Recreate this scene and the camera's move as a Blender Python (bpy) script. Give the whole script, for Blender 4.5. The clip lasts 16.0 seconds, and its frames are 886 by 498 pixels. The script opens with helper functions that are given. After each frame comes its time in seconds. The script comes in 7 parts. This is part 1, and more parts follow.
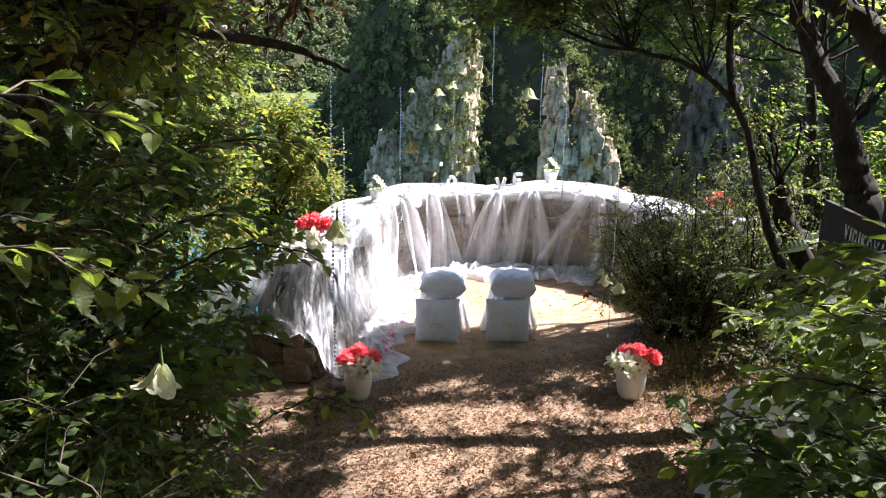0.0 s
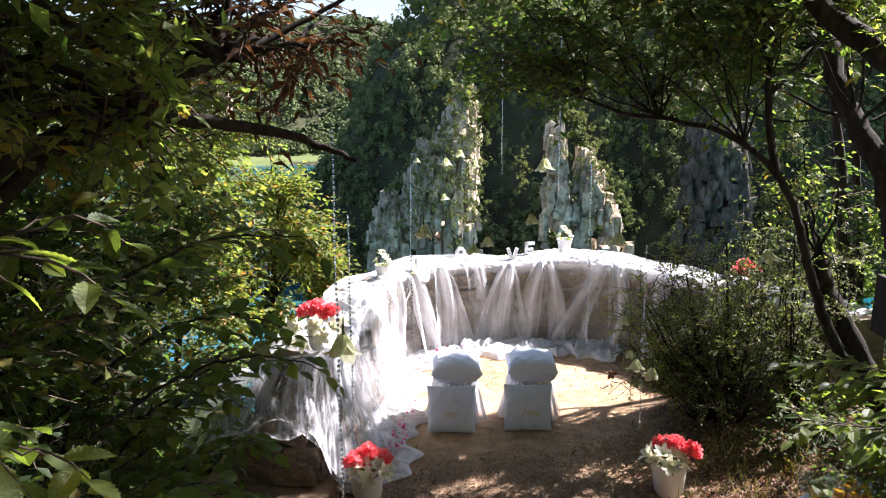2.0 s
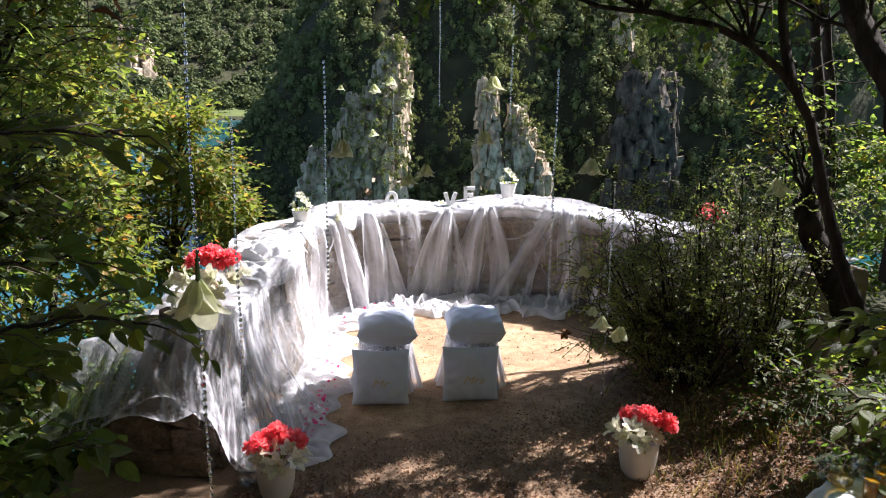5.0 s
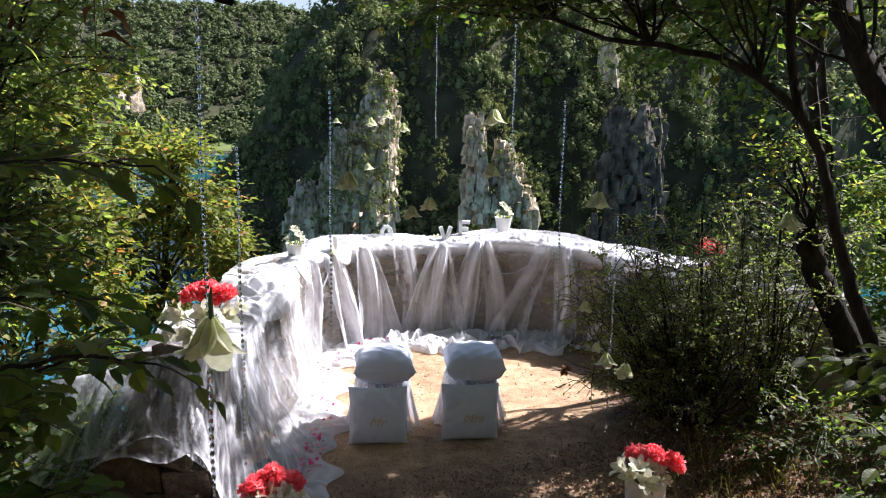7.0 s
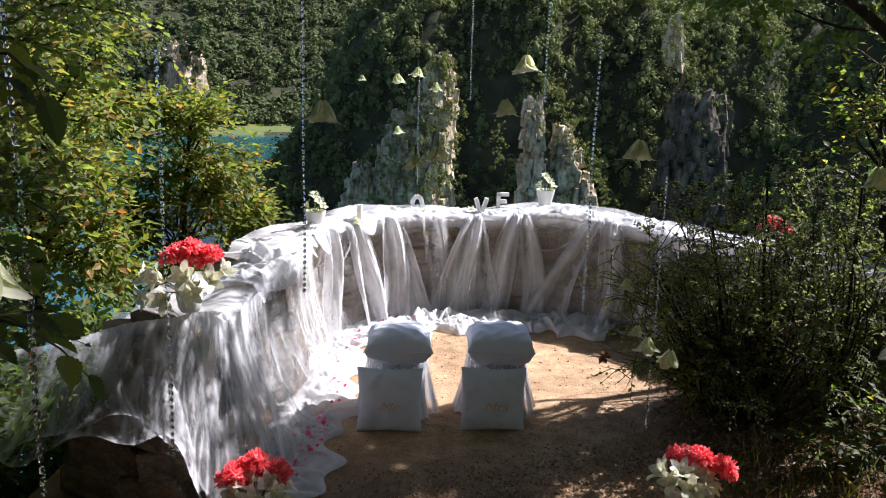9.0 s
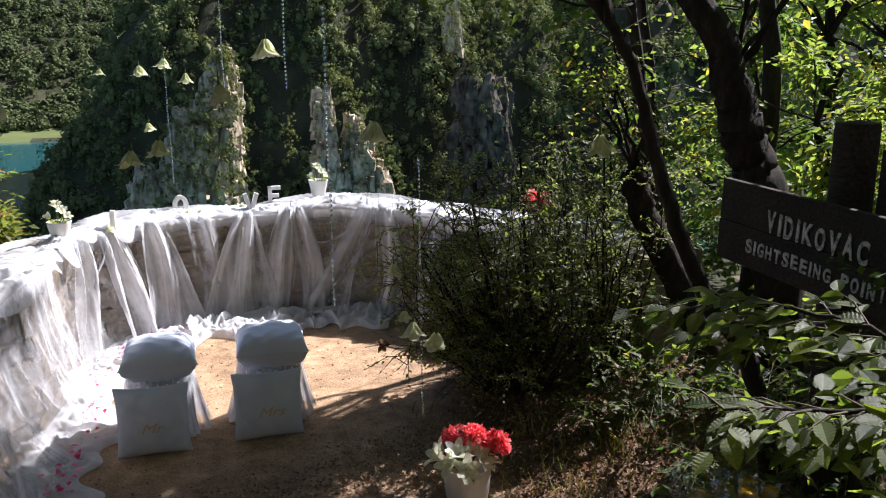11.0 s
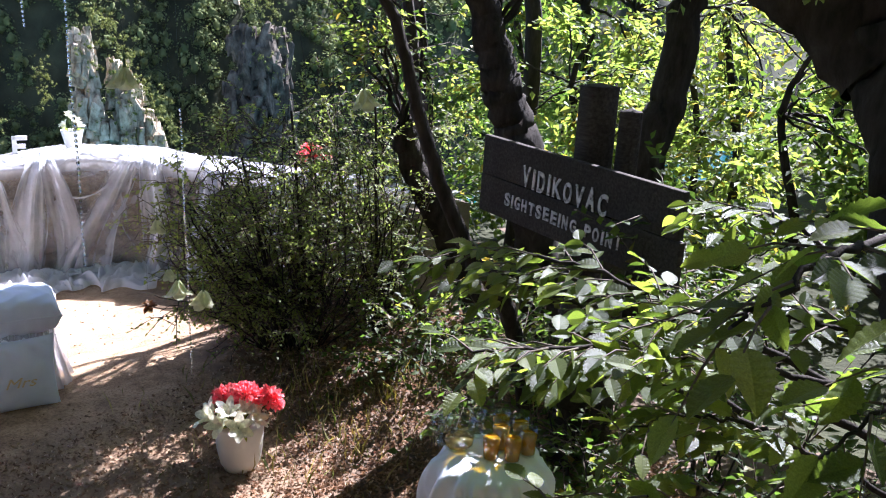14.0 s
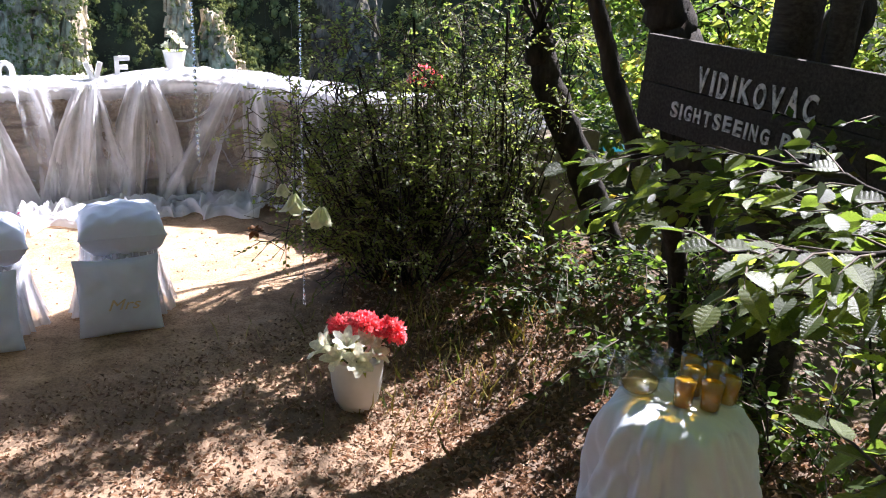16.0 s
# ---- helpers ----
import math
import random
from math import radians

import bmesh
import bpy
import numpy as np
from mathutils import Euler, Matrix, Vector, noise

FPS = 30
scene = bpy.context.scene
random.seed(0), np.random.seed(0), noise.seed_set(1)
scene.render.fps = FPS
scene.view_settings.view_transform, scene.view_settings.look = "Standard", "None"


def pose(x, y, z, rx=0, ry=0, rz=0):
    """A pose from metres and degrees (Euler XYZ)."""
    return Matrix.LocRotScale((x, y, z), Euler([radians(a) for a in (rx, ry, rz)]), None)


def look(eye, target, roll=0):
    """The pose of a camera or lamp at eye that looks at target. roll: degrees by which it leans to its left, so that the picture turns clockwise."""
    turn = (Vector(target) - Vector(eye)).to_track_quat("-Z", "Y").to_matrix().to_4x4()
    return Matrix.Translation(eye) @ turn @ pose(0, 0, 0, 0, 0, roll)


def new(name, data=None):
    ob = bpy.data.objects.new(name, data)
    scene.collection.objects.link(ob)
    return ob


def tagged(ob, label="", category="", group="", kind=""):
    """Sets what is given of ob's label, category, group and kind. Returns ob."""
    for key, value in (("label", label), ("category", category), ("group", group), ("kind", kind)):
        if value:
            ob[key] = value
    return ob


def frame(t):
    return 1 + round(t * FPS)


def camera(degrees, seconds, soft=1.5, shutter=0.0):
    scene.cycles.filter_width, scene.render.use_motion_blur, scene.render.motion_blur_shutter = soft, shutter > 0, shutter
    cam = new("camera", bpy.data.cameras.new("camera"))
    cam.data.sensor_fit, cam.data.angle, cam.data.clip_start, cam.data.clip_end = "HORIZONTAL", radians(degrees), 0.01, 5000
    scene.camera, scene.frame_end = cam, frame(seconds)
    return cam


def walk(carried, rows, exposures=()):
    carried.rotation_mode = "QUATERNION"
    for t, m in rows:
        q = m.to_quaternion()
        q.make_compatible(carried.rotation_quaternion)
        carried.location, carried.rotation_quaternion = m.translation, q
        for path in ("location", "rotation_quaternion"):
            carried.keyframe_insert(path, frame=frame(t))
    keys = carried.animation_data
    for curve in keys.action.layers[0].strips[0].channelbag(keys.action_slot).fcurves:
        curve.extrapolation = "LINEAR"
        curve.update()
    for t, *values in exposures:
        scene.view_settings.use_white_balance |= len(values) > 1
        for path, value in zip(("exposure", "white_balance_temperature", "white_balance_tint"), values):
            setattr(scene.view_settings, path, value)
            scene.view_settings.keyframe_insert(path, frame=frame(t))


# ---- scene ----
cam = camera(57.8, 16.0, soft=1.1)
PATH = [
    (0, (0.431, 0.089, 2.794), (0.31, 2.021, 2.289), 1.0),
    (0.5, (0.415, 0.308, 2.817), (0.213, 2.224, 2.28), 0.5),
    (1, (0.359, 0.469, 2.838), (0.278, 2.416, 2.388), -0.6),
    (1.5, (0.323, 0.59, 2.864), (0.257, 2.546, 2.452), 0.2),
    (2, (0.312, 0.647, 2.866), (0.182, 2.609, 2.502), -0.4),
    (2.5, (0.262, 0.829, 2.756), (0.274, 2.802, 2.428), -2.9),
    (3, (0.299, 1.064, 2.624), (0.161, 3.054, 2.489), -0.3),
    (3.5, (0.283, 1.348, 2.556), (0.223, 3.337, 2.351), 0.8),
    (4, (0.235, 1.475, 2.551), (0.342, 3.441, 2.198), -0.9),
    (4.5, (0.249, 1.603, 2.524), (0.365, 3.539, 2.036), -0.0),
    (4.7, (0.268, 1.665, 2.516), (0.323, 3.605, 2.034), 0.6),
    (6.8, (0.164, 1.823, 2.52), (0.185, 3.79, 2.161), 1.0),
    (7, (0.175, 1.824, 2.494), (0.25, 3.786, 2.113), 1.0),
    (7.5, (0.198, 1.941, 2.376), (0.253, 3.908, 2.017), -0.3),
    (8, (0.311, 2.117, 2.344), (0.283, 4.085, 1.989), 1.4),
    (8.2, (0.339, 2.186, 2.328), (0.278, 4.156, 1.987), 1.5),
    (10.3, (0.569, 2.642, 2.2), (0.514, 4.554, 1.617), 1.8),
    (10.5, (0.608, 2.645, 2.203), (0.65, 4.559, 1.626), 1.0),
    (11, (0.676, 2.589, 2.229), (1.095, 4.495, 1.789), -0.6),
    (11.5, (0.725, 2.538, 2.24), (1.457, 4.365, 1.887), -1.7),
    (12, (0.759, 2.503, 2.234), (1.776, 4.196, 1.917), -2.4),
    (12.5, (0.721, 2.474, 2.236), (1.909, 4.046, 1.896), -1.1),
    (13, (0.741, 2.47, 2.226), (1.895, 4.055, 1.83), -1.2),
    (13.5, (0.705, 2.499, 2.223), (1.786, 4.113, 1.749), 1.2),
    (14, (0.736, 2.556, 2.227), (1.648, 4.252, 1.688), 2.5),
    (14.5, (0.716, 2.631, 2.189), (1.608, 4.315, 1.581), 3.4),
    (15, (0.662, 2.696, 2.057), (1.483, 4.415, 1.447), 2.4),
    (15.5, (0.706, 2.914, 1.971), (1.464, 4.663, 1.366), 2.5),
    (16, (0.687, 3.09, 1.89), (1.408, 4.84, 1.242), 2.5),
]
walk(cam, [(t, look(eye, target, roll)) for t, eye, target, roll in PATH],
     exposures=[(0, 2.22, 6100, 20), (3.0, 2.08, 6200, 21), (4.7, 1.68, 6200, 21), (7.5, 1.6, 6000, 20), (10.4, 1.1, 6200, 18), (11.2, 1.4, 6000, 20), (12.2, 1.98, 5600, 25), (13.5, 2.34, 5500, 26), (14.5, 2.52, 5700, 23), (16, 2.32, 5900, 22)])

# ---- light ----
SUN_AZ, SUN_EL = radians(60), radians(44)   # from +y towards +x
world = bpy.data.worlds.new("world")
world.use_nodes = True
scene.world = world
wn, wl = world.node_tree.nodes, world.node_tree.links
sky = wn.new("ShaderNodeTexSky")
sky.sky_type = "NISHITA"
sky.sun_disc = False
sky.sun_elevation, sky.sun_rotation = SUN_EL, SUN_AZ
wl.new(sky.outputs[0], wn["Background"].inputs[0])
wn["Background"].inputs[1].default_value = 0.05
sun_data = bpy.data.lights.new("sun", "SUN")
sun_data.energy, sun_data.angle, sun_data.color = 5.0, radians(0.55), (1.0, 0.965, 0.91)
sun = new("sun", sun_data)
sun_dir = Vector((math.sin(SUN_AZ) * math.cos(SUN_EL), math.cos(SUN_AZ) * math.cos(SUN_EL), math.sin(SUN_EL)))
sun.matrix_world = look(sun_dir * 50, (0, 0, 0))

# ---- materials ----


def nodes_of(m):
    m.use_nodes = True
    return m.node_tree.nodes, m.node_tree.links, m.node_tree.nodes["Principled BSDF"]


def ramp_of(n, stops):
    r = n.new("ShaderNodeValToRGB")
    while len(r.color_ramp.elements) < len(stops):
        r.color_ramp.elements.new(0.5)
    for e, (p, c) in zip(r.color_ramp.elements, stops):
        e.position, e.color = p, (*c, 1)
    return r


def noise_of(n, l, scale, detail=6.0, rough=0.6, space="Object", stretch=None):
    tc = n.new("ShaderNodeTexCoord")
    t = n.new("ShaderNodeTexNoise")
    t.inputs["Scale"].default_value, t.inputs["Detail"].default_value, t.inputs["Roughness"].default_value = scale, detail, rough
    if stretch:
        mp = n.new("ShaderNodeMapping")
        mp.inputs["Scale"].default_value = stretch
        l.new(tc.outputs[space], mp.inputs[0])
        l.new(mp.outputs[0], t.inputs["Vector"])
    else:
        l.new(tc.outputs[space], t.inputs["Vector"])
    return t


def surface(name, stops, scale, rough=0.8, bump=0.3, bump_scale=None, dist=0.01, stain=0.0, stain_scale=1.0, spec=0.4, metal=0.0, stretch=None, vary=0.0):
    """A rough natural surface: colour by noise, stains at a larger scale, fine relief."""
    m = bpy.data.materials.new(name)
    n, l, b = nodes_of(m)
    t = noise_of(n, l, scale, stretch=stretch)
    r = ramp_of(n, stops)
    l.new(t.outputs["Fac"], r.inputs[0])
    col = r.outputs[0]
    if stain:
        t2 = noise_of(n, l, stain_scale, 4.0, 0.55)
        r2 = ramp_of(n, [(0.35, (1 - stain,) * 3), (0.65, (1, 1, 1))])
        l.new(t2.outputs["Fac"], r2.inputs[0])
        mx = n.new("ShaderNodeMix")
        mx.data_type, mx.blend_type = "RGBA", "MULTIPLY"
        mx.inputs["Factor"].default_value = 1.0
        l.new(col, mx.inputs["A"])
        l.new(r2.outputs[0], mx.inputs["B"])
        col = mx.outputs["Result"]
    if vary:
        oi = n.new("ShaderNodeObjectInfo")
        mr = n.new("ShaderNodeMapRange")
        mr.inputs["To Min"].default_value, mr.inputs["To Max"].default_value = 1 - vary, 1 + vary
        l.new(oi.outputs["Random"], mr.inputs["Value"])
        hs = n.new("ShaderNodeHueSaturation")
        l.new(mr.outputs[0], hs.inputs["Value"])
        l.new(col, hs.inputs["Color"])
        col = hs.outputs[0]
    l.new(col, b.inputs["Base Color"])
    b.inputs["Roughness"].default_value, b.inputs["Specular IOR Level"].default_value, b.inputs["Metallic"].default_value = rough, spec, metal
    if bump:
        tb = noise_of(n, l, bump_scale or scale * 3, 8.0, 0.65, stretch=stretch)
        bp = n.new("ShaderNodeBump")
        bp.inputs["Strength"].default_value, bp.inputs["Distance"].default_value = bump, dist
        l.new(tb.outputs["Fac"], bp.inputs["Height"])
        l.new(bp.outputs[0], b.inputs["Normal"])
    return m


def leafy(name, stops, glow, through_=0.45, rough=0.55, spec=0.28, veins=0.0, patch=60.0, lo=0.7, hi=1.3, vary=0.0, ruffle=0.0):
    """Leaves: each one its own tone, light passes through them; ruffle: scale of a leafy relief on far crowns."""
    m = bpy.data.materials.new(name)
    n, l, b = nodes_of(m)
    geo = n.new("ShaderNodeNewGeometry")
    r = ramp_of(n, stops)
    l.new(geo.outputs["Random Per Island"], r.inputs[0])
    t = noise_of(n, l, patch, 3.0)
    hs = n.new("ShaderNodeHueSaturation")
    mr = n.new("ShaderNodeMapRange")
    mr.inputs["To Min"].default_value, mr.inputs["To Max"].default_value = lo, hi
    mr.inputs["From Min"].default_value, mr.inputs["From Max"].default_value = 0.25, 0.75
    l.new(t.outputs["Fac"], mr.inputs["Value"])
    l.new(mr.outputs[0], hs.inputs["Value"])
    l.new(r.outputs[0], hs.inputs["Color"])
    if vary:
        oi, md, hm = n.new("ShaderNodeObjectInfo"), n.new("ShaderNodeMath"), n.new("ShaderNodeMapRange")
        mo = n.new("ShaderNodeMapRange")
        mo.inputs["To Min"].default_value, mo.inputs["To Max"].default_value = 1 - vary, 1 + vary
        l.new(oi.outputs["Random"], mo.inputs["Value"])
        md.operation = "MULTIPLY"
        l.new(mr.outputs[0], md.inputs[0])
        l.new(mo.outputs[0], md.inputs[1])
        l.new(md.outputs[0], hs.inputs["Value"])
        hm.inputs["To Min"].default_value, hm.inputs["To Max"].default_value = 0.515, 0.475
        l.new(oi.outputs["Random"], hm.inputs["Value"])
        l.new(hm.outputs[0], hs.inputs["Hue"])
    l.new(hs.outputs[0], b.inputs["Base Color"])
    b.inputs["Roughness"].default_value, b.inputs["Specular IOR Level"].default_value = rough, spec
    tr = n.new("ShaderNodeBsdfTranslucent")
    mx = n.new("ShaderNodeMix")
    mx.data_type, mx.blend_type = "RGBA", "MULTIPLY"
    mx.inputs["Factor"].default_value = 1.0
    mx.inputs["B"].default_value = (*glow, 1)
    l.new(hs.outputs[0], mx.inputs["A"])
    l.new(mx.outputs["Result"], tr.inputs["Color"])
    ms = n.new("ShaderNodeMixShader")
    ms.inputs[0].default_value = through_
    l.new(b.outputs[0], ms.inputs[1])
    l.new(tr.outputs[0], ms.inputs[2])
    l.new(ms.outputs[0], n["Material Output"].inputs[0])
    if ruffle:
        rf = noise_of(n, l, ruffle, 6.0, 0.75)
        rb_ = n.new("ShaderNodeBump")
        rb_.inputs["Strength"].default_value, rb_.inputs["Distance"].default_value = 0.7, 0.5 / ruffle
        l.new(rf.outputs["Fac"], rb_.inputs["Height"])
        l.new(rb_.outputs[0], b.inputs["Normal"])
    if veins:
        w = n.new("ShaderNodeTexWave")
        w.inputs["Scale"].default_value = 60
        w.inputs["Distortion"].default_value = 2
        bp = n.new("ShaderNodeBump")
        bp.inputs["Strength"].default_value, bp.inputs["Distance"].default_value = veins, 0.003
        tc = n.new("ShaderNodeTexCoord")
        l.new(tc.outputs["Object"], w.inputs["Vector"])
        l.new(w.outputs["Fac"], bp.inputs["Height"])
        l.new(bp.outputs[0], b.inputs["Normal"])
        l.new(bp.outputs[0], tr.inputs["Normal"])
    return m


def gauze(name, thin, thick, color=(0.79, 0.80, 0.83)):
    """Tulle: see-through net, denser where it is gathered (attribute 'weave')."""
    m = bpy.data.materials.new(name)
    n, l, b = nodes_of(m)
    b.inputs["Base Color"].default_value = (*color, 1)
    b.inputs["Roughness"].default_value, b.inputs["Specular IOR Level"].default_value = 0.7, 0.25
    tr = n.new("ShaderNodeBsdfTranslucent")
    tr.inputs["Color"].default_value = (*color, 1)
    body = n.new("ShaderNodeMixShader")
    body.inputs[0].default_value = 0.3
    l.new(b.outputs[0], body.inputs[1])
    l.new(tr.outputs[0], body.inputs[2])
    clear = n.new("ShaderNodeBsdfTransparent")
    at = n.new("ShaderNodeAttribute")
    at.attribute_name = "weave"
    t = noise_of(n, l, 9.0, 5.0, 0.6)
    add = n.new("ShaderNodeMath")
    add.operation = "MULTIPLY_ADD"
    add.inputs[1].default_value = 0.5
    l.new(t.outputs["Fac"], add.inputs[0])
    l.new(at.outputs["Fac"], add.inputs[2])
    mr = n.new("ShaderNodeMapRange")
    mr.inputs["From Min"].default_value, mr.inputs["From Max"].default_value = 0.42, 1.25
    mr.inputs["To Min"].default_value, mr.inputs["To Max"].default_value = thin, thick
    l.new(add.outputs[0], mr.inputs["Value"])
    ms = n.new("ShaderNodeMixShader")
    l.new(mr.outputs[0], ms.inputs[0])
    l.new(clear.outputs[0], ms.inputs[1])
    l.new(body.outputs[0], ms.inputs[2])
    l.new(ms.outputs[0], n["Material Output"].inputs[0])
    return m


def cloth(name, color, rough=0.75, weave=900.0):
    m = surface(name, [(0.3, tuple(c * 0.93 for c in color)), (0.7, color)], 14.0, rough, 0.25, weave, 0.0006, spec=0.25)
    return m


def glassy(name, color=(1, 1, 1), rough=0.02, ior=1.45):
    m = bpy.data.materials.new(name)
    n, l, b = nodes_of(m)
    b.inputs["Base Color"].default_value = (*color, 1)
    b.inputs["Roughness"].default_value, b.inputs["Transmission Weight"].default_value, b.inputs["IOR"].default_value = rough, 1.0, ior
    return m


DIRT = surface("packed_earth", [(0.25, (0.31, 0.20, 0.12)), (0.5, (0.50, 0.335, 0.20)), (0.75, (0.62, 0.44, 0.28))], 9.0, 0.95, 0.6, 60.0, 0.012, 0.35, 1.3, 0.15)
_n, _l, _b = nodes_of(DIRT)
_g1, _g2 = noise_of(_n, _l, 75.0, 5.0, 0.7), noise_of(_n, _l, 5.0, 5.0, 0.7)
_gr = ramp_of(_n, [(0.36, (0.56, 0.54, 0.52)), (0.5, (0.95, 0.95, 0.95)), (0.66, (1.2, 1.18, 1.15))])
_gs = ramp_of(_n, [(0.36, (0.80, 0.79, 0.78)), (0.6, (1.08, 1.08, 1.08))])
_l.new(_g1.outputs["Fac"], _gr.inputs[0])
_l.new(_g2.outputs["Fac"], _gs.inputs[0])
_m1, _m2 = _n.new("ShaderNodeMix"), _n.new("ShaderNodeMix")
for _q in (_m1, _m2):
    _q.data_type, _q.blend_type = "RGBA", "MULTIPLY"
    _q.inputs["Factor"].default_value = 1.0
_l.new(_b.inputs["Base Color"].links[0].from_socket, _m1.inputs["A"])
_l.new(_gr.outputs[0], _m1.inputs["B"])
_l.new(_m1.outputs["Result"], _m2.inputs["A"])
_l.new(_gs.outputs[0], _m2.inputs["B"])
_old = _m2.outputs["Result"]
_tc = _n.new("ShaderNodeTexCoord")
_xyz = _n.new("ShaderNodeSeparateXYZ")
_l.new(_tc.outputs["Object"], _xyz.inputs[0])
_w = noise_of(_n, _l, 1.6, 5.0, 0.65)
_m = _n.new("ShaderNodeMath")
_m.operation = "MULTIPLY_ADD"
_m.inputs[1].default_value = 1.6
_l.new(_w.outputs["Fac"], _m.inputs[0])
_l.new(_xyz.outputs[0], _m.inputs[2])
# dark soil towards +x, with the shade under the trees mixed in
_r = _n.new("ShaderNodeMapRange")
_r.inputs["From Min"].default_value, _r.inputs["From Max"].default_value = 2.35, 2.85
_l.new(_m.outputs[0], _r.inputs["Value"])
_u = _n.new("ShaderNodeMath")            # shade of the near path, put into the earth's colour
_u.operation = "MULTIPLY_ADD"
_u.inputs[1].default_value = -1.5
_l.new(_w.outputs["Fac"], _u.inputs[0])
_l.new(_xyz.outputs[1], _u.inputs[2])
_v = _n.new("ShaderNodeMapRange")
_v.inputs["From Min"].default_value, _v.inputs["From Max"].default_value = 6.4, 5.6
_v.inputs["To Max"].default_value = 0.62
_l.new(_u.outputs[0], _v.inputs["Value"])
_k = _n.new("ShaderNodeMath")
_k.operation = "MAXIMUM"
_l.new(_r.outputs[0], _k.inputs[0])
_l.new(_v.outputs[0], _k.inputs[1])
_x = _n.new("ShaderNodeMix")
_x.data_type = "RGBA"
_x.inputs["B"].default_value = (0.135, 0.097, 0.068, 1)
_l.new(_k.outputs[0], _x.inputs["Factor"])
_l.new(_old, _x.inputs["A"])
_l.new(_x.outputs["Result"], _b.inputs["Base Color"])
ROCK = surface("limestone_cliff", [(0.34, (0.26, 0.20, 0.135)), (0.46, (0.54, 0.43, 0.30)), (0.56, (0.72, 0.60, 0.43)), (0.68, (0.84, 0.73, 0.55))], 1.3, 0.95, 0.8, 5.0, 0.14, 0.5, 0.4, 0.1, stretch=(1, 1, 0.6))
# limestone darkened for the cliff among trees; its shade is in the colour
ROCK_SHADED = surface("shaded_grey_cliff", [(0.34, (0.05, 0.042, 0.032)), (0.5, (0.13, 0.11, 0.085)), (0.66, (0.25, 0.215, 0.17))], 0.8, 0.95, 0.8, 4.0, 0.16, 0.5, 0.2, 0.1, stretch=(1, 1, 0.6))
WALL_STONE = surface("limestone_block", [(0.28, (0.17, 0.135, 0.095)), (0.5, (0.30, 0.245, 0.18)), (0.72, (0.42, 0.36, 0.28))], 9.0, 0.92, 0.9, 34.0, 0.02, 0.45, 3.0, 0.15, vary=0.12)
MORTAR = surface("lime_mortar", [(0.3, (0.17, 0.14, 0.105)), (0.7, (0.30, 0.255, 0.195))], 25.0, 0.95, 0.6, 90.0, 0.006, 0.3, 3.0, 0.1)
FOREST_SOIL = surface("forest_soil", [(0.3, (0.04, 0.042, 0.024)), (0.7, (0.08, 0.085, 0.045))], 0.2, 0.95, 0.6, 0.8, 0.4, 0.4, 0.05, 0.1)
BARK = surface("dark_bark", [(0.3, (0.02, 0.017, 0.014)), (0.6, (0.055, 0.046, 0.038)), (0.8, (0.1, 0.088, 0.075))], 22.0, 0.95, 0.9, 55.0, 0.012, 0.4, 4.0, 0.15, stretch=(1, 1, 0.3))
TWIG = surface("twig_bark", [(0.3, (0.06, 0.046, 0.034)), (0.7, (0.15, 0.118, 0.086))], 40.0, 0.85, 0.3, 120.0, 0.003, spec=0.3)
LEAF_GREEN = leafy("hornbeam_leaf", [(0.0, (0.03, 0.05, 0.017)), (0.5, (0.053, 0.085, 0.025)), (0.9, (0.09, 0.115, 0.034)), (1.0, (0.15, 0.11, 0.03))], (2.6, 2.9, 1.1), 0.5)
# brighter, yellower copy of LEAF_GREEN: sunlight put into the leaf colour
LEAF_SUNNY = leafy("sunlit_tone_leaf", [(0.0, (0.075, 0.115, 0.036)), (0.5, (0.115, 0.155, 0.05)), (0.86, (0.155, 0.185, 0.066)), (1.0, (0.25, 0.17, 0.04))], (2.7, 2.7, 1.15), 0.55)
LEAF_TURNING = leafy("turning_leaf", [(0.0, (0.075, 0.11, 0.025)), (0.55, (0.12, 0.15, 0.035)), (0.85, (0.18, 0.18, 0.05)), (0.95, (0.27, 0.18, 0.06)), (1.0, (0.25, 0.1, 0.04))], (2.2, 2.2, 1.1), 0.48)
LEAF_DARK = leafy("privet_leaf", [(0.0, (0.10, 0.135, 0.045)), (0.6, (0.145, 0.18, 0.06)), (1.0, (0.21, 0.23, 0.085))], (2.0, 2.1, 1.0), 0.5, 0.55, 0.3)
LEAF_DRY = leafy("withered_leaf", [(0.0, (0.05, 0.028, 0.016)), (0.6, (0.12, 0.06, 0.03)), (1.0, (0.2, 0.11, 0.05))], (1.5, 1.2, 0.8), 0.3, 0.8, 0.2)
LEAF_BIG = leafy("serrated_leaf", [(0.0, (0.042, 0.074, 0.022)), (1.0, (0.092, 0.125, 0.033))], (3.0, 3.0, 1.1), 0.55, 0.42, 0.35, 0.25, patch=30.0, vary=0.55)
# far greens lifted in tone, so that haze is put into the colour
FAR_CROWN = leafy("hazy_far_foliage", [(0.0, (0.115, 0.14, 0.06)), (1.0, (0.19, 0.215, 0.085))], (1.5, 1.5, 0.9), 0.15, 0.9, 0.06, patch=0.3, lo=0.5, hi=1.6, ruffle=4.0)
SHRUB = leafy("ledge_shrub", [(0.0, (0.13, 0.155, 0.05)), (1.0, (0.21, 0.22, 0.08))], (1.6, 1.6, 0.9), 0.25, 0.9, 0.06, patch=2.0, lo=0.55, hi=1.55, ruffle=2.2)
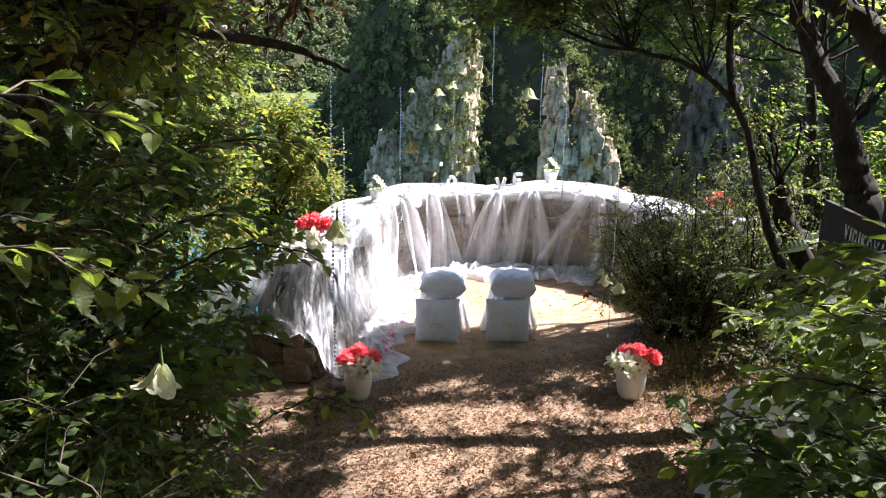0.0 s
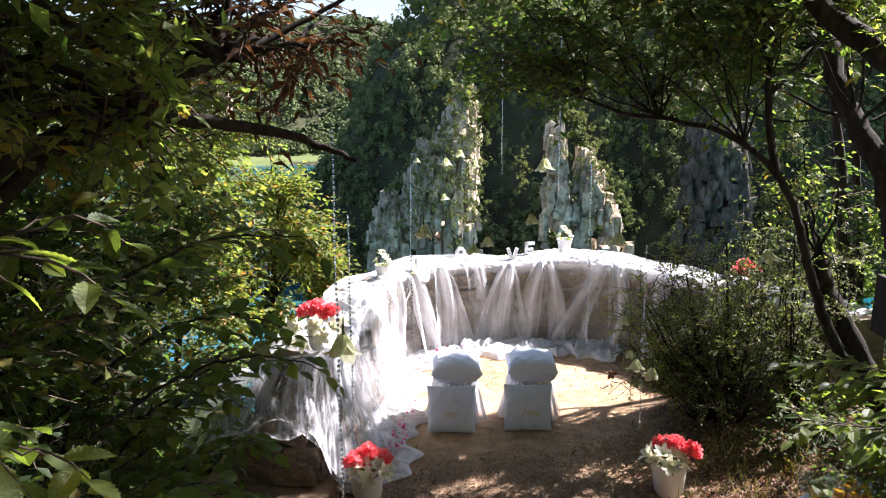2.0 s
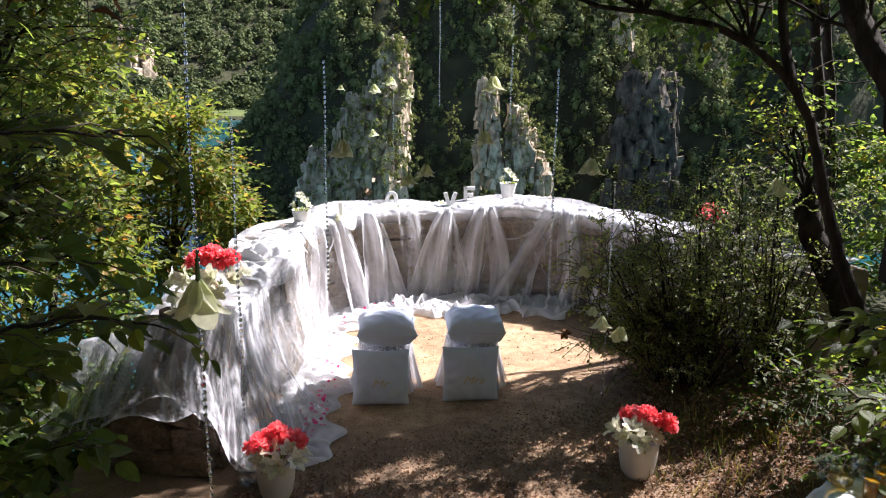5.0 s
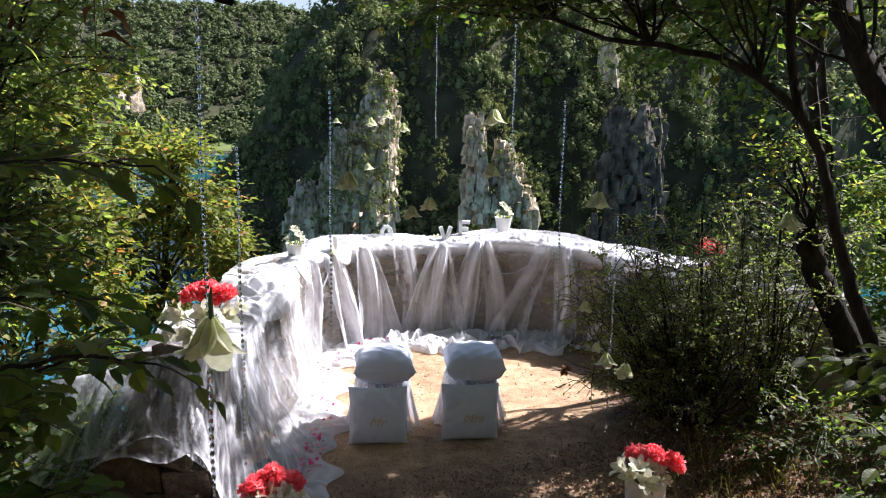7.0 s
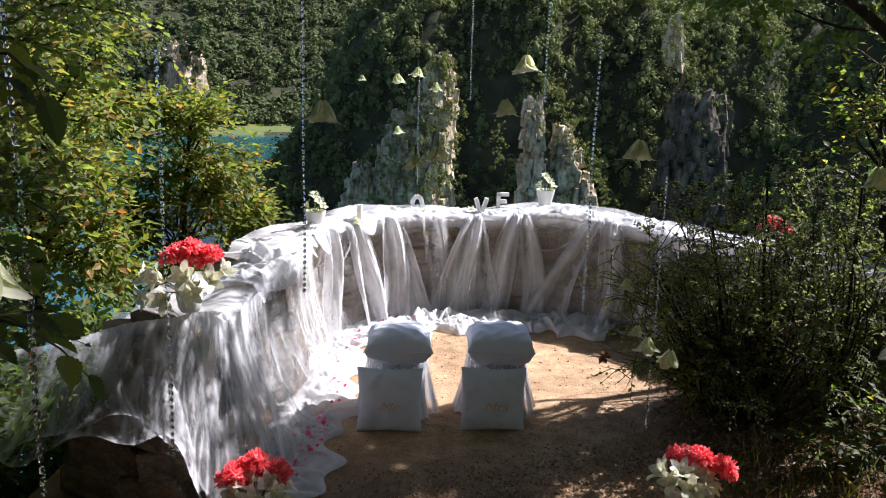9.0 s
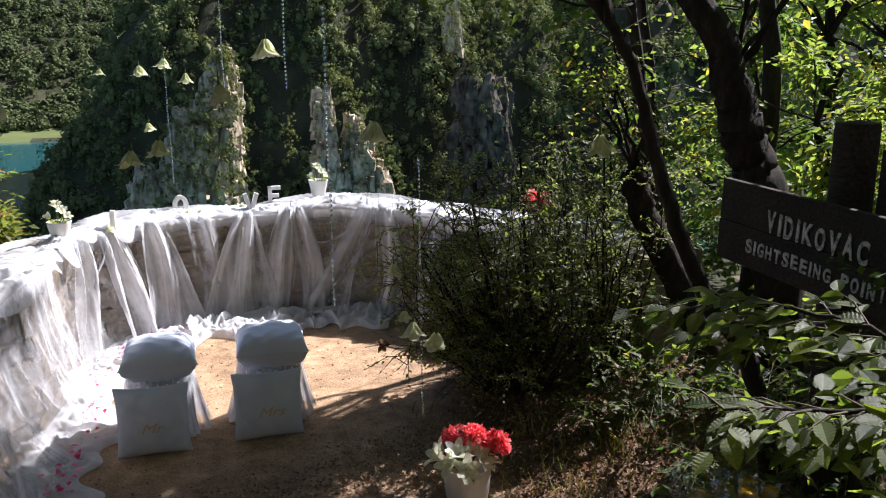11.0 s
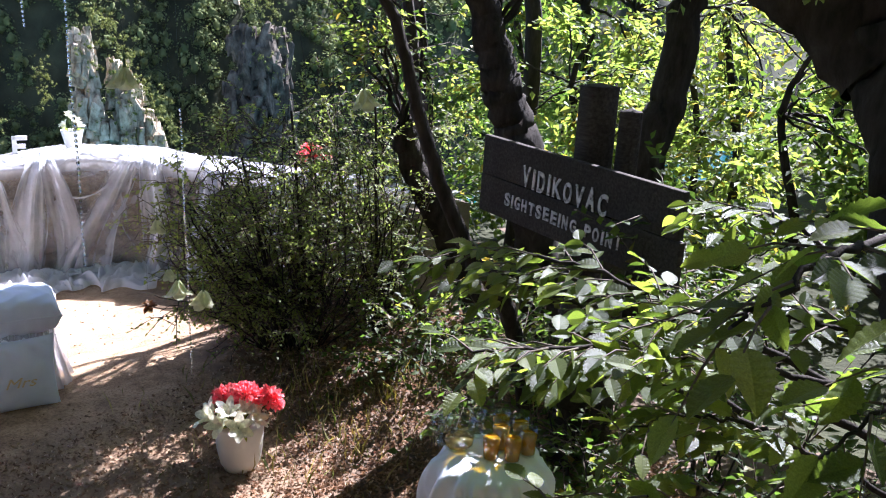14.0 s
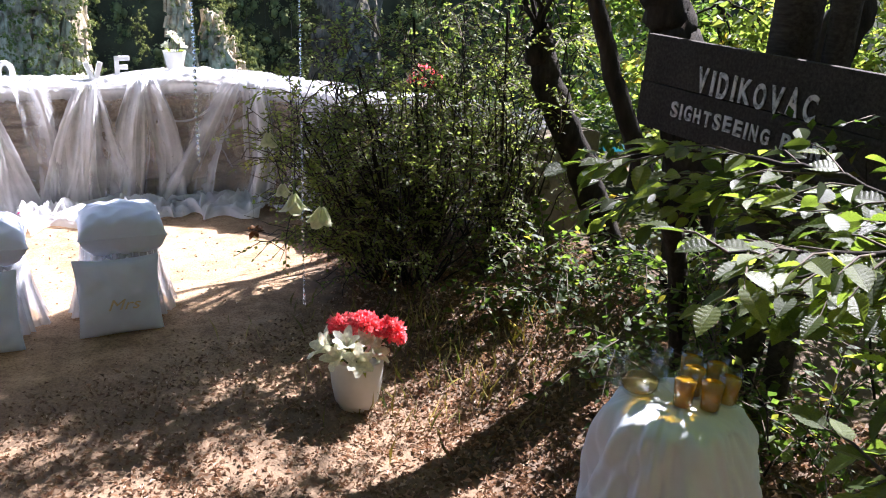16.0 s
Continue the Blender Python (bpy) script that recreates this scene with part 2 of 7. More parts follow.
# far hill leaves too: haze is mixed into this base colour
FAR_HILL = leafy("hazy_hill_foliage", [(0.0, (0.075, 0.1, 0.045)), (1.0, (0.115, 0.14, 0.06))], (1.4, 1.4, 1.0), 0.15, 0.9, 0.06, patch=0.35, lo=0.45, hi=1.7, ruffle=0.5)
LITTER = leafy("leaf_litter", [(0.0, (0.17, 0.11, 0.072)), (0.5, (0.28, 0.19, 0.125)), (0.85, (0.41, 0.29, 0.20)), (1.0, (0.60, 0.49, 0.38))], (1.2, 1.0, 0.85), 0.3, 0.85, 0.15)
GRASS = leafy("grass_blade", [(0.0, (0.08, 0.10, 0.03)), (0.4, (0.16, 0.15, 0.06)), (1.0, (0.38, 0.31, 0.17))], (2.0, 2.0, 1.0), 0.4)
WATER = bpy.data.materials.new("turquoise_lake")
_n, _l, _b = nodes_of(WATER)
_b.inputs["Base Color"].default_value = (0.008, 0.085, 0.105, 1)
_b.inputs["Roughness"].default_value = 0.12
_t = noise_of(_n, _l, 0.6, 4.0)
_p = _n.new("ShaderNodeBump")
_p.inputs["Strength"].default_value, _p.inputs["Distance"].default_value = 0.12, 0.3
_l.new(_t.outputs["Fac"], _p.inputs["Height"])
_l.new(_p.outputs[0], _b.inputs["Normal"])
TULLE = gauze("white_tulle", 0.05, 0.95)
TULLE_DENSE = gauze("layered_tulle", 0.42, 0.97)
LINEN = cloth("white_satin_cushion", (0.73, 0.79, 0.9))
WHITE_CLOTH = cloth("white_tablecloth", (0.8, 0.82, 0.85))
CERAMIC = surface("white_glazed_pot", [(0.3, (0.70, 0.70, 0.66)), (0.7, (0.8, 0.8, 0.77))], 6.0, 0.35, 0.05, 50.0, 0.002, 0.08, 3.0)
WHITE_PAINT = surface("white_painted_wood", [(0.3, (0.76, 0.76, 0.74)), (0.7, (0.84, 0.84, 0.82))], 20.0, 0.5, 0.1, 120.0, 0.001)
PETAL_RED = leafy("red_petal", [(0.0, (0.88, 0.11, 0.14)), (0.6, (0.93, 0.21, 0.22)), (1.0, (0.95, 0.40, 0.38))], (1.1, 1.15, 1.15), 0.5, 0.6, 0.25)
PETAL_WHITE = leafy("cream_petal", [(0.0, (0.62, 0.63, 0.44)), (0.5, (0.76, 0.76, 0.6)), (1.0, (0.84, 0.84, 0.76))], (1.05, 1.05, 0.85), 0.4, 0.5, 0.3)
PETAL_CREAM = leafy("fabric_lily", [(0.0, (0.56, 0.57, 0.38)), (0.5, (0.70, 0.70, 0.52)), (1.0, (0.79, 0.79, 0.66))], (1.0, 1.05, 0.8), 0.5, 0.6, 0.2, patch=25.0)
PETAL_PINK = leafy("pink_petal", [(0.0, (0.55, 0.02, 0.12)), (0.6, (0.75, 0.1, 0.28)), (1.0, (0.8, 0.3, 0.45))], (1.1, 0.8, 0.9), 0.35, 0.6, 0.25)
STEM = surface("green_stem", [(0.3, (0.04, 0.08, 0.015)), (0.7, (0.08, 0.13, 0.03))], 30.0, 0.6, 0.1)
CRYSTAL = glassy("crystal_bead", (0.97, 0.98, 1.0), 0.03, 1.5)
GLASS = bpy.data.materials.new("thin_clear_glass")
_n, _l, _b = nodes_of(GLASS)
_b.inputs["Base Color"].default_value, _b.inputs["Roughness"].default_value = (0.9, 0.92, 0.9, 1), 0.03
_c, _s = _n.new("ShaderNodeBsdfTransparent"), _n.new("ShaderNodeMixShader")
_s.inputs[0].default_value = 0.10
_c.inputs[0].default_value = (0.93, 0.95, 0.94, 1)
_g = _n.new("ShaderNodeBsdfGlossy")
_g.inputs["Roughness"].default_value = 0.03
_l.new(_c.outputs[0], _s.inputs[1])
_l.new(_g.outputs[0], _s.inputs[2])
_l.new(_s.outputs[0], _n["Material Output"].inputs[0])
JUICE = bpy.data.materials.new("orange_drink")
_n, _l, _b = nodes_of(JUICE)
_b.inputs["Base Color"].default_value = (1.0, 0.53, 0.03, 1)
_b.inputs["Roughness"].default_value = 0.15
_c, _s = _n.new("ShaderNodeBsdfTransparent"), _n.new("ShaderNodeMixShader")
_c.inputs[0].default_value, _s.inputs[0].default_value = (1.0, 0.74, 0.12, 1), 0.6
_l.new(_b.outputs[0], _s.inputs[1])
_l.new(_c.outputs[0], _s.inputs[2])
_l.new(_s.outputs[0], _n["Material Output"].inputs[0])
PALE_DRINK = JUICE.copy()
PALE_DRINK.name = "pale_drink"
PALE_DRINK.node_tree.nodes["Principled BSDF"].inputs["Base Color"].default_value = (0.55, 0.46, 0.16, 1)
THREAD = surface("hanging_thread", [(0.3, (0.08, 0.09, 0.08)), (0.7, (0.14, 0.15, 0.14))], 30.0, 0.6, 0.0)
OLD_BOARD = surface("weathered_board", [(0.3, (0.03, 0.025, 0.02)), (0.55, (0.065, 0.055, 0.046)), (0.8, (0.11, 0.095, 0.08))], 9.0, 0.9, 0.7, 30.0, 0.006, 0.35, 3.0, 0.2, stretch=(8, 0.6, 8))
SIGN_PAINT = surface("worn_white_lettering", [(0.38, (0.2, 0.19, 0.17)), (0.5, (0.62, 0.6, 0.56)), (0.8, (0.74, 0.72, 0.68))], 25.0, 0.8, 0.2, 80.0, 0.002)
GOLD = surface("gold_thread", [(0.3, (0.62, 0.50, 0.30)), (0.7, (0.72, 0.60, 0.40))], 60.0, 0.45, 0.1, spec=0.5, metal=0.3)
MEADOW = surface("meadow", [(0.3, (0.07, 0.1, 0.02)), (0.7, (0.13, 0.15, 0.04))], 0.05, 0.95, 0.2, 0.4, 0.2)

# ---- mesh helpers ----
RNG = np.random.default_rng(7)


def mesh_np(name, verts, faces, material, parent=None, label="", smooth=True, attr=None):
    """One mesh object from arrays of vertices and of equal-sided faces (or a list of such arrays)."""
    groups = faces if isinstance(faces, list) else [faces]
    groups = [np.asarray(g, dtype=np.int32) for g in groups if len(g)]
    me = bpy.data.meshes.new(name)
    v = np.asarray(verts, dtype=np.float32)
    me.vertices.add(len(v))
    me.vertices.foreach_set("co", v.ravel())
    loops = np.concatenate([g.ravel() for g in groups])
    totals = np.concatenate([np.full(len(g), g.shape[1], dtype=np.int32) for g in groups])
    starts = np.concatenate([[0], np.cumsum(totals)[:-1]]).astype(np.int32)
    me.loops.add(len(loops))
    me.loops.foreach_set("vertex_index", loops)
    me.polygons.add(len(totals))
    me.polygons.foreach_set("loop_start", starts)
    me.polygons.foreach_set("use_smooth", np.full(len(totals), smooth, dtype=bool))
    me.update(calc_edges=True)
    me.validate()
    if attr is not None:
        a = me.attributes.new("weave", "FLOAT", "POINT")
        a.data.foreach_set("value", np.asarray(attr, dtype=np.float32))
    me.materials.append(material)
    ob = new(name, me)
    if parent:
        ob.parent = parent
    if label:
        ob["label"] = label
    return ob


def part(name, bm, material, parent, label="", smooth=False):
    me = bpy.data.meshes.new(name)
    bm.to_mesh(me)
    bm.free()
    for p in me.polygons:
        p.use_smooth = smooth
    me.materials.append(material)
    ob = new(name, me)
    ob.parent = parent
    if label:
        ob["label"] = label
    return ob


def share(name, me, parent, m, label=""):
    ob = new(name, me)
    ob.parent = parent
    ob.matrix_basis = m
    if label:
        ob["label"] = label
    return ob


def thing(name, label, category, group="", at=(0, 0, 0), kind="", rz=0.0):
    ob = new(name)
    ob.matrix_basis = pose(*at, 0, 0, rz)
    return tagged(ob, label, category, group, kind)


def unit(v):
    v = np.asarray(v, float)
    return v / np.maximum(np.linalg.norm(v, axis=-1, keepdims=True), 1e-9)


def spline(points, n):
    """A smooth line through the points (Catmull-Rom), n samples."""
    p = np.asarray(points, float)
    p = np.vstack([2 * p[0] - p[1], p, 2 * p[-1] - p[-2]])
    t = np.linspace(0, len(p) - 3 - 1e-6, n)
    i = t.astype(int)
    u = (t - i)[:, None]
    a, b, c, d = p[i], p[i + 1], p[i + 2], p[i + 3]
    return 0.5 * (2 * b + (c - a) * u + (2 * a - 5 * b + 4 * c - d) * u ** 2 + (3 * b - a - 3 * c + d) * u ** 3)


class Tubes:
    """Collects round tapered tubes into one mesh."""

    def __init__(self):
        self.v, self.f, self.n = [], [], 0

    def add(self, pts, radii, sides=6, lump=0.0):
        pts = np.asarray(pts, float)
        k = len(pts)
        radii = np.broadcast_to(np.asarray(radii, float), (k,))
        tan = unit(np.gradient(pts, axis=0))
        side = np.zeros((k, 3))
        s = np.cross(tan[0], (1.0, 0, 0) if abs(tan[0][0]) < 0.7 else (0, 1.0, 0))
        for i in range(k):                       # carried along without twisting
            s = s - tan[i] * (s @ tan[i])
            s = s / max(np.linalg.norm(s), 1e-9)
            side[i] = s
        up = np.cross(side, tan)
        a = np.linspace(0, 2 * np.pi, sides, endpoint=False)
        r = radii[:, None] * (1 + lump * (RNG.normal(size=(1, sides)) + 0.35 * RNG.normal(size=(k, sides))))
        ring = pts[:, None] + r[..., None] * (np.cos(a)[None, :, None] * side[:, None] + np.sin(a)[None, :, None] * up[:, None])
        self.v.append(ring.reshape(-1, 3))
        i, j = np.meshgrid(np.arange(k - 1), np.arange(sides), indexing="ij")
        j2 = (j + 1) % sides
        quad = np.stack([i * sides + j, i * sides + j2, (i + 1) * sides + j2, (i + 1) * sides + j], -1).reshape(-1, 4) + self.n
        self.f.append(quad)
        self.n += k * sides

    def make(self, name, material, parent=None, label=""):
        return mesh_np(name, np.vstack(self.v), np.vstack(self.f), material, parent, label)


LEAF_T = np.array([(0, 0, 0), (0.30, 0.42, 0.07), (0, 0.5, 0), (-0.30, 0.42, 0.07), (0, 1.0, -0.10)])
LEAF_F = np.array([(0, 1, 2), (2, 1, 4), (0, 2, 3), (2, 4, 3)])
NARROW_T = LEAF_T * np.array([0.6, 1, 1])


def leaf_mesh(name, at, along, normal, size, material, parent=None, label="", template=LEAF_T, tris=LEAF_F):
    """Many leaves in one mesh: a place, a direction, a face normal and a length for each."""
    at, along, normal = np.asarray(at, float), unit(along), np.asarray(normal, float)
    side = unit(np.cross(along, normal))
    nrm = np.cross(side, along)
    s = np.asarray(size, float)[:, None, None]
    v = at[:, None] + s * (template[None, :, 0:1] * side[:, None] + template[None, :, 1:2] * along[:, None] + template[None, :, 2:3] * nrm[:, None])
    k = len(template)
    f = (tris[None] + (np.arange(len(at)) * k)[:, None, None]).reshape(-1, tris.shape[1])
    return mesh_np(name, v.reshape(-1, 3), f, material, parent, label, smooth=False)


def sprays(starts, dirs, lengths, per, size, rng, flat=0.8, droop=0.25):
    """Leafy twigs: leaves in two rows along each twig. Returns leaf arrays and twig end points."""
    m = len(starts)
    d = unit(dirs)
    up = unit(np.array([0, 0, 1.0]) + rng.normal(0, 0.35 if flat > 0.5 else 0.9, (m, 3)))
    side = unit(np.cross(d, up))
    k = (np.arange(per) + 0.6) / per
    pos = starts[:, None] + d[:, None] * (lengths[:, None] * k[None])[..., None]
    pos[..., 2] -= droop * lengths[:, None] * k[None] ** 2
    sgn = np.where(np.arange(per) % 2 == 0, 1.0, -1.0)
    along = unit(d[:, None] * 0.75 + side[:, None] * (sgn[None, :, None] * 0.8) + rng.normal(0, 0.22, (m, per, 3)) - np.array([0, 0, 0.22]))
    nrm = unit(up[:, None] + rng.normal(0, 0.33, (m, per, 3)))
    sz = size * rng.uniform(0.6, 1.2, (m, per))
    ends = starts + d * lengths[:, None]
    ends[:, 2] -= droop * lengths
    return pos.reshape(-1, 3), along.reshape(-1, 3), nrm.reshape(-1, 3), sz.ravel(), ends


def in_clearing(p):
    """The open air over the terrace and along the path down to it, kept free of twigs."""
    x, y, z = p[..., 0], p[..., 1], p[..., 2]
    terrace = (x > -1.05) & (x < 1.5) & (y > 4.5) & (y < 10.8) & (z < 2.55)
    path = (np.abs(x - 0.42) < 0.75 + 0.04 * y) & (y > -1.5) & (y <= 4.6) & (z < 3.4)
    out = (x > -1.6) & (x < 2.5) & (y >= 10.4) & (z > -3)
    wall_side = (x > -2.0) & (x < 0) & (y > 5.7) & (y < 9.6) & (z < 1.6)
    sight = (y > 2.5) & (y < 9.5) & (x > 0.5) & (x < 0.75 + 0.42 * (y - 2.5)) & (z > 0.2 + 0.0 * y) & (z < 2.45 - 0.12 * (y - 2.5)) & (y < 6.6)
    wall_end = (x > -1.9) & (y > 4.2) & (y <= 5.9) & (z < 1.2)
    return terrace | path | out | wall_side | sight | wall_end


def shades_floor(p):
    """Whether a twig here would throw its shadow on the sunlit part of the terrace."""
    x0, y0 = p[..., 0] - p[..., 2] * sun_dir.x / sun_dir.z, p[..., 1] - p[..., 2] * sun_dir.y / sun_dir.z
    return (y0 > np.maximum(6.98 + 0.5 * x0, 7.36)) & (x0 > -2.2) & (x0 < 3.4) & (y0 < 11.2) & (p[..., 2] > 0.12)


SUN_FLECKS = ((-0.72, 7.13, 0.34, 0.24), (-0.04, 7.22, 0.34, 0.24), (-0.45, 7.05, 0.12, 0.1), (1.25, 6.52, 0.28, 0.17), (1.08, 6.02, 0.24, 0.18), (1.72, 6.0, 0.22, 0.18), (2.2, 6.56, 0.36, 0.17), (2.62, 6.35, 0.28, 0.2), (0.15, 6.95, 0.13, 0.12), (0.26, 6.35, 0.17, 0.14), (-0.1, 6.8, 0.2, 0.1), (0.0, 6.2, 0.25, 0.12), (0.3, 5.75, 0.3, 0.12), (0.02, 7.62, 0.14, 0.1), (0.66, 7.7, 0.16, 0.1))


def sun_gap(p):
    """Gaps in the canopy: lanes and flecks by which the sun comes down to the path and the branches beside it."""
    c = p[..., 1] - p[..., 0] * sun_dir.y / sun_dir.x
    x0, y0 = p[..., 0] - p[..., 2] * sun_dir.x / sun_dir.z, p[..., 1] - p[..., 2] * sun_dir.y / sun_dir.z
    lane = (c > 1.6) & (c < 3.7) & (x0 > -0.3) & (np.sin(p[..., 0] * 4.1 + p[..., 1] * 5.3 + p[..., 2] * 3.0) > -0.75)
    fleck = np.zeros(c.shape, bool)
    for fx_, fy_, rx_, ry_ in SUN_FLECKS:
        fleck |= ((x0 - fx_) / rx_) ** 2 + ((y0 - fy_) / ry_) ** 2 < 1.25
    patch = np.sin(9.0 * x0 + 2.0 * np.sin(5 * y0)) * np.sin(11.0 * y0 + 1.7 * np.sin(6 * x0))
    small = (patch > 0.72) & (y0 < 7.3) & (y0 > 3.0) & (x0 < 1.2)
    small |= (np.sin(6.5 * x0 + 1.5 * np.sin(4 * y0)) * np.sin(9.0 * y0 + 2.0 * np.sin(3 * x0)) > 0.22) & (y0 < 5.7) & (y0 > 2.6) & (x0 > -0.6) & (x0 < 1.7)
    bush_ = (x0 > 0.9) & (x0 < 2.6) & (y0 > 6.5) & (y0 < 7.7) & (p[..., 2] > 2.0) & (np.sin(8 * x0 + 1) * np.sin(9 * y0) > -0.75)
    net = (x0 > -2.6) & (x0 < -0.95) & (y0 > 5.2) & (y0 < 7.3) & (p[..., 2] > 1.6) & (np.sin(7 * x0 + 2 * np.sin(4 * y0)) * np.sin(8 * y0 + 1.5 * np.sin(5 * x0)) > -0.3)
    return bush_ | net | (lane & (p[..., 2] > 1.8)) | ((fleck | small) & (p[..., 2] > 0.7))


def tree(name, label, trunk, r0, r1, crowns, leaf, leaf_size, seed, bark=None, per=9, group="trees round the terrace", limb_r=0.02, twig_len=(0.22, 0.5), trim=True, sides=9, bush=False, fine=True, outline=LEAF_T):
    """A tree: a trunk through the given points, limbs into each crown region, twigs and leaves along the limbs."""
    rng = np.random.default_rng(seed)
    bark = bark or BARK
    base = trunk[0]
    t = tagged(new(name), label, "tree" if "shrub" not in name and "bush" not in name else "bush", group)
    tp = spline(trunk, max(10, 5 * len(trunk)))
    tp[1:-1] += rng.normal(0, r0 * 0.08, (len(tp) - 2, 3))
    tubes = Tubes()
    tubes.add(tp, np.linspace(r0, r1, len(tp)), sides, 0.06)
    tubes.make("trunk", bark, t)
    limbs, twigs = Tubes(), Tubes()
    L = [[], [], [], []]
    for (start, centre, radii, n_limbs, n_twigs) in crowns:
        a = tp[int(start * (len(tp) - 1))] if isinstance(start, (int, float)) else np.asarray(start, float)
        for _ in range(n_limbs):
            q = unit(rng.normal(size=3)) * rng.uniform(0.35, 1.0) ** 0.5
            end = np.asarray(centre) + q * np.asarray(radii)
            mid = (a + end) / 2 + rng.normal(0, 0.12, 3) * np.linalg.norm(end - a) + np.array([0, 0, 0.12 * np.linalg.norm(end - a)])
            lp = spline([a, mid, end], 12)
            lp[1:] += rng.normal(0, 0.012, (11, 3))
            if not (trim and in_clearing(lp[5:]).mean() > 0.5):
                limbs.add(lp, np.linspace(limb_r, limb_r * 0.25, 12), 5)
            u = rng.uniform(0.3, 1.0, n_twigs)
            st = np.stack([np.interp(u, np.linspace(0, 1, 12), lp[:, c]) for c in range(3)], 1)
            dr = unit(unit(lp[-1] - lp[0])[None] * 0.5 + rng.normal(0, 0.75, (n_twigs, 3)) * np.array([1, 1, 0.6]))
            ln = rng.uniform(*twig_len, n_twigs)
            if trim:
                keep = ~(in_clearing(st) | in_clearing(st + dr * ln[:, None]) | shades_floor(st + dr * ln[:, None] * 0.6))
                keep &= ~((sun_gap(st) | sun_gap(st + dr * ln[:, None] * 0.5) | sun_gap(st + dr * ln[:, None])) & (rng.random(len(st)) < 0.95))
                st, dr, ln = st[keep], dr[keep], ln[keep]
            elif bush:
                keep = ~shades_floor(st + dr * ln[:, None] * 0.6)
                st, dr, ln = st[keep], dr[keep], ln[keep]
            if not len(st):
                continue
            p, al, nr, sz, ends = sprays(st, dr, ln, per, leaf_size, rng)
            for lst, arr in zip(L, (p, al, nr, sz)):
                lst.append(arr)
            for s, e, d, g in zip(st, ends, dr, ln) if fine else ():
                twigs.add([s, s + d * g * 0.5, e], [0.004, 0.003, 0.0015], 3)
    if limbs.v:
        limbs.make("branchwork", bark, t)["kind"] = "stuff"
    if twigs.v:
        twigs.make("twigwork", TWIG, t)["kind"] = "stuff"
    if L[0]:
        near = (outline, LEAF_F) if fine else (LEAF_T[[0, 1, 4, 3]], np.array([(0, 1, 2), (0, 2, 3)]))
        leaf_mesh("crown", *[np.concatenate(a) for a in L], leaf, t, template=near[0], tris=near[1])
    return t

# ---- ground, lake and far country ----
LAKE_Z = -30.0


def smooth01(t):
    t = np.clip(t, 0, 1)
    return t * t * (3 - 2 * t)


def lumps(x, y, seed=0.0):
    """Cheap rolling unevenness from a few sine waves."""
    return (np.sin(x * 1.0 + 1.3 * np.sin(y * 0.7 + seed) + seed) + np.sin(y * 1.27 + 1.1 * np.sin(x * 0.83 - seed)) + 0.5 * np.sin(2.3 * x + 1.9 * y + seed)) / 2.5


def ground_z(x, y):
    x, y = np.asarray(x, float), np.asarray(y, float)
    near = 0.29 * np.clip(4.5 - y, 0, 60) - 0.09 * smooth01((x - 0.9) / 0.9) * smooth01((7.0 - y) / 1.0) * smooth01((y - 4.5) / 1.0)
    near = near + 0.16 * smooth01((x - 1.9) / 2.2) + 0.012 * lumps(x * 2.2, y * 2.2) + 0.005 * lumps(x * 9, y * 9, 2.0)
    near = near + 0.35 * smooth01((-1.2 - x) / 1.5) * smooth01((4.5 - y) / 2)
    edge = np.maximum(y - 11.2 + 0.12 * (x - 1) ** 2 * (x < 6) * (x > -4) * 0.3, (-1.9 - x) * 0.8 * smooth01((y - 5.2) / 1.5))
    edge = np.maximum(edge, 0.0) * (x < 40)
    drop = np.clip(edge * 1.6, 0, 34)
    land = near - drop
    dist = np.hypot(x, y)
    az = np.degrees(np.arctan2(x, np.maximum(y, 0.01)))
    ridge = 66 + 5 * lumps(az * 0.35, az * 0.1) + 2.0 * lumps(az * 1.3, 1.0)
    far = LAKE_Z + 1.5 + (ridge - LAKE_Z) * smooth01((dist - 440) / 300) + 4 * lumps(x * 0.03, y * 0.03) * smooth01((dist - 450) / 100)
    far = np.where(dist < 430, LAKE_Z - 4, far)
    return np.where((dist > 60) & (y > 20), far, np.maximum(land, LAKE_Z - 4))


def axis_coords(lo, hi, step, out_lo, out_hi, grow=1.22):
    c = list(np.arange(lo, hi + 1e-6, step))
    d, v = step, hi
    while v < out_hi:
        d = min(d * grow, 18.0)
        v += d
        c.append(v)
    d, v = step, lo
    while v > out_lo:
        d = min(d * grow, 18.0)
        v -= d
        c.insert(0, v)
    return np.array(c)


gx = axis_coords(-2.4, 4.0, 0.09, -700, 700)
gy = axis_coords(3.0, 10.6, 0.09, -60, 1300)
GX, GY = np.meshgrid(gx, gy, indexing="ij")
GZ = ground_z(GX, GY)
nx, ny = GX.shape
I, J = np.meshgrid(np.arange(nx - 1), np.arange(ny - 1), indexing="ij")
gq = np.stack([I * ny + J, (I + 1) * ny + J, (I + 1) * ny + J + 1, I * ny + J + 1], -1).reshape(-1, 4)
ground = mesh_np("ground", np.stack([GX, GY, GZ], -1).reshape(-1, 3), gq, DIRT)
ground.data.materials.append(FOREST_SOIL)
ground.data.materials.append(MEADOW)
cx, cy = (GX[:-1, :-1] + GX[1:, 1:]) / 2, (GY[:-1, :-1] + GY[1:, 1:]) / 2
cd = np.hypot(cx, cy)
wob = 0.9 * lumps(cx * 1.7, cy * 1.3) + 0.5 * lumps(cx * 4.1, cy * 3.7, 1.0)
mi = np.where((cd > 25) | (cy > 12.5) | (cx + wob > 4.6) | (cx + wob < -2.8), 1, 0)
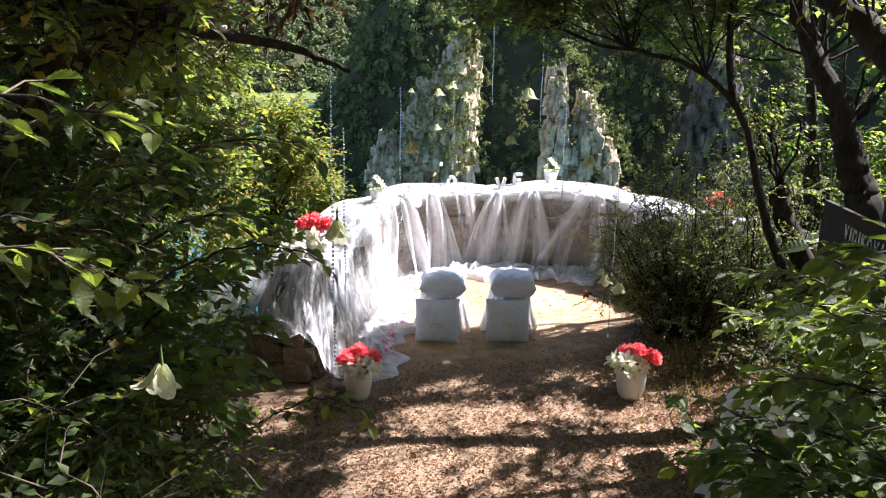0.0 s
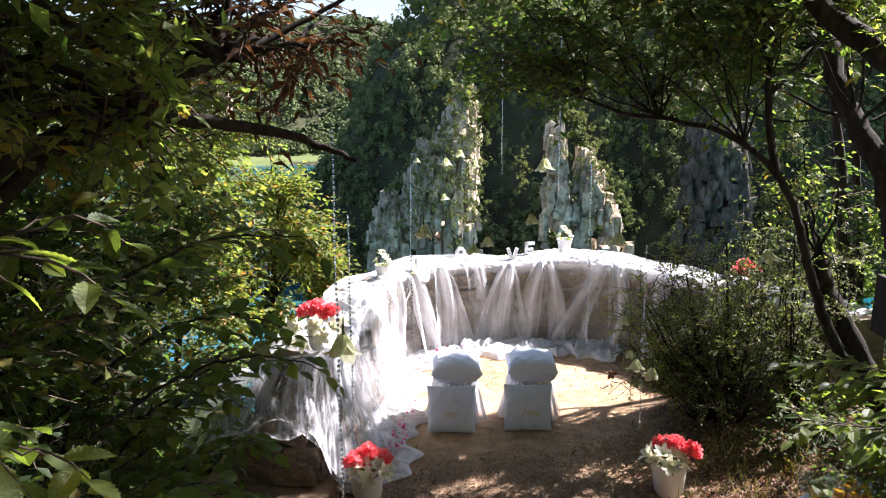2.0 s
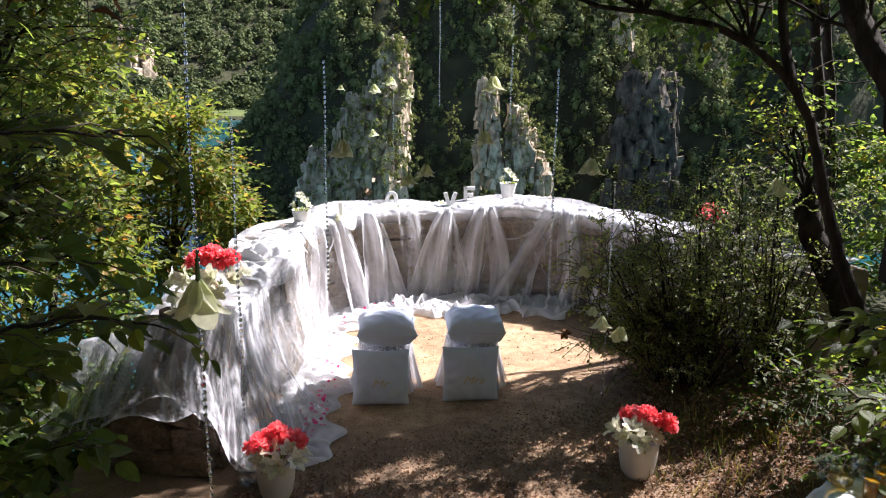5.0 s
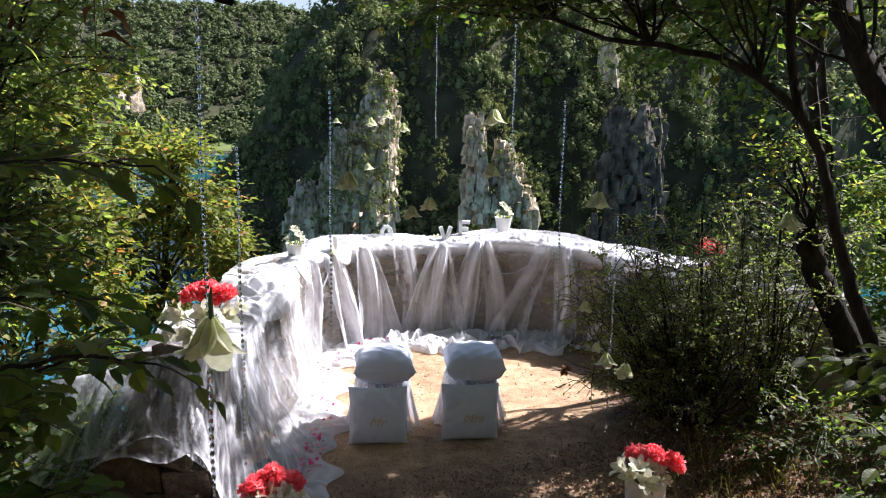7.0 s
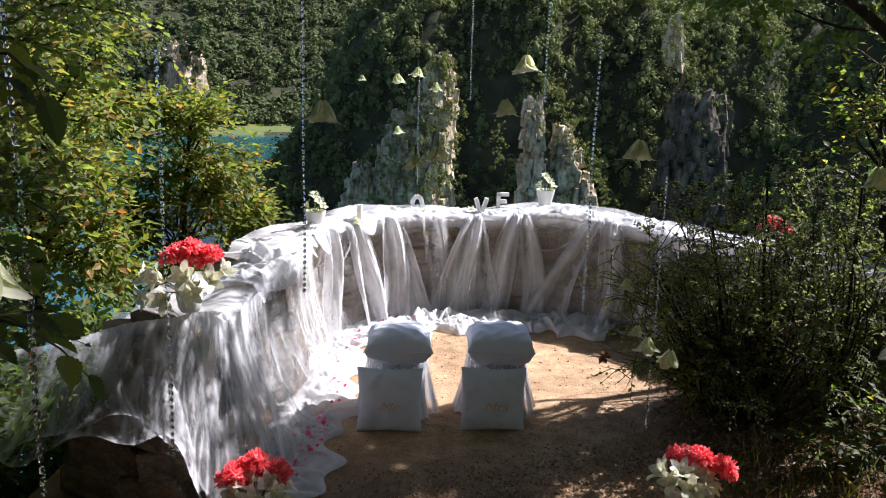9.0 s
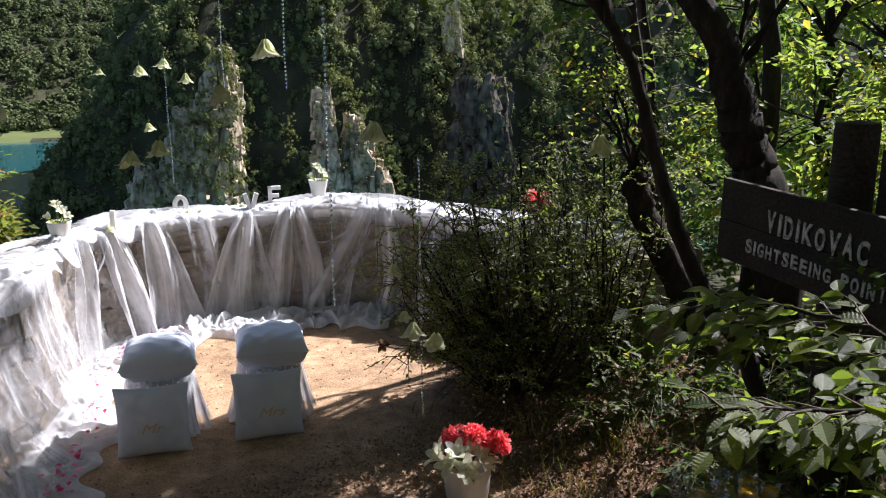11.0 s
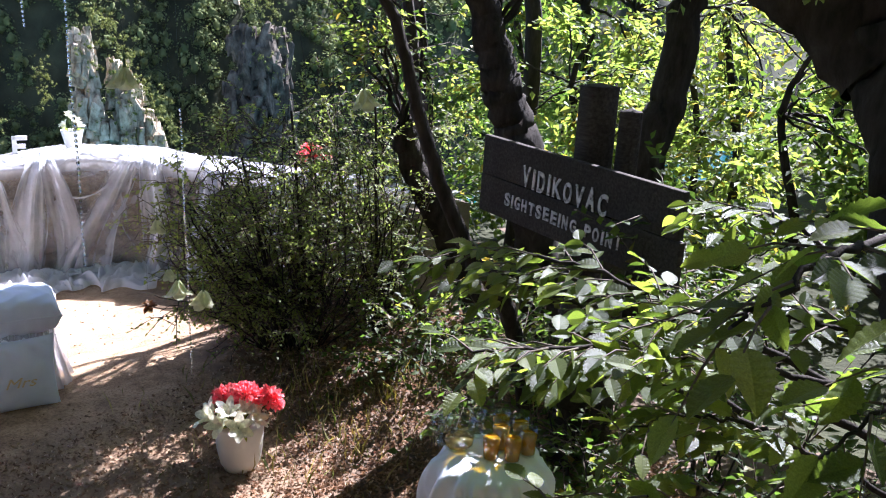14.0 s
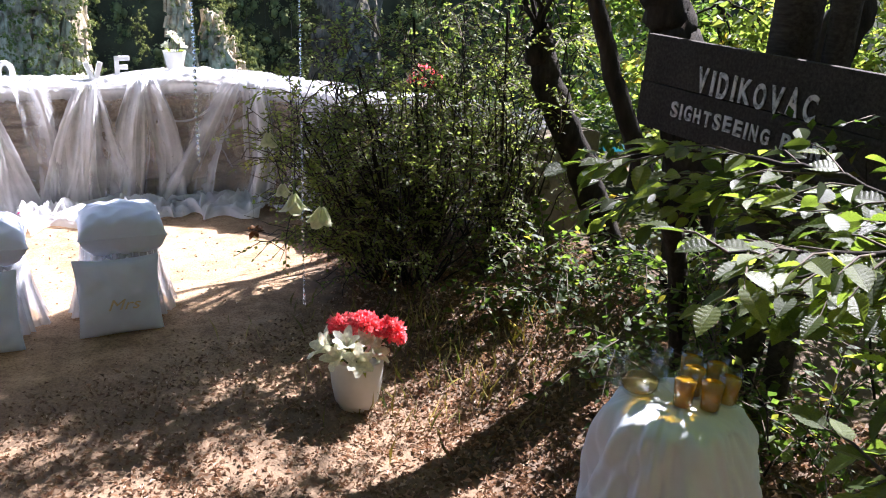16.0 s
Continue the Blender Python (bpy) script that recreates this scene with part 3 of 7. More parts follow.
mi = np.where((cd > 425) & (cd < 468) & (cy > 0), 2, mi)
ground.data.polygons.foreach_set("material_index", mi.astype(np.int32).ravel())
tagged(ground, "packed light-brown earth of a lookout terrace and the gorge beyond", "ground", kind="structure")
a = np.linspace(0, 2 * np.pi, 64, endpoint=False)
lake = mesh_np("water", np.vstack([np.stack([520 * np.cos(a), 240 + 520 * np.sin(a), np.full(64, LAKE_Z)], 1), [[0, 240, LAKE_Z]]]), np.array([(i, (i + 1) % 64, 64) for i in range(64)]), WATER, smooth=False)
tagged(lake, "turquoise lake at the bottom of the gorge", "water", kind="structure")


def face_y(x):
    """Depth of the foot of the opposite gorge wall."""
    return 128 + 7 * lumps(x * 0.09, 0.4, 1.0) + 3 * lumps(x * 0.3, 2.0) + 0.006 * np.clip(-x, 0, 200) ** 2 + 0.0012 * np.clip(x, 0, 300) ** 2


def hill_z(x, y):
    d = y - face_y(x)
    top = 31 + 5 * lumps(x * 0.07, 1.0) + 0.02 * np.clip(x, 0, 400)
    left = smooth01((x + 58) / 50) ** 0.9
    rise = smooth01(d / 31) * 0.72 + smooth01((d - 22) / 70) * 0.55
    rough = 2.6 * lumps(x * 0.21, y * 0.17, 3.0) + 1.1 * lumps(x * 0.6, y * 0.5, 1.0)
    z = LAKE_Z - 2 + (top - LAKE_Z) * rise * left + rough * smooth01(d / 12) * left
    brow = np.interp(x / y, (-0.30, -0.235, -0.197, -0.178, -0.163, -0.153, -0.12, -0.09, 0.0), (-0.25, -0.105, -0.063, -0.04, 0.015, 0.035, 0.065, 0.10, 0.3))
    return np.minimum(z, 1.9 + y * brow + 0.6 * lumps(x * 0.5, y * 0.4))


hx = np.concatenate([np.arange(-75, 90, 1.6), np.arange(90, 260, 5.0)])
hy = np.concatenate([np.arange(108, 185, 1.4), np.arange(185, 330, 6.0)])
HX, HY = np.meshgrid(hx, hy, indexing="ij")
nx, ny = HX.shape
I, J = np.meshgrid(np.arange(nx - 1), np.arange(ny - 1), indexing="ij")
hq = np.stack([I * ny + J, (I + 1) * ny + J, (I + 1) * ny + J + 1, I * ny + J + 1], -1).reshape(-1, 4)
hill = mesh_np("gorge_hillside", np.stack([HX, HY, hill_z(HX, HY)], -1).reshape(-1, 3), hq, FOREST_SOIL)
tagged(hill, "steep wooded hillside across the gorge in shade", "hillside", kind="structure")


def crag(name, label, rings, seed, n=150, block=0.42, material=None):
    """A limestone crag: angular upright blocks heaped along stacked rings (centre x, centre y, half width, half depth, z)."""
    rng = np.random.default_rng(seed)
    r = spline(rings, 60)
    bm = bmesh.new()
    tops = []
    for i in range(n):
        c = r[min(59, int(60 * rng.random() ** 0.8))]
        a = rng.uniform(-np.pi, 0.25 * np.pi) if rng.random() < 0.8 else rng.uniform(0, 2 * np.pi)
        k = rng.uniform(0.35, 0.92)
        w = (0.35 + c[2] * block * rng.uniform(0.45, 1.0)) * 0.8
        h = w * rng.uniform(0.8, 2.5)
        turn = Euler((rng.normal(0, 0.10), rng.normal(0, 0.13), rng.uniform(0, 6.28))).to_matrix()
        at = Vector((c[0] + k * c[2] * math.cos(a), c[1] + k * c[3] * math.sin(a), c[4]))
        pts = []
        thin = rng.uniform(0.45, 1.0)
        for c_ in range(14):
            q = np.array([(c_ & 1) * 2 - 1.0, (c_ & 2) - 1.0, (c_ & 4) / 2 - 1.0]) if c_ < 8 else unit(rng.normal(size=3)) * 1.15
            q = q * rng.uniform(0.55, 1.0, 3) * np.array([1, thin, 1])
            q[:2] *= 1.0 - 0.35 * max(q[2], 0)
            pts.append(bm.verts.new(at + turn @ Vector((q[0] * w, q[1] * w * 0.9, q[2] * h))))
        got = bmesh.ops.convex_hull(bm, input=pts)
        loose = [v for v in got["geom_interior"] if isinstance(v, bmesh.types.BMVert)]
        bmesh.ops.delete(bm, geom=loose, context="VERTS")
        tops.append((at.x, at.y - 0.3 * w, at.z + 0.75 * h))
        tops.append((at.x + rng.normal(0, w * 0.6), at.y - 0.8 * w, at.z + rng.uniform(-0.3, 0.7) * h))
    me = bpy.data.meshes.new(name)
    bm.to_mesh(me)
    bm.free()
    me.materials.append(material or ROCK)
    return tagged(new(name, me), label, "rock", "limestone outcrops", "structure"), np.array(tops)


outcrops = [
    crag("rock_tower", "low pale limestone pinnacle at the foot of the tower", [(-14.6, 112, 3.6, 3.0, -30), (-15.0, 112, 3.0, 2.8, -20), (-15.0, 112, 2.3, 2.4, -14), (-14.4, 112, 1.3, 1.5, -10.2)], 2, 150, 0.3)[1],
    crag("rock_tower", "slim pale limestone pinnacle leaning on the tower", [(-11.0, 113, 3.6, 3, -30), (-11.2, 113, 3.0, 2.8, -16), (-10.4, 113, 2.2, 2.2, -8), (-9.6, 113, 1.3, 1.4, -3.0)], 4, 150, 0.3)[1],
    crag("rock_tower", "pale limestone rock tower with shrubs on its ledges", [(-6.4, 115, 5.5, 5, -30), (-6.6, 115, 5.0, 4.6, -16), (-6.0, 115, 4.2, 4.2, -7), (-5.0, 115, 3.2, 3.4, -1.5), (-4.2, 115, 1.9, 2.2, 2.6), (-3.9, 115, 0.9, 1.0, 4.6)], 3, 420, 0.24)[1],
    crag("rock_tower", "pale upright limestone column with a sheer face", [(9.6, 121, 3.0, 3, -30), (9.2, 121, 2.4, 2.8, -14), (9.0, 121, 1.9, 2.4, -6), (8.9, 121, 1.3, 1.6, -1.2)], 5, 140, 0.36)[1],
    crag("rock_tower", "limestone rib sloping down under olive shrubs", [(17.0, 122.5, 6.5, 4, -30), (16.0, 122.5, 4.6, 4, -18), (14.4, 122.5, 2.8, 3, -10), (13.6, 122.5, 1.5, 2, -5)], 6, 170, 0.3)[1],
    crag("rock_cliff", "grey limestone cliff face between trees, coloured as in shade", [(36, 135, 6.5, 3.5, -26), (36.5, 136, 6.0, 3.5, -14), (37, 137, 5.6, 3.5, -5), (37, 138, 4.6, 3.0, -0.5)], 8, 260, 0.28, ROCK_SHADED)[1],
    crag("rock_cliff", "small pale crag high among the trees", [(33.0, 140, 1.8, 1.6, 5), (33.2, 141, 1.5, 1.4, 9), (33.4, 142, 0.9, 0.9, 13)], 9, 40, 0.55)[1],
    crag("rock_cliff", "far pale cliff above the lake", [(-186, 486, 30, 12, -30), (-184, 490, 26, 12, -12), (-178, 496, 18, 10, 6), (-172, 500, 6, 6, 16)], 13, 120, 0.3)[1],
]


def ball_template(level):
    bm = bmesh.new()
    bmesh.ops.create_icosphere(bm, subdivisions=level, radius=1.0)
    bm.verts.ensure_lookup_table()
    v = np.array([x.co[:] for x in bm.verts])
    f = np.array([[x.index for x in g.verts] for g in bm.faces])
    bm.free()
    return v, f


BALL_V, BALL_F = ball_template(1)


def boughs_mesh(name, label, pos, radius, rng, material, lobes=4, tall=(0.9, 1.5), tufts=40, uneven=0.22, tuft=(0.06, 0.17)):
    """Woods far off: every crown a heap of lumpy boughs with leaf tufts breaking their outline."""
    m = len(pos)
    k = len(BALL_V)
    b = unit(rng.normal(size=(m, lobes, 3)))
    b[..., 2] = np.abs(b[..., 2]) * 1.2 - 0.35
    b *= rng.uniform(0.35, 0.7, (m, lobes, 1))
    rad = rng.uniform(0.14, 0.26, (m, lobes))
    ph = rng.uniform(0, 6.28, (m, lobes, 1, 3))
    w = BALL_V[None, None] * 4.3 + ph
    lump = 1 + uneven * np.sin(w[..., 0] + 1.7 * np.sin(w[..., 1])) * np.sin(w[..., 1] * 1.3 + w[..., 2]) + rng.normal(0, 0.09, (m, lobes, k))
    off = b[:, :, None] + BALL_V[None, None] * (rad[:, :, None] * lump)[..., None]
    shape = np.stack([np.ones(m), np.ones(m), rng.uniform(*tall, m)], 1)
    v = pos[:, None, None] + radius[:, None, None, None] * off * shape[:, None, None]
    f = (BALL_F[None] + (np.arange(m * lobes) * k)[:, None, None]).reshape(-1, 3)
    which = rng.integers(0, lobes, (m, tufts))
    q = unit(rng.normal(size=(m, tufts, 3)) + np.array([0, 0, 0.4]))
    at = np.take_along_axis(b, which[..., None].repeat(3, 2), 1) + q * (np.take_along_axis(rad, which, 1) * rng.uniform(1.0, 2.6, (m, tufts)))[..., None]
    at = (pos[:, None] + radius[:, None, None] * at * shape[:, None]).reshape(-1, 3)
    nrm = unit(q + np.array([0, 0, 0.3]) + rng.normal(0, 0.22, q.shape)).reshape(-1, 3)
    al = unit(np.cross(nrm, rng.normal(size=nrm.shape)))
    sz = (radius[:, None] * rng.uniform(*tuft, (m, tufts))).reshape(-1, 1, 1)
    tm = np.array([(-0.55, -0.25, 0), (0.3, -0.5, 0.12), (0.6, 0.3, -0.08), (-0.2, 0.55, 0.12)])
    sd = unit(np.cross(al, nrm))
    tv = at[:, None] + sz * (tm[None, :, 0:1] * sd[:, None] + tm[None, :, 1:2] * al[:, None] + tm[None, :, 2:3] * nrm[:, None])
    n0 = m * lobes * k
    tf = np.arange(len(at) * 4).reshape(-1, 4) + n0
    ob = mesh_np(name, np.vstack([v.reshape(-1, 3), tv.reshape(-1, 3)]), [f, tf], material)
    return tagged(ob, label, "woods", kind="stuff")


def crowns_mesh(name, label, pos, radius, quads, rng, material=FAR_CROWN, clump=(0.13, 0.26), tall=(0.9, 1.5), rough=0.4, gaps=False):
    """Tree crowns: each a cluster of rounded boughs made of many small leaf clumps, with gaps between."""
    m = len(pos)
    boughs = 7
    b = unit(rng.normal(size=(m, boughs, 3)))
    b[..., 2] = np.abs(b[..., 2]) * 1.1 - 0.3
    b *= rng.uniform(0.45, 0.75, (m, boughs, 1))
    which = rng.integers(0, boughs, (m, quads))
    q = unit(rng.normal(size=(m, quads, 3)) + np.array([0, 0, 0.35]))
    off = np.take_along_axis(b, which[..., None].repeat(3, 2), 1) + q * rng.uniform(0.32, 0.5, (m, quads, 1))
    shape = np.stack([np.ones(m), np.ones(m), rng.uniform(*tall, m)], 1)
    at = pos[:, None] + radius[:, None, None] * off * shape[:, None]
    nrm = unit(q + rng.normal(0, rough, q.shape))
    al = unit(np.cross(nrm, rng.normal(size=q.shape)))
    sz = (radius[:, None] * rng.uniform(*clump, (m, quads)))
    tmpl = np.array([(-0.55, -0.25, 0), (0.3, -0.5, 0.12), (0.6, 0.3, -0.08), (-0.2, 0.55, 0.12)])
    on = ~(shades_floor(at) | sun_gap(at)) if gaps else np.ones((m, quads), bool)
    ob = leaf_mesh(name, at[on], al[on], nrm[on], sz[on], material, template=tmpl, tris=np.array([(0, 1, 2, 3)]))
    return tagged(ob, label, "woods", kind="stuff")


rng = np.random.default_rng(21)
px = np.r_[rng.uniform(-46, 66, 2900), rng.uniform(-40, 120, 300), rng.uniform(62, 135, 420)]
py = np.r_[rng.uniform(112, 174, 2900), rng.uniform(172, 230, 300), rng.uniform(122, 190, 420)]
pz = hill_z(px, py)
ok = (pz > LAKE_Z + 0.5) & (lumps(px * 0.16, pz * 0.2, 5.0) > -0.7)
for rx0, rx1, ry1 in ((-18.5, -0.5, 121), (6.0, 22.0, 127), (32.0, 41.0, 134)):     # bare rock
    ok &= ~((px > rx0) & (px < rx1) & (py < ry1))
P = np.stack([px, py, pz + 0.8], 1)[ok]
R_ = rng.uniform(1.5, 3.6, len(P)) * np.where((P[:, 1] > 178) | (P[:, 0] > 66), 1.9, 1.0)
boughs_mesh("hillside_woods", "dense dark green woods on the steep slope", P, R_ * rng.uniform(0.75, 1.0, len(P)), rng, FAR_CROWN, 3, (0.9, 1.7), 125)
shr = []
for v, keep in zip(outcrops[:7], (0.12, 0.14, 0.30, 0.08, 0.35, 0.25, 0.2)):
    pick = v[rng.random(len(v)) < keep]
    pick[:, 1] -= rng.uniform(0.4, 2.4, len(pick))
    shr.append(pick[pick[:, 2] > -24])


def strew(a, b, n, spread, gen=rng):
    """Shrubs along a rib of rock from a to b."""
    u = gen.random((n, 1))
    return np.asarray(a) * (1 - u) + np.asarray(b) * u + gen.normal(0, spread, (n, 3))


shr += [strew((-4.2, 112.6, 4.6), (-1.6, 111.5, -3), 60, 0.8), strew((-2.0, 110.5, -3), (-2.4, 109.5, -13), 70, 0.9), strew((-6.5, 110.6, 0.5), (-7.0, 108.6, -12), 70, 1.0), strew((-4.0, 109.6, -6), (-4.4, 108.6, -16), 70, 1.3), strew((-10.5, 109.5, -6), (-12.0, 108.5, -14), 40, 0.9), strew((14.5, 121, -3.5), (20.5, 118.0, -15.5), 110, 0.9), strew((11.5, 121, 1.2), (15.0, 121, -3.0), 45, 0.8), strew((9.5, 123, 2.0), (13.5, 122, 0.5), 30, 0.7), strew((4.0, 124, -4), (4.6, 124, -11), 35, 0.8), strew((29, 134, 8), (41, 134, 2.0), 110, 1.3), strew((30, 136, 14), (38, 136, 9.0), 60, 1.5), strew((-14, 110, -8.8), (-15.5, 110, -9.8), 8, 0.4)]
S = np.vstack(shr)
boughs_mesh("ledge_shrubs", "olive green shrubs growing on rock ledges", S, rng.uniform(0.3, 0.9, len(S)), rng, SHRUB, 2, (0.8, 1.4), 46, 0.3)
rib = np.random.default_rng(77)
S = np.vstack([strew((-9.0, 109.8, -1), (-9.6, 108.6, -13), 50, 1.0, rib), strew((-5.2, 110.2, 2.5), (-5.6, 108.8, -8), 40, 0.8, rib), strew((9.6, 120.6, -1), (10.6, 119.4, -13), 55, 0.9, rib)])
boughs_mesh("tower_shrubs", "small olive green shrubs clinging to the rock towers", S, rib.uniform(0.3, 0.9, len(S)), rib, SHRUB, 2, (0.8, 1.4), 46, 0.3)
az, dd = rng.uniform(radians(-27), radians(-5), 1250), 470 + 270 * rng.random(1250)
fx, fy = dd * np.sin(az), dd * np.cos(az)
P = np.stack([fx, fy, ground_z(fx, fy) + 1.0], 1)
P = np.vstack([P, strew((-215, 474, -8), (-160, 486, 16), 30, 5.0), strew((-205, 466, -18), (-165, 470, -12), 20, 4.0)])
boughs_mesh("far_woods", "green woods on the far hills above the lake", P, rng.uniform(4.5, 9.5, len(P)), rng, FAR_HILL, 2, (0.9, 1.4), 75, tuft=(0.12, 0.26))
az, dd = rng.uniform(radians(-34), radians(-8), 200), rng.uniform(462, 475, 200)
fx, fy = dd * np.sin(az), dd * np.cos(az)
crowns_mesh("shore_woods", "trees along the far lake shore", np.stack([fx, fy, np.full(200, LAKE_Z + 5.0)], 1), rng.uniform(2.5, 5.0, 200), 60, rng, FAR_HILL, (0.2, 0.38))

# unseen crowns added over the path and behind it to cut down skylight
P = np.vstack([np.stack([rng.uniform(-2.8, 4.0, 78), rng.uniform(-3, 10.0, 78), rng.uniform(7.0, 8.8, 78)], 1), np.stack([rng.uniform(-9, 12, 90), rng.uniform(-13, -4, 90), rng.uniform(4.5, 9.5, 90)], 1), np.stack([rng.uniform(-7, -2.8, 50), rng.uniform(-3, 5.5, 50), rng.uniform(6.2, 9.0, 50)], 1)])
keep = (P[:, 1] < 4.5) | (P[:, 0] < -0.5) | (rng.random(len(P)) < 0.6)
R_ = np.r_[rng.uniform(0.9, 1.4, 78), rng.uniform(1.2, 2.2, 90), rng.uniform(1.0, 1.6, 50)]
# more added crowns: dense over the path, and up-sun as sun blockers
P = np.vstack([P, np.stack([rng.uniform(-3.2, 1.3, 70), rng.uniform(-1.5, 6.3, 70), rng.uniform(5.6, 8.0, 70)], 1), np.stack([rng.uniform(7.6, 12, 26), rng.uniform(4, 12, 26), rng.uniform(5.8, 8.5, 26)], 1)])
P = np.vstack([P, np.stack([rng.uniform(3.0, 6.2, 8), rng.uniform(3.0, 9.8, 8), rng.uniform(6.8, 8.6, 8)], 1)])
R_ = np.r_[R_, rng.uniform(0.9, 1.5, 70), rng.uniform(1.0, 1.7, 26), rng.uniform(0.8, 1.2, 8)]
keep = np.r_[keep, np.ones(70, bool), (P[-34:-8, 1] - P[-34:-8, 0] * sun_dir.y / sun_dir.x) < 1.9, np.ones(8, bool)]
crowns_mesh("shade_canopy", "unseen leafy crowns added over and behind the path to block light", P[keep], R_[keep], 140, rng, LEAF_GREEN, (0.15, 0.3), (0.5, 0.8), gaps=True)
P = np.stack([rng.uniform(8.2, 12.5, 46), rng.uniform(4.0, 8.6, 46), rng.uniform(-0.6, 3.6, 46)], 1)
P[:, 1] += 0.42 * (P[:, 0] - 10)
crowns_mesh("thicket", "sunlit green thicket behind the old trunk", P, rng.uniform(0.8, 1.25, 46), 330, rng, LEAF_SUNNY, (0.07, 0.15), (0.7, 1.1), 0.7)

# ---- terrace wall ----
INNER = np.array([(-1.75, 6.36), (-1.38, 6.27), (-1.1, 6.24), (-0.98, 6.48), (-0.98, 7.0), (-0.95, 7.42), (-0.82, 7.72), (-0.80, 8.1), (-0.88, 8.6), (-0.86, 9.1), (-0.5, 9.6), (0.0, 9.9), (0.6, 10.06), (1.2, 10.04), (1.7, 9.84), (2.3, 9.4), (2.8, 8.85), (3.15, 8.3), (3.3, 7.8)])
N_S = 620
PATH_IN = spline(np.c_[INNER, np.zeros(len(INNER))], N_S)
seg = np.r_[0, np.cumsum(np.linalg.norm(np.diff(PATH_IN, axis=0), axis=1))]
S_LEN = seg[-1]
even = np.linspace(0, S_LEN, N_S)
PATH_IN = np.stack([np.interp(even, seg, PATH_IN[:, c]) for c in range(3)], 1)
TANG = unit(np.gradient(PATH_IN, axis=0))
INWARD = np.stack([TANG[:, 1], -TANG[:, 0], np.zeros(N_S)], 1)   # towards the terrace
PATH_S = even
TOP_Z = 0.90 + 0.10 * smooth01((8.6 - PATH_IN[:, 1]) / 1.2) * (PATH_IN[:, 0] < 0) + 0.012 * np.sin(even * 3.1) + 0.05 * np.exp(-((PATH_IN[:, 0] - 1.2) / 0.4) ** 2) * (PATH_IN[:, 1] > 9)
TOP_Z = TOP_Z - 0.13 * smooth01((7.75 - PATH_IN[:, 1]) / 0.25) * smooth01((PATH_IN[:, 1] - 6.35) / 0.2) * (PATH_IN[:, 0] < 0)
TOP_Z = TOP_Z - 0.62 * smooth01((-1.0 - PATH_IN[:, 0]) / 0.7) * (PATH_IN[:, 1] < 6.46)
THICK = 0.55 + 0.25 * smooth01((PATH_IN[:, 1] - 9.3) / 0.5)
THICK = np.where(PATH_IN[:, 1] < 6.46, 0.35, THICK)
wall = tagged(new("wall_terrace"), "low curved rubble limestone parapet wall under white tulle", "wall", kind="structure")
prof = [(-0.0, -0.3), (-0.0, 0.25), (-0.0, 0.5), (-0.0, 0.75), (-0.0, 1.0), (0.2, 1.03), (0.5, 1.02), (0.8, 1.03), (1.0, 1.0), (1.0, 0.5), (1.0, -1.5)]
core = np.stack([PATH_IN - INWARD * (0.05 + u * THICK)[:, None] + np.outer(TOP_Z * w - 0.03, (0, 0, 1)) for u, w in prof], 1)
k = len(prof)
I, J = np.meshgrid(np.arange(N_S - 1), np.arange(k - 1), indexing="ij")
wq = np.stack([I * k + J, I * k + J + 1, (I + 1) * k + J + 1, (I + 1) * k + J], -1).reshape(-1, 4)
ends = np.array([[i for i in range(k)], [(N_S - 1) * k + i for i in range(k)][::-1]])
mesh_np("wall_core", core.reshape(-1, 3), [wq, ends], MORTAR, wall, smooth=False)


def at_wall(s, u=0.0, z=0.0):
    """A point on the wall: s metres along, u metres outward of the inner face, height z."""
    i = int(np.clip(s / S_LEN * (N_S - 1), 0, N_S - 1))
    p = PATH_IN[i] - INWARD[i] * u
    return np.array([p[0], p[1], z]), math.degrees(math.atan2(TANG[i][1], TANG[i][0])), TOP_Z[i]


def s_near(x, y):
    return PATH_S[np.argmin((PATH_IN[:, 0] - x) ** 2 + (PATH_IN[:, 1] - y) ** 2)]


# ---- tulle ----
def grid_quads(n, m):
    i, j = np.meshgrid(np.arange(n - 1), np.arange(m - 1), indexing="ij")
    return np.stack([i * m + j, i * m + j + 1, (i + 1) * m + j + 1, (i + 1) * m + j], -1).reshape(-1, 4)


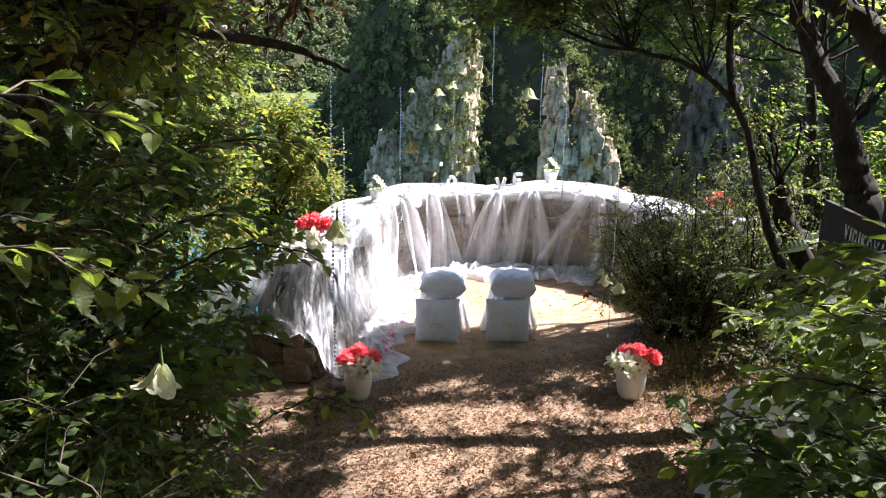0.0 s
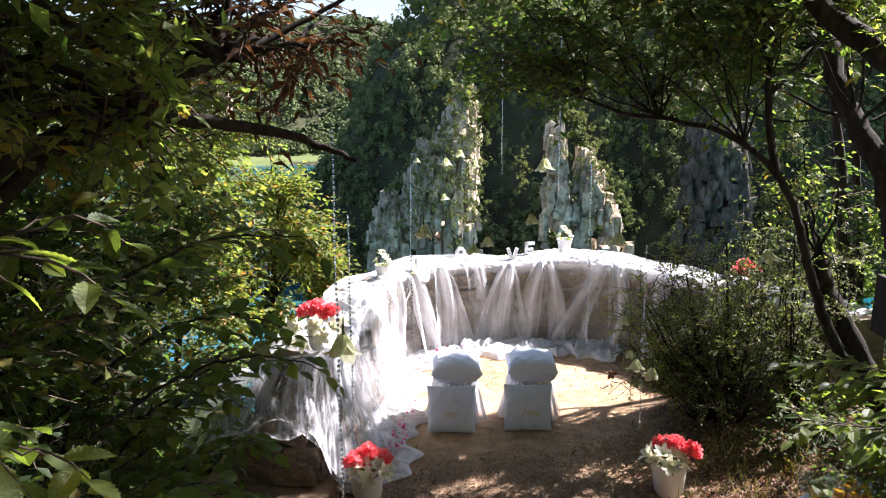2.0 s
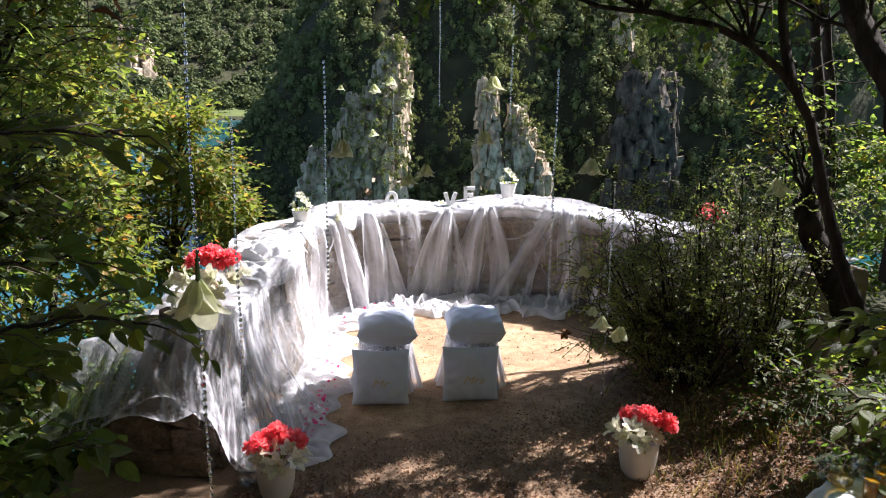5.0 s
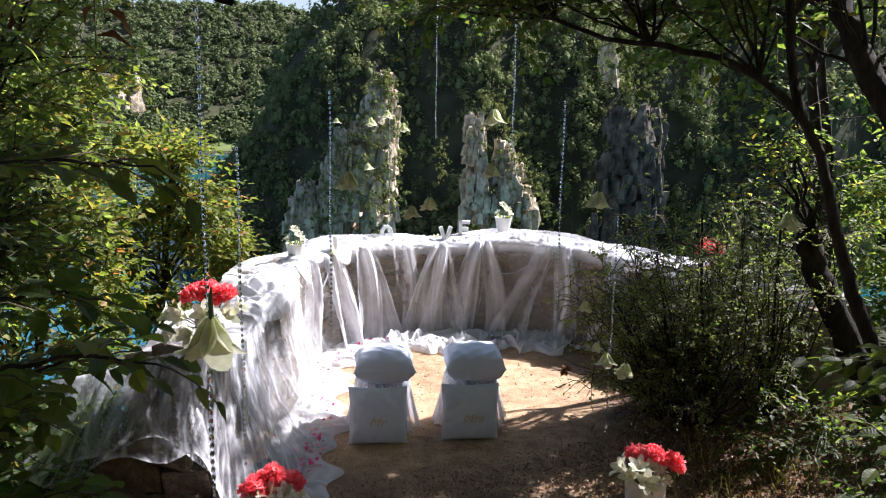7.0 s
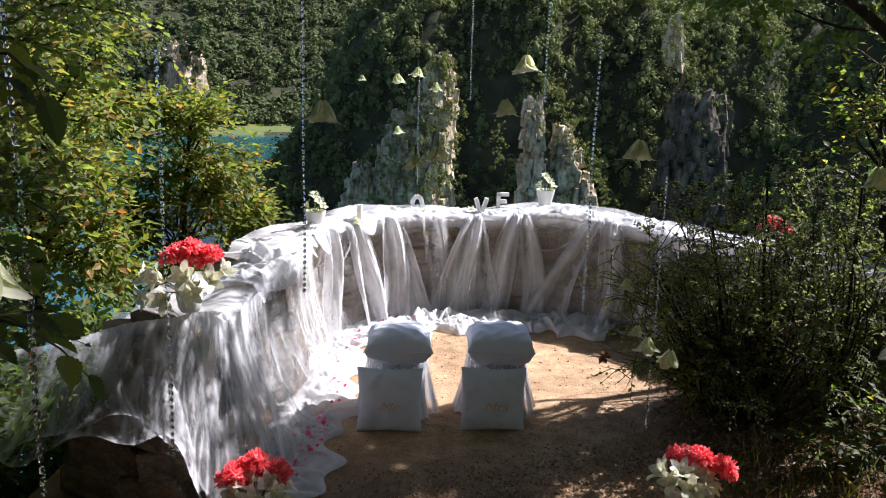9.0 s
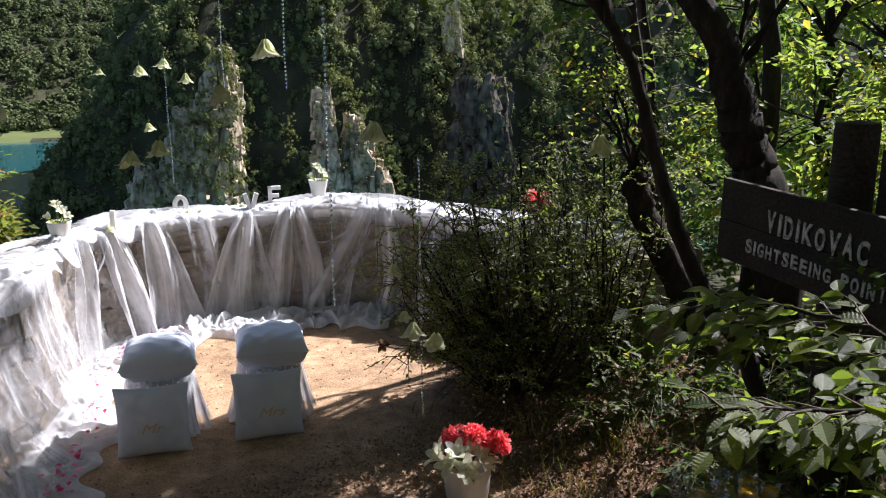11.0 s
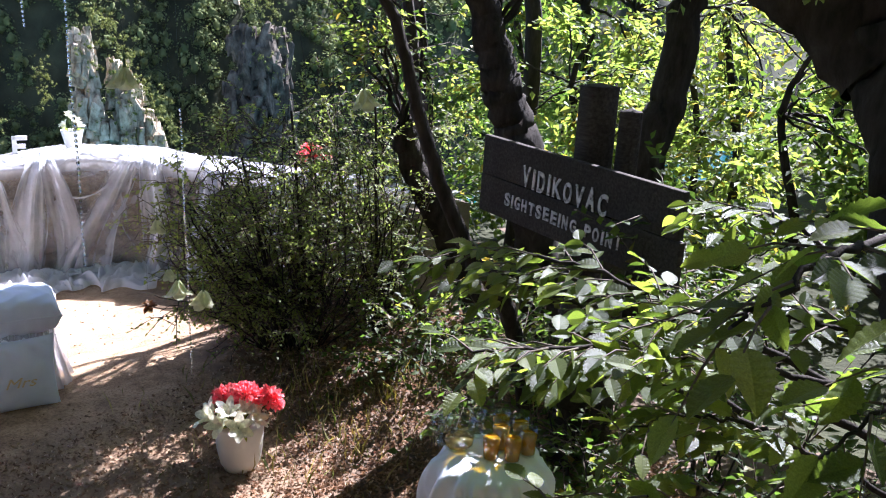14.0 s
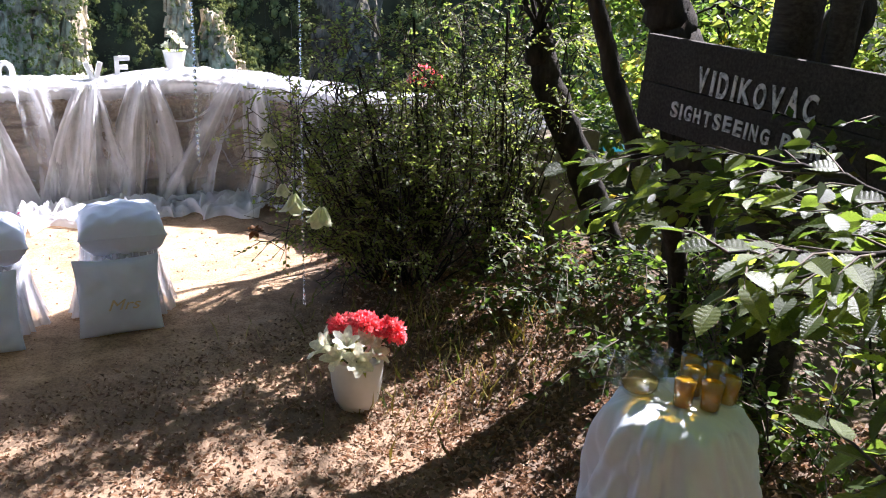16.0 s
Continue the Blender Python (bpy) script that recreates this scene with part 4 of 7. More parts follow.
def tulle_sheet(name, label, s0, s1, seed, hem, spill, material, gathers, veil=0.26, lean=0.0, amp=1.0, group="tulle drapes"):
    """A net cloth over the wall top and down its inner face, with gathered strands, ending on the floor."""
    rng = np.random.default_rng(seed)
    sel = np.where((PATH_S >= s0) & (PATH_S <= s1))[0]
    s = PATH_S[sel]
    m = 64
    V = np.zeros((len(s), m, 3))
    W = np.zeros((len(s), m))
    ph = rng.uniform(0, 6.28, 6)
    base, inn, top, thick = PATH_IN[sel], INWARD[sel], TOP_Z[sel], THICK[sel]
    ripple = (0.5 * np.sin(s * 27 + 4.2 * np.sin(s * 3.1 + ph[0])) + 0.5 * np.sin(s * 49 + 6 * np.sin(s * 4.3 + ph[1]))) * (0.6 + 0.5 * np.sin(s * 2.9 + ph[2]))
    sway = [rng.normal(0, 0.20) for _ in gathers]

    def strands(d):
        """How gathered the net is at depth d of its fall: bunched above, fanning out below."""
        got = np.zeros(len(s))
        for (c, w, a_), sw in zip(gathers, sway):
            ww = w * (0.35 + 1.25 * d ** 1.3)
            got = np.maximum(got, a_ * (1 - 0.25 * d) * np.exp(-((s - c - sw * d) / ww) ** 2))
        return got

    strand = strands(0.0)
    swag = np.abs(np.sin(s * 2.3 + ph[4]))
    lines = []
    for _ in range(int(7 * (s1 - s0))):
        d0 = rng.uniform(-0.1, 0.6)
        lines.append((rng.uniform(s0, s1), rng.normal(0, 0.45), rng.normal(0, 0.45), d0, d0 + rng.uniform(0.3, 0.8), rng.uniform(0.008, 0.03), rng.uniform(0.3, 0.9)))
    for j in range(m):
        f = j / (m - 1)
        if f < 0.3:                                  # over the top, from the outer edge inward
            q = f / 0.3
            out = thick * (0.92 - 0.92 * q) + 0.04
            z = top + 0.035 + 0.014 * np.sin(s * 9 + ph[2] + 4 * q) + 0.012 * ripple * q + 0.02 * np.sin(s * 4.3 + 7 * q + ph[3])
            V[:, j] = base - inn * out[:, None] + np.outer(z, (0, 0, 1)) * 1.0
            W[:, j] = 0.55 + 0.25 * np.sin(s * 13 + 6 * q + ph[4]) * np.sin(s * 5 + ph[5]) + 0.3 * strand * q
        else:
            q = (f - 0.3) / 0.7
            drop = min(q / 0.86, 1.0)
            hem_z = hem(s) if callable(hem) else hem
            z = (top + 0.03) * (1 - drop) + (hem_z + 0.012) * drop
            flare = 0.03 + 0.05 * np.sin(np.pi * np.minimum(drop, 1) * 0.5) + 0.10 * drop ** 3
            strand = strands(float(drop))
            fold = (0.008 + 0.03 * drop) * amp * ripple * (0.25 + 1.0 * strand) + 0.05 * strand * (1 - 0.4 * drop)
            run = np.clip((q - 0.86) / 0.14, 0, 1)
            out = -(flare + fold + run * spill * (0.7 + 0.5 * np.sin(s * 6 + ph[1])))
            along = 0.02 * drop * np.sin(s * 9 + ph[5]) + lean * drop * (0.5 + strand)
            P = base + np.stack([TANG[sel, 0] * along, TANG[sel, 1] * along, np.zeros(len(s))], 1) - inn * out[:, None]
            lift = run * (0.03 + 0.035 * np.abs(np.sin(s * 11 + 8 * run + ph[3]))) * (1 if np.isscalar(hem_z) else 0)
            V[:, j] = P + np.outer(z + lift, (0, 0, 1))
            line = np.exp(-((drop - 0.30 - 0.35 * swag) / 0.05) ** 2)
            crease = np.zeros(len(s))
            for c_, k_, b_, d0, d1, w_, a_ in lines:
                if d0 < drop < d1:
                    crease = np.maximum(crease, a_ * np.exp(-((s - c_ - k_ * drop - b_ * drop * drop) / w_) ** 2) * min(1, 6 * (drop - d0), 6 * (d1 - drop)))
            W[:, j] = veil + 0.85 * strand * (0.7 + 0.45 * np.abs(ripple)) + 0.34 * crease + 0.10 * line + 0.5 * run + 0.5 * np.exp(-(drop / 0.08) ** 2)
    V += rng.normal(0, 0.0025, V.shape)
    I, J = np.meshgrid(np.arange(len(s) - 1), np.arange(m - 1), indexing="ij")
    q = np.stack([I * m + J, I * m + J + 1, (I + 1) * m + J + 1, (I + 1) * m + J], -1).reshape(-1, 4)
    t = tagged(new(name), label, "tulle", group)
    cuts = np.unique(np.r_[np.arange(0, len(s) - 1, 62), len(s) - 1])
    for a_, b_ in zip(cuts[:-1], cuts[1:]):
        mesh_np("panel", V[a_:b_ + 1].reshape(-1, 3), grid_quads(b_ + 1 - a_, m), material, t, attr=W[a_:b_ + 1].ravel())
    return t


def tulle_fall(parent, top, w_top, left, right, seed, folds=5, drop_to=0.0, bulge=0.05, foot=0.16, spill=0.14, dense=1.0, at_top=None, curve=1.3, slant=0.0):
    """One gathered fall of net: bunched where it leaves the wall top, fanning out below and trailing on the floor."""
    rng = np.random.default_rng(seed)
    n, m = 16 * folds + 1, 44
    u = np.linspace(0, 1, n)
    ph = rng.uniform(0, 6.28, 8)
    creases = [(rng.uniform(-0.05, 1.05) - slant * 0.6, rng.normal(slant, 0.10 + abs(slant)), rng.normal(0, 0.06), rng.uniform(0.015, 0.09), rng.uniform(0.2, 0.8), rng.uniform(-0.3, 0.4), rng.uniform(0.7, 1.6)) for _ in range(3 * folds)]
    V, W = np.zeros((n, m, 3)), np.zeros((n, m))
    for j in range(m):
        q = j / (m - 1)
        d = min(max((q - 0.10) / 0.74, 0.0), 1.0)
        run = max(0.0, (q - 0.84) / 0.16)
        over = max(0.0, 1 - q / 0.10)
        fan = d ** curve
        sag = 0.05 * math.sin(math.pi * d) * math.sin(ph[5])
        s = (top + (u - 0.5) * w_top) * (1 - fan) + (left + u * (right - left)) * fan + sag + 0.03 * d * np.sin(5 * d + ph[2] + 3 * u)
        i = np.clip(s / S_LEN * (N_S - 1), 0, N_S - 1).astype(int)
        fr = np.clip(s / S_LEN * (N_S - 1), 0, N_S - 1.001) - np.minimum(i, N_S - 2)
        i = np.minimum(i, N_S - 2)
        base = PATH_IN[i] * (1 - fr)[:, None] + PATH_IN[i + 1] * fr[:, None]
        zt_ = TOP_Z[i] + 0.05 if at_top is None else at_top
        line = np.zeros(n)
        for c_, k_, b_, w_, a_, d0, d1 in creases:
            if d0 < d < d1:
                line = np.maximum(line, a_ * np.exp(-((u - c_ - k_ * d - b_ * math.sin(4 * d)) / w_) ** 2) * min(1, 5 * (d - d0), 5 * (d1 - d)))
        broad = np.sin(2 * np.pi * (0.3 + 0.28 * folds) * u + ph[0] + 1.4 * d) + 0.6 * np.sin(9 * u + 5 * d + ph[1])
        width = w_top * (1 - fan) + abs(right - left) * fan
        amp = min(0.10 * width, 0.035)
        out = 0.045 + bulge * math.sin(math.pi * min(d, 1) ** 0.7) + foot * d ** 2.2 + amp * broad + 0.018 * line - 0.35 * over + run * spill * (0.6 + 0.5 * np.sin(9 * u + ph[3]))
        z = zt_ * (1 - d) + drop_to * d + 0.014 * over + 0.012 + (0.03 + 0.02 * np.sin(6 * u + ph[6])) * d * (drop_to > 0.02) + run * (0.03 + 0.03 * np.abs(np.sin(14 * u + 9 * run + ph[4])))
        V[:, j] = base + INWARD[i] * out[:, None]
        V[:, j, 2] = z
        rim = np.exp(-(np.minimum(u, 1 - u) / 0.03) ** 2)
        edge = np.minimum(1, np.minimum(u, 1 - u) / 0.16)
        W[:, j] = dense * (0.34 + 0.36 * edge - 0.20 * d + 0.34 * line + 0.26 * rim + 0.4 * run + 0.12 * broad) + 0.25 * over
    V += rng.normal(0, 0.002, V.shape)
    return mesh_np("fall", V.reshape(-1, 3), grid_quads(n, m), TULLE, parent, attr=W.ravel())


drape = tulle_sheet("tulle_drape", "white tulle net draped over the stone parapet in loose folds", s_near(-0.80, 6.3), S_LEN - 0.05, 4, 0.0, 0.16, TULLE, [], veil=0.27, amp=0.5)
for x_, y_, w_, l_, r_, k_, f_, dn in ((-0.80, 9.18, 0.16, -0.55, 0.10, 12, 4, 0.62), (-0.62, 9.42, 0.22, -0.02, 0.34, 1, 5, 1.1), (-0.34, 9.70, 0.22, -0.16, 0.34, 2, 5, 0.95), (0.04, 9.93, 0.26, -0.10, 0.16, 3, 3, 0.55), (0.46, 10.03, 0.16, -0.42, 0.02, 4, 4, 1.05), (0.50, 10.04, 0.08, -0.10, 0.24, 5, 3, 0.72), (0.86, 10.06, 0.18, -0.32, 0.0, 6, 4, 1.0), (0.92, 10.06, 0.12, -0.04, 0.26, 7, 3, 0.82), (1.60, 9.90, 0.22, -0.55, -0.18, 8, 3, 0.72), (1.75, 9.82, 0.18, -0.10, 0.2, 9, 4, 0.95), (2.2, 9.5, 0.2, -0.2, 0.3, 10, 4, 0.8), (2.7, 9.0, 0.2, -0.15, 0.25, 11, 4, 0.8)):
    c_ = s_near(x_, y_)
    tulle_fall(drape, c_, w_, c_ + l_ * 1.3, c_ + r_ * 1.25, 500 + k_, f_, dense=dn * 1.1, curve=0.95)


def swag(parent, s0, s1, z0, z1, sag, r=0.007):
    """A thin rolled edge of net hanging in a bow between two gathers."""
    q = np.linspace(0, 1, 24)
    pts = []
    for t_ in q:
        p_, _, _ = at_wall(s0 + (s1 - s0) * t_, -0.085 - 0.03 * math.sin(math.pi * t_), z0 * (1 - t_) + z1 * t_ - sag * 4 * t_ * (1 - t_))
        pts.append(p_)
    tb = Tubes()
    tb.add(np.array(pts), r * (1 + 0.3 * np.sin(q * 19)), 6, 0.1)
    return mesh_np("rolled_edge", np.vstack(tb.v), np.vstack(tb.f), TULLE, parent, attr=np.full(tb.n, 0.55))


for x0_, y0_, x1_, y1_, za, zb, sg in ((0.52, 10.04, 0.84, 10.06, 0.52, 0.74, 0.22), (-0.30, 9.73, 0.02, 9.9, 0.55, 0.25, 0.02), (1.0, 10.05, 1.5, 9.93, 0.7, 0.86, 0.10), (-0.86, 9.0, -0.64, 9.4, 0.50, 0.88, 0.08)):
    swag(drape, s_near(x0_, y0_), s_near(x1_, y1_), za, zb, sg)


def draped_net(parent, top, hem, seed, veil, ridge, amp=0.035, counts=(3, 7, 12), hug=1.5, rough_hem=0.05, n=170, m=70):
    """A loose sheet of net hanging from a line along the wall top out to a hem, in soft folds that fan out downward."""
    rng = np.random.default_rng(seed)
    t0, h0 = spline(top, n), spline(hem, n)
    u = np.linspace(0, 1, n)
    ph = rng.uniform(0, 6.28, 16)
    h0[:, 2] += rough_hem * np.sin(17 * u + ph[9]) * np.sin(7 * u + ph[10])
    V, W = np.zeros((n, m, 3)), np.zeros((n, m))
    flat = unit((h0 - t0) * np.array([1, 1, 0]))
    for j in range(m):
        v = j / (m - 1)
        go = v ** hug
        fall = 1 - (1 - v) ** 1.25
        P = t0 + (h0 - t0) * np.stack([go + 0 * u, go + 0 * u, fall + 0 * u], 1)
        lift, lines = np.zeros(n), np.zeros(n)
        for k_, c_ in enumerate(counts):
            turn = np.pi * c_ * (u + 0.05 * np.sin(2.6 * v + 5 * u + ph[k_]) + 0.10 * (v - 0.4) * np.sin(3.1 * u + ph[k_ + 3])) + ph[k_ + 6]
            sn = np.sin(turn)
            here = np.clip(0.55 + 0.75 * np.sin(4.1 * u * (k_ + 1) + 3.0 * v + ph[k_ + 2]) * np.sin(2.3 * v + 6 * u + ph[k_ + 5]), 0, 1)
            lift += amp * (np.abs(sn) ** 0.8 - 0.4) / (1 + 0.8 * k_) * here
            lines = np.maximum(lines, here * np.exp(-(sn / (0.24 + 0.05 * k_)) ** 2) / (1 + 0.16 * k_))
        grow = min(1.0, 0.25 + 1.3 * v)
        V[:, j] = P + flat * (lift * grow)[:, None] + np.array([0, 0, 1.0]) * (0.5 * lift * grow)[:, None]
        cloud = 0.5 + 0.5 * np.sin(5.2 * u + 2.1 * v + ph[1]) * np.sin(3.3 * v - 4.0 * u + ph[4])
        W[:, j] = veil + ridge * lines + 0.22 * cloud + 0.35 * max(0.0, 1 - v / 0.12) + 0.25 * max(0.0, (v - 0.94) / 0.06)
    V += rng.normal(0, 0.0015, V.shape)
    return mesh_np("net", V.reshape(-1, 3), grid_quads(n, m), TULLE, parent, attr=W.ravel())


endc = tagged(new("tulle_drape"), "thin white tulle spread over the rough stone wall end", "tulle", "tulle drapes")
END_TOP = [(-2.6, 7.0, 0.5), (-2.0, 6.75, 0.68), (-1.65, 6.45, 0.84), (-1.3, 6.22, 1.0), (-1.05, 6.2, 1.05), (-0.93, 6.32, 1.05), (-0.90, 6.6, 0.92), (-0.90, 7.0, 0.91)]
END_HEM = [(-2.6, 6.6, 0.15), (-2.0, 6.2, 0.25), (-1.62, 6.02, 0.42), (-1.32, 5.96, 0.55), (-1.08, 5.94, 0.50), (-0.93, 5.95, 0.40), (-0.8, 5.98, 0.16), (-0.58, 6.25, 0.03), (-0.52, 6.9, 0.03)]
draped_net(endc, END_TOP, END_HEM, 61, 0.16, 0.72, 0.06, (3, 7, 13, 24, 39), rough_hem=0.09)
draped_net(endc, [(x_, y_ + 0.04, z_ - 0.012) for x_, y_, z_ in END_TOP[1:]], [(x_ * 1.02, y_ + 0.07, z_ + 0.02) for x_, y_, z_ in END_HEM[1:]], 62, 0.10, 0.62, 0.05, (4, 9, 17, 31), 1.3)
side = tagged(new("tulle_drape"), "loose white tulle falling over the parapet beside the chairs", "tulle", "tulle drapes")
SIDE_TOP = [(-0.93, 6.5, 0.97), (-0.90, 6.9, 0.91), (-0.88, 7.3, 0.91), (-0.78, 7.62, 0.99), (-0.72, 7.85, 1.04), (-0.73, 8.1, 1.04)]
SIDE_HEM = [(-0.60, 6.3, 0.04), (-0.55, 6.75, 0.04), (-0.52, 7.2, 0.04), (-0.50, 7.7, 0.04), (-0.52, 8.05, 0.04), (-0.60, 8.4, 0.04)]
draped_net(side, SIDE_TOP, SIDE_HEM, 63, 0.04, 0.55, 0.06, (3, 6, 11, 21, 33), 1.8)
draped_net(side, [(x_ - 0.02, y_ + 0.05, z_ - 0.01) for x_, y_, z_ in SIDE_TOP], [(x_ - 0.06, y_ + 0.1, z_) for x_, y_, z_ in SIDE_HEM], 64, 0.0, 0.46, 0.05, (4, 8, 14), 2.1)


def floor_tulle(name, label, line, width, seed, lift=0.07, rest=ground_z):
    """Crumpled net lying along the foot of the wall."""
    rng = np.random.default_rng(seed)
    n, m = 260, 30
    c = spline(np.c_[np.asarray(line, float), np.zeros(len(line))], n)
    tan = unit(np.gradient(c, axis=0))
    nor = np.stack([tan[:, 1], -tan[:, 0], np.zeros(n)], 1)
    s = np.r_[0, np.cumsum(np.linalg.norm(np.diff(c, axis=0), axis=1))]
    ph = rng.uniform(0, 6.28, 8)
    V, W = np.zeros((n, m, 3)), np.zeros((n, m))
    wid = width * (1 + 0.25 * np.sin(s * 7 + ph[0]) + 0.2 * np.sin(s * 17 + ph[1]))
    folds = [(rng.uniform(0, s[-1]), rng.uniform(-0.5, 0.5), rng.uniform(0, np.pi), rng.uniform(0.05, 0.16), rng.uniform(0.008, 0.03), rng.uniform(0.3, 1.0)) for _ in range(int(60 * s[-1]))]
    for j in range(m):
        v = j / (m - 1) - 0.5
        h = np.zeros(n)
        for c_, v_, th_, l_, w_, a_ in folds:
            dx, dy = s - c_, (v - v_) * wid
            along, across = dx * math.cos(th_) + dy * math.sin(th_), dy * math.cos(th_) - dx * math.sin(th_)
            h = np.maximum(h, a_ * np.exp(-(across / w_) ** 2 - (along / l_) ** 2))
        swell = 0.5 + 0.5 * np.sin(s * 5.1 + ph[2] + 2.5 * v) * np.sin(s * 2.3 + ph[3])
        env = max(math.cos(np.pi * v), 0.0) ** 0.5
        p = c + nor * (v * wid)[:, None]
        V[:, j] = p
        V[:, j, 2] = rest(p[:, 0], p[:, 1]) + 0.012 + env * lift * (0.55 * h + 0.45 * swell)
        W[:, j] = 0.5 + 0.5 * h + 0.15 * swell
    I, J = np.meshgrid(np.arange(n - 1), np.arange(m - 1), indexing="ij")
    q = np.stack([I * m + J, I * m + J + 1, (I + 1) * m + J + 1, (I + 1) * m + J], -1).reshape(-1, 4)
    t = tagged(new(name), label, "tulle", "tulle drapes")
    cuts = np.linspace(0, n - 1, max(3, int(s[-1] / 0.6)) + 1).astype(int)
    for a_, b_ in zip(cuts[:-1], cuts[1:]):
        mesh_np("panel", V[a_:b_ + 1].reshape(-1, 3), grid_quads(b_ + 1 - a_, m), TULLE_DENSE, t, attr=W[a_:b_ + 1].ravel())
    return t


floor_tulle("tulle_runner", "crumpled white tulle strewn with petals along the foot of the wall", [(-0.66, 6.3), (-0.62, 6.8), (-0.60, 7.4), (-0.60, 8.0), (-0.65, 8.6), (-0.58, 9.0), (-0.3, 9.42), (0.1, 9.68)], 0.52, 5, 0.12)
floor_tulle("tulle_runner", "crumpled white tulle at the foot of the far wall", [(-0.05, 9.46), (0.4, 9.58), (0.7, 9.56), (0.95, 9.66), (1.3, 9.70), (1.75, 9.5)], 0.6, 6, 0.2)



def wall_top(x, y):
    """Height of the covered wall top nearest to each place."""
    i = np.argmin((PATH_IN[None, :, 0] - x[:, None]) ** 2 + (PATH_IN[None, :, 1] - y[:, None]) ** 2, axis=1)
    inside = ((x - PATH_IN[i, 0]) * INWARD[i, 0] + (y - PATH_IN[i, 1]) * INWARD[i, 1])
    return TOP_Z[i] + 0.035 - 1.2 * np.maximum(inside - 0.03, 0)


floor_tulle("tulle_ruffle", "bunched white tulle lying along the top of the far wall", [(-0.98, 8.9), (-0.85, 9.35), (-0.5, 9.78), (0.0, 10.08), (0.6, 10.24), (1.2, 10.22), (1.75, 10.0), (2.4, 9.5)], 0.34, 8, 0.10, wall_top)
floor_tulle("tulle_ruffle", "bunched white tulle lying on the parapet beside the chairs", [(-1.05, 7.3), (-0.98, 7.8), (-0.98, 8.3), (-1.04, 8.8)], 0.36, 9, 0.10, wall_top)

# ---- trees and bushes ----
# slender forked tree behind the bush
tree("forked_tree", "slender dark forked tree leaning over the terrace", [(3.2, 6.0, -0.15), (2.98, 5.82, 0.5), (2.74, 5.64, 0.95), (2.5, 5.53, 1.2), (2.37, 5.5, 1.42), (2.27, 5.52, 1.65), (2.2, 5.56, 1.9), (2.12, 5.6, 2.2), (1.99, 5.64, 2.44), (1.72, 5.75, 2.66), (1.4, 5.85, 2.74), (1.0, 6.0, 2.82), (0.6, 6.3, 3.1)], 0.05, 0.008,
     [(0.85, (1.1, 6.3, 3.25), (0.9, 0.9, 0.4), 12, 26), (0.95, (0.45, 6.9, 3.4), (0.75, 1.0, 0.5), 12, 28), (0.72, (1.6, 6.0, 3.35), (0.9, 0.7, 0.35), 8, 24)], LEAF_GREEN, 0.065, 101, limb_r=0.008)
tree("forked_tree", "slender second stem of the forked tree", [(2.02, 5.63, 2.40), (1.97, 5.7, 2.7), (1.98, 5.8, 3.1), (2.1, 6.1, 3.8), (2.3, 6.4, 4.6)], 0.026, 0.012,
     [(0.6, (2.0, 6.0, 3.7), (1.0, 1.0, 0.7), 11, 26), (0.7, (2.2, 6.3, 4.4), (1.1, 1.0, 0.8), 9, 24), (0.4, (2.5, 6.3, 3.4), (0.7, 0.7, 0.5), 6, 20), (0.5, (2.0, 7.4, 3.6), (0.9, 0.7, 0.45), 9, 26)], LEAF_GREEN, 0.065, 102, limb_r=0.010)
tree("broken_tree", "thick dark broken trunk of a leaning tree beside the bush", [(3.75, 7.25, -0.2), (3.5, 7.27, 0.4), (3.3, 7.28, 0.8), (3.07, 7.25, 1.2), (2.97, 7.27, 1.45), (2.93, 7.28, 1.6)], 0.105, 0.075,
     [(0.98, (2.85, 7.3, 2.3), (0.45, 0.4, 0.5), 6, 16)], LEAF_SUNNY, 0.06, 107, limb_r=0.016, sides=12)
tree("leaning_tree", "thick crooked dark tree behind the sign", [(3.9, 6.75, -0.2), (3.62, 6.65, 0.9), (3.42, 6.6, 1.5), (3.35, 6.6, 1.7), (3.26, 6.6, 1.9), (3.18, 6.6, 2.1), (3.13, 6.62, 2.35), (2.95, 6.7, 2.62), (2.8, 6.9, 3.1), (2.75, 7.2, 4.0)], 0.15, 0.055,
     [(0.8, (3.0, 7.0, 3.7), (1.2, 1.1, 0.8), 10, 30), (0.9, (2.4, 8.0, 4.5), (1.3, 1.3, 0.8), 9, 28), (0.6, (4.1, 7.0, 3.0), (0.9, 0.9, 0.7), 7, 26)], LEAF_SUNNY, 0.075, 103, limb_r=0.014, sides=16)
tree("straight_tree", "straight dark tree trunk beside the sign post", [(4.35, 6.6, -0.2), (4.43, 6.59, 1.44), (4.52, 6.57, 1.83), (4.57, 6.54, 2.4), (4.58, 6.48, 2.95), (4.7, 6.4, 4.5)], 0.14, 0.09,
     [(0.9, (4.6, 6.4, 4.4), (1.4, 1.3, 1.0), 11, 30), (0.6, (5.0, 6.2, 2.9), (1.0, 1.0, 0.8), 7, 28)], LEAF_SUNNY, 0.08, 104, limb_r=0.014)
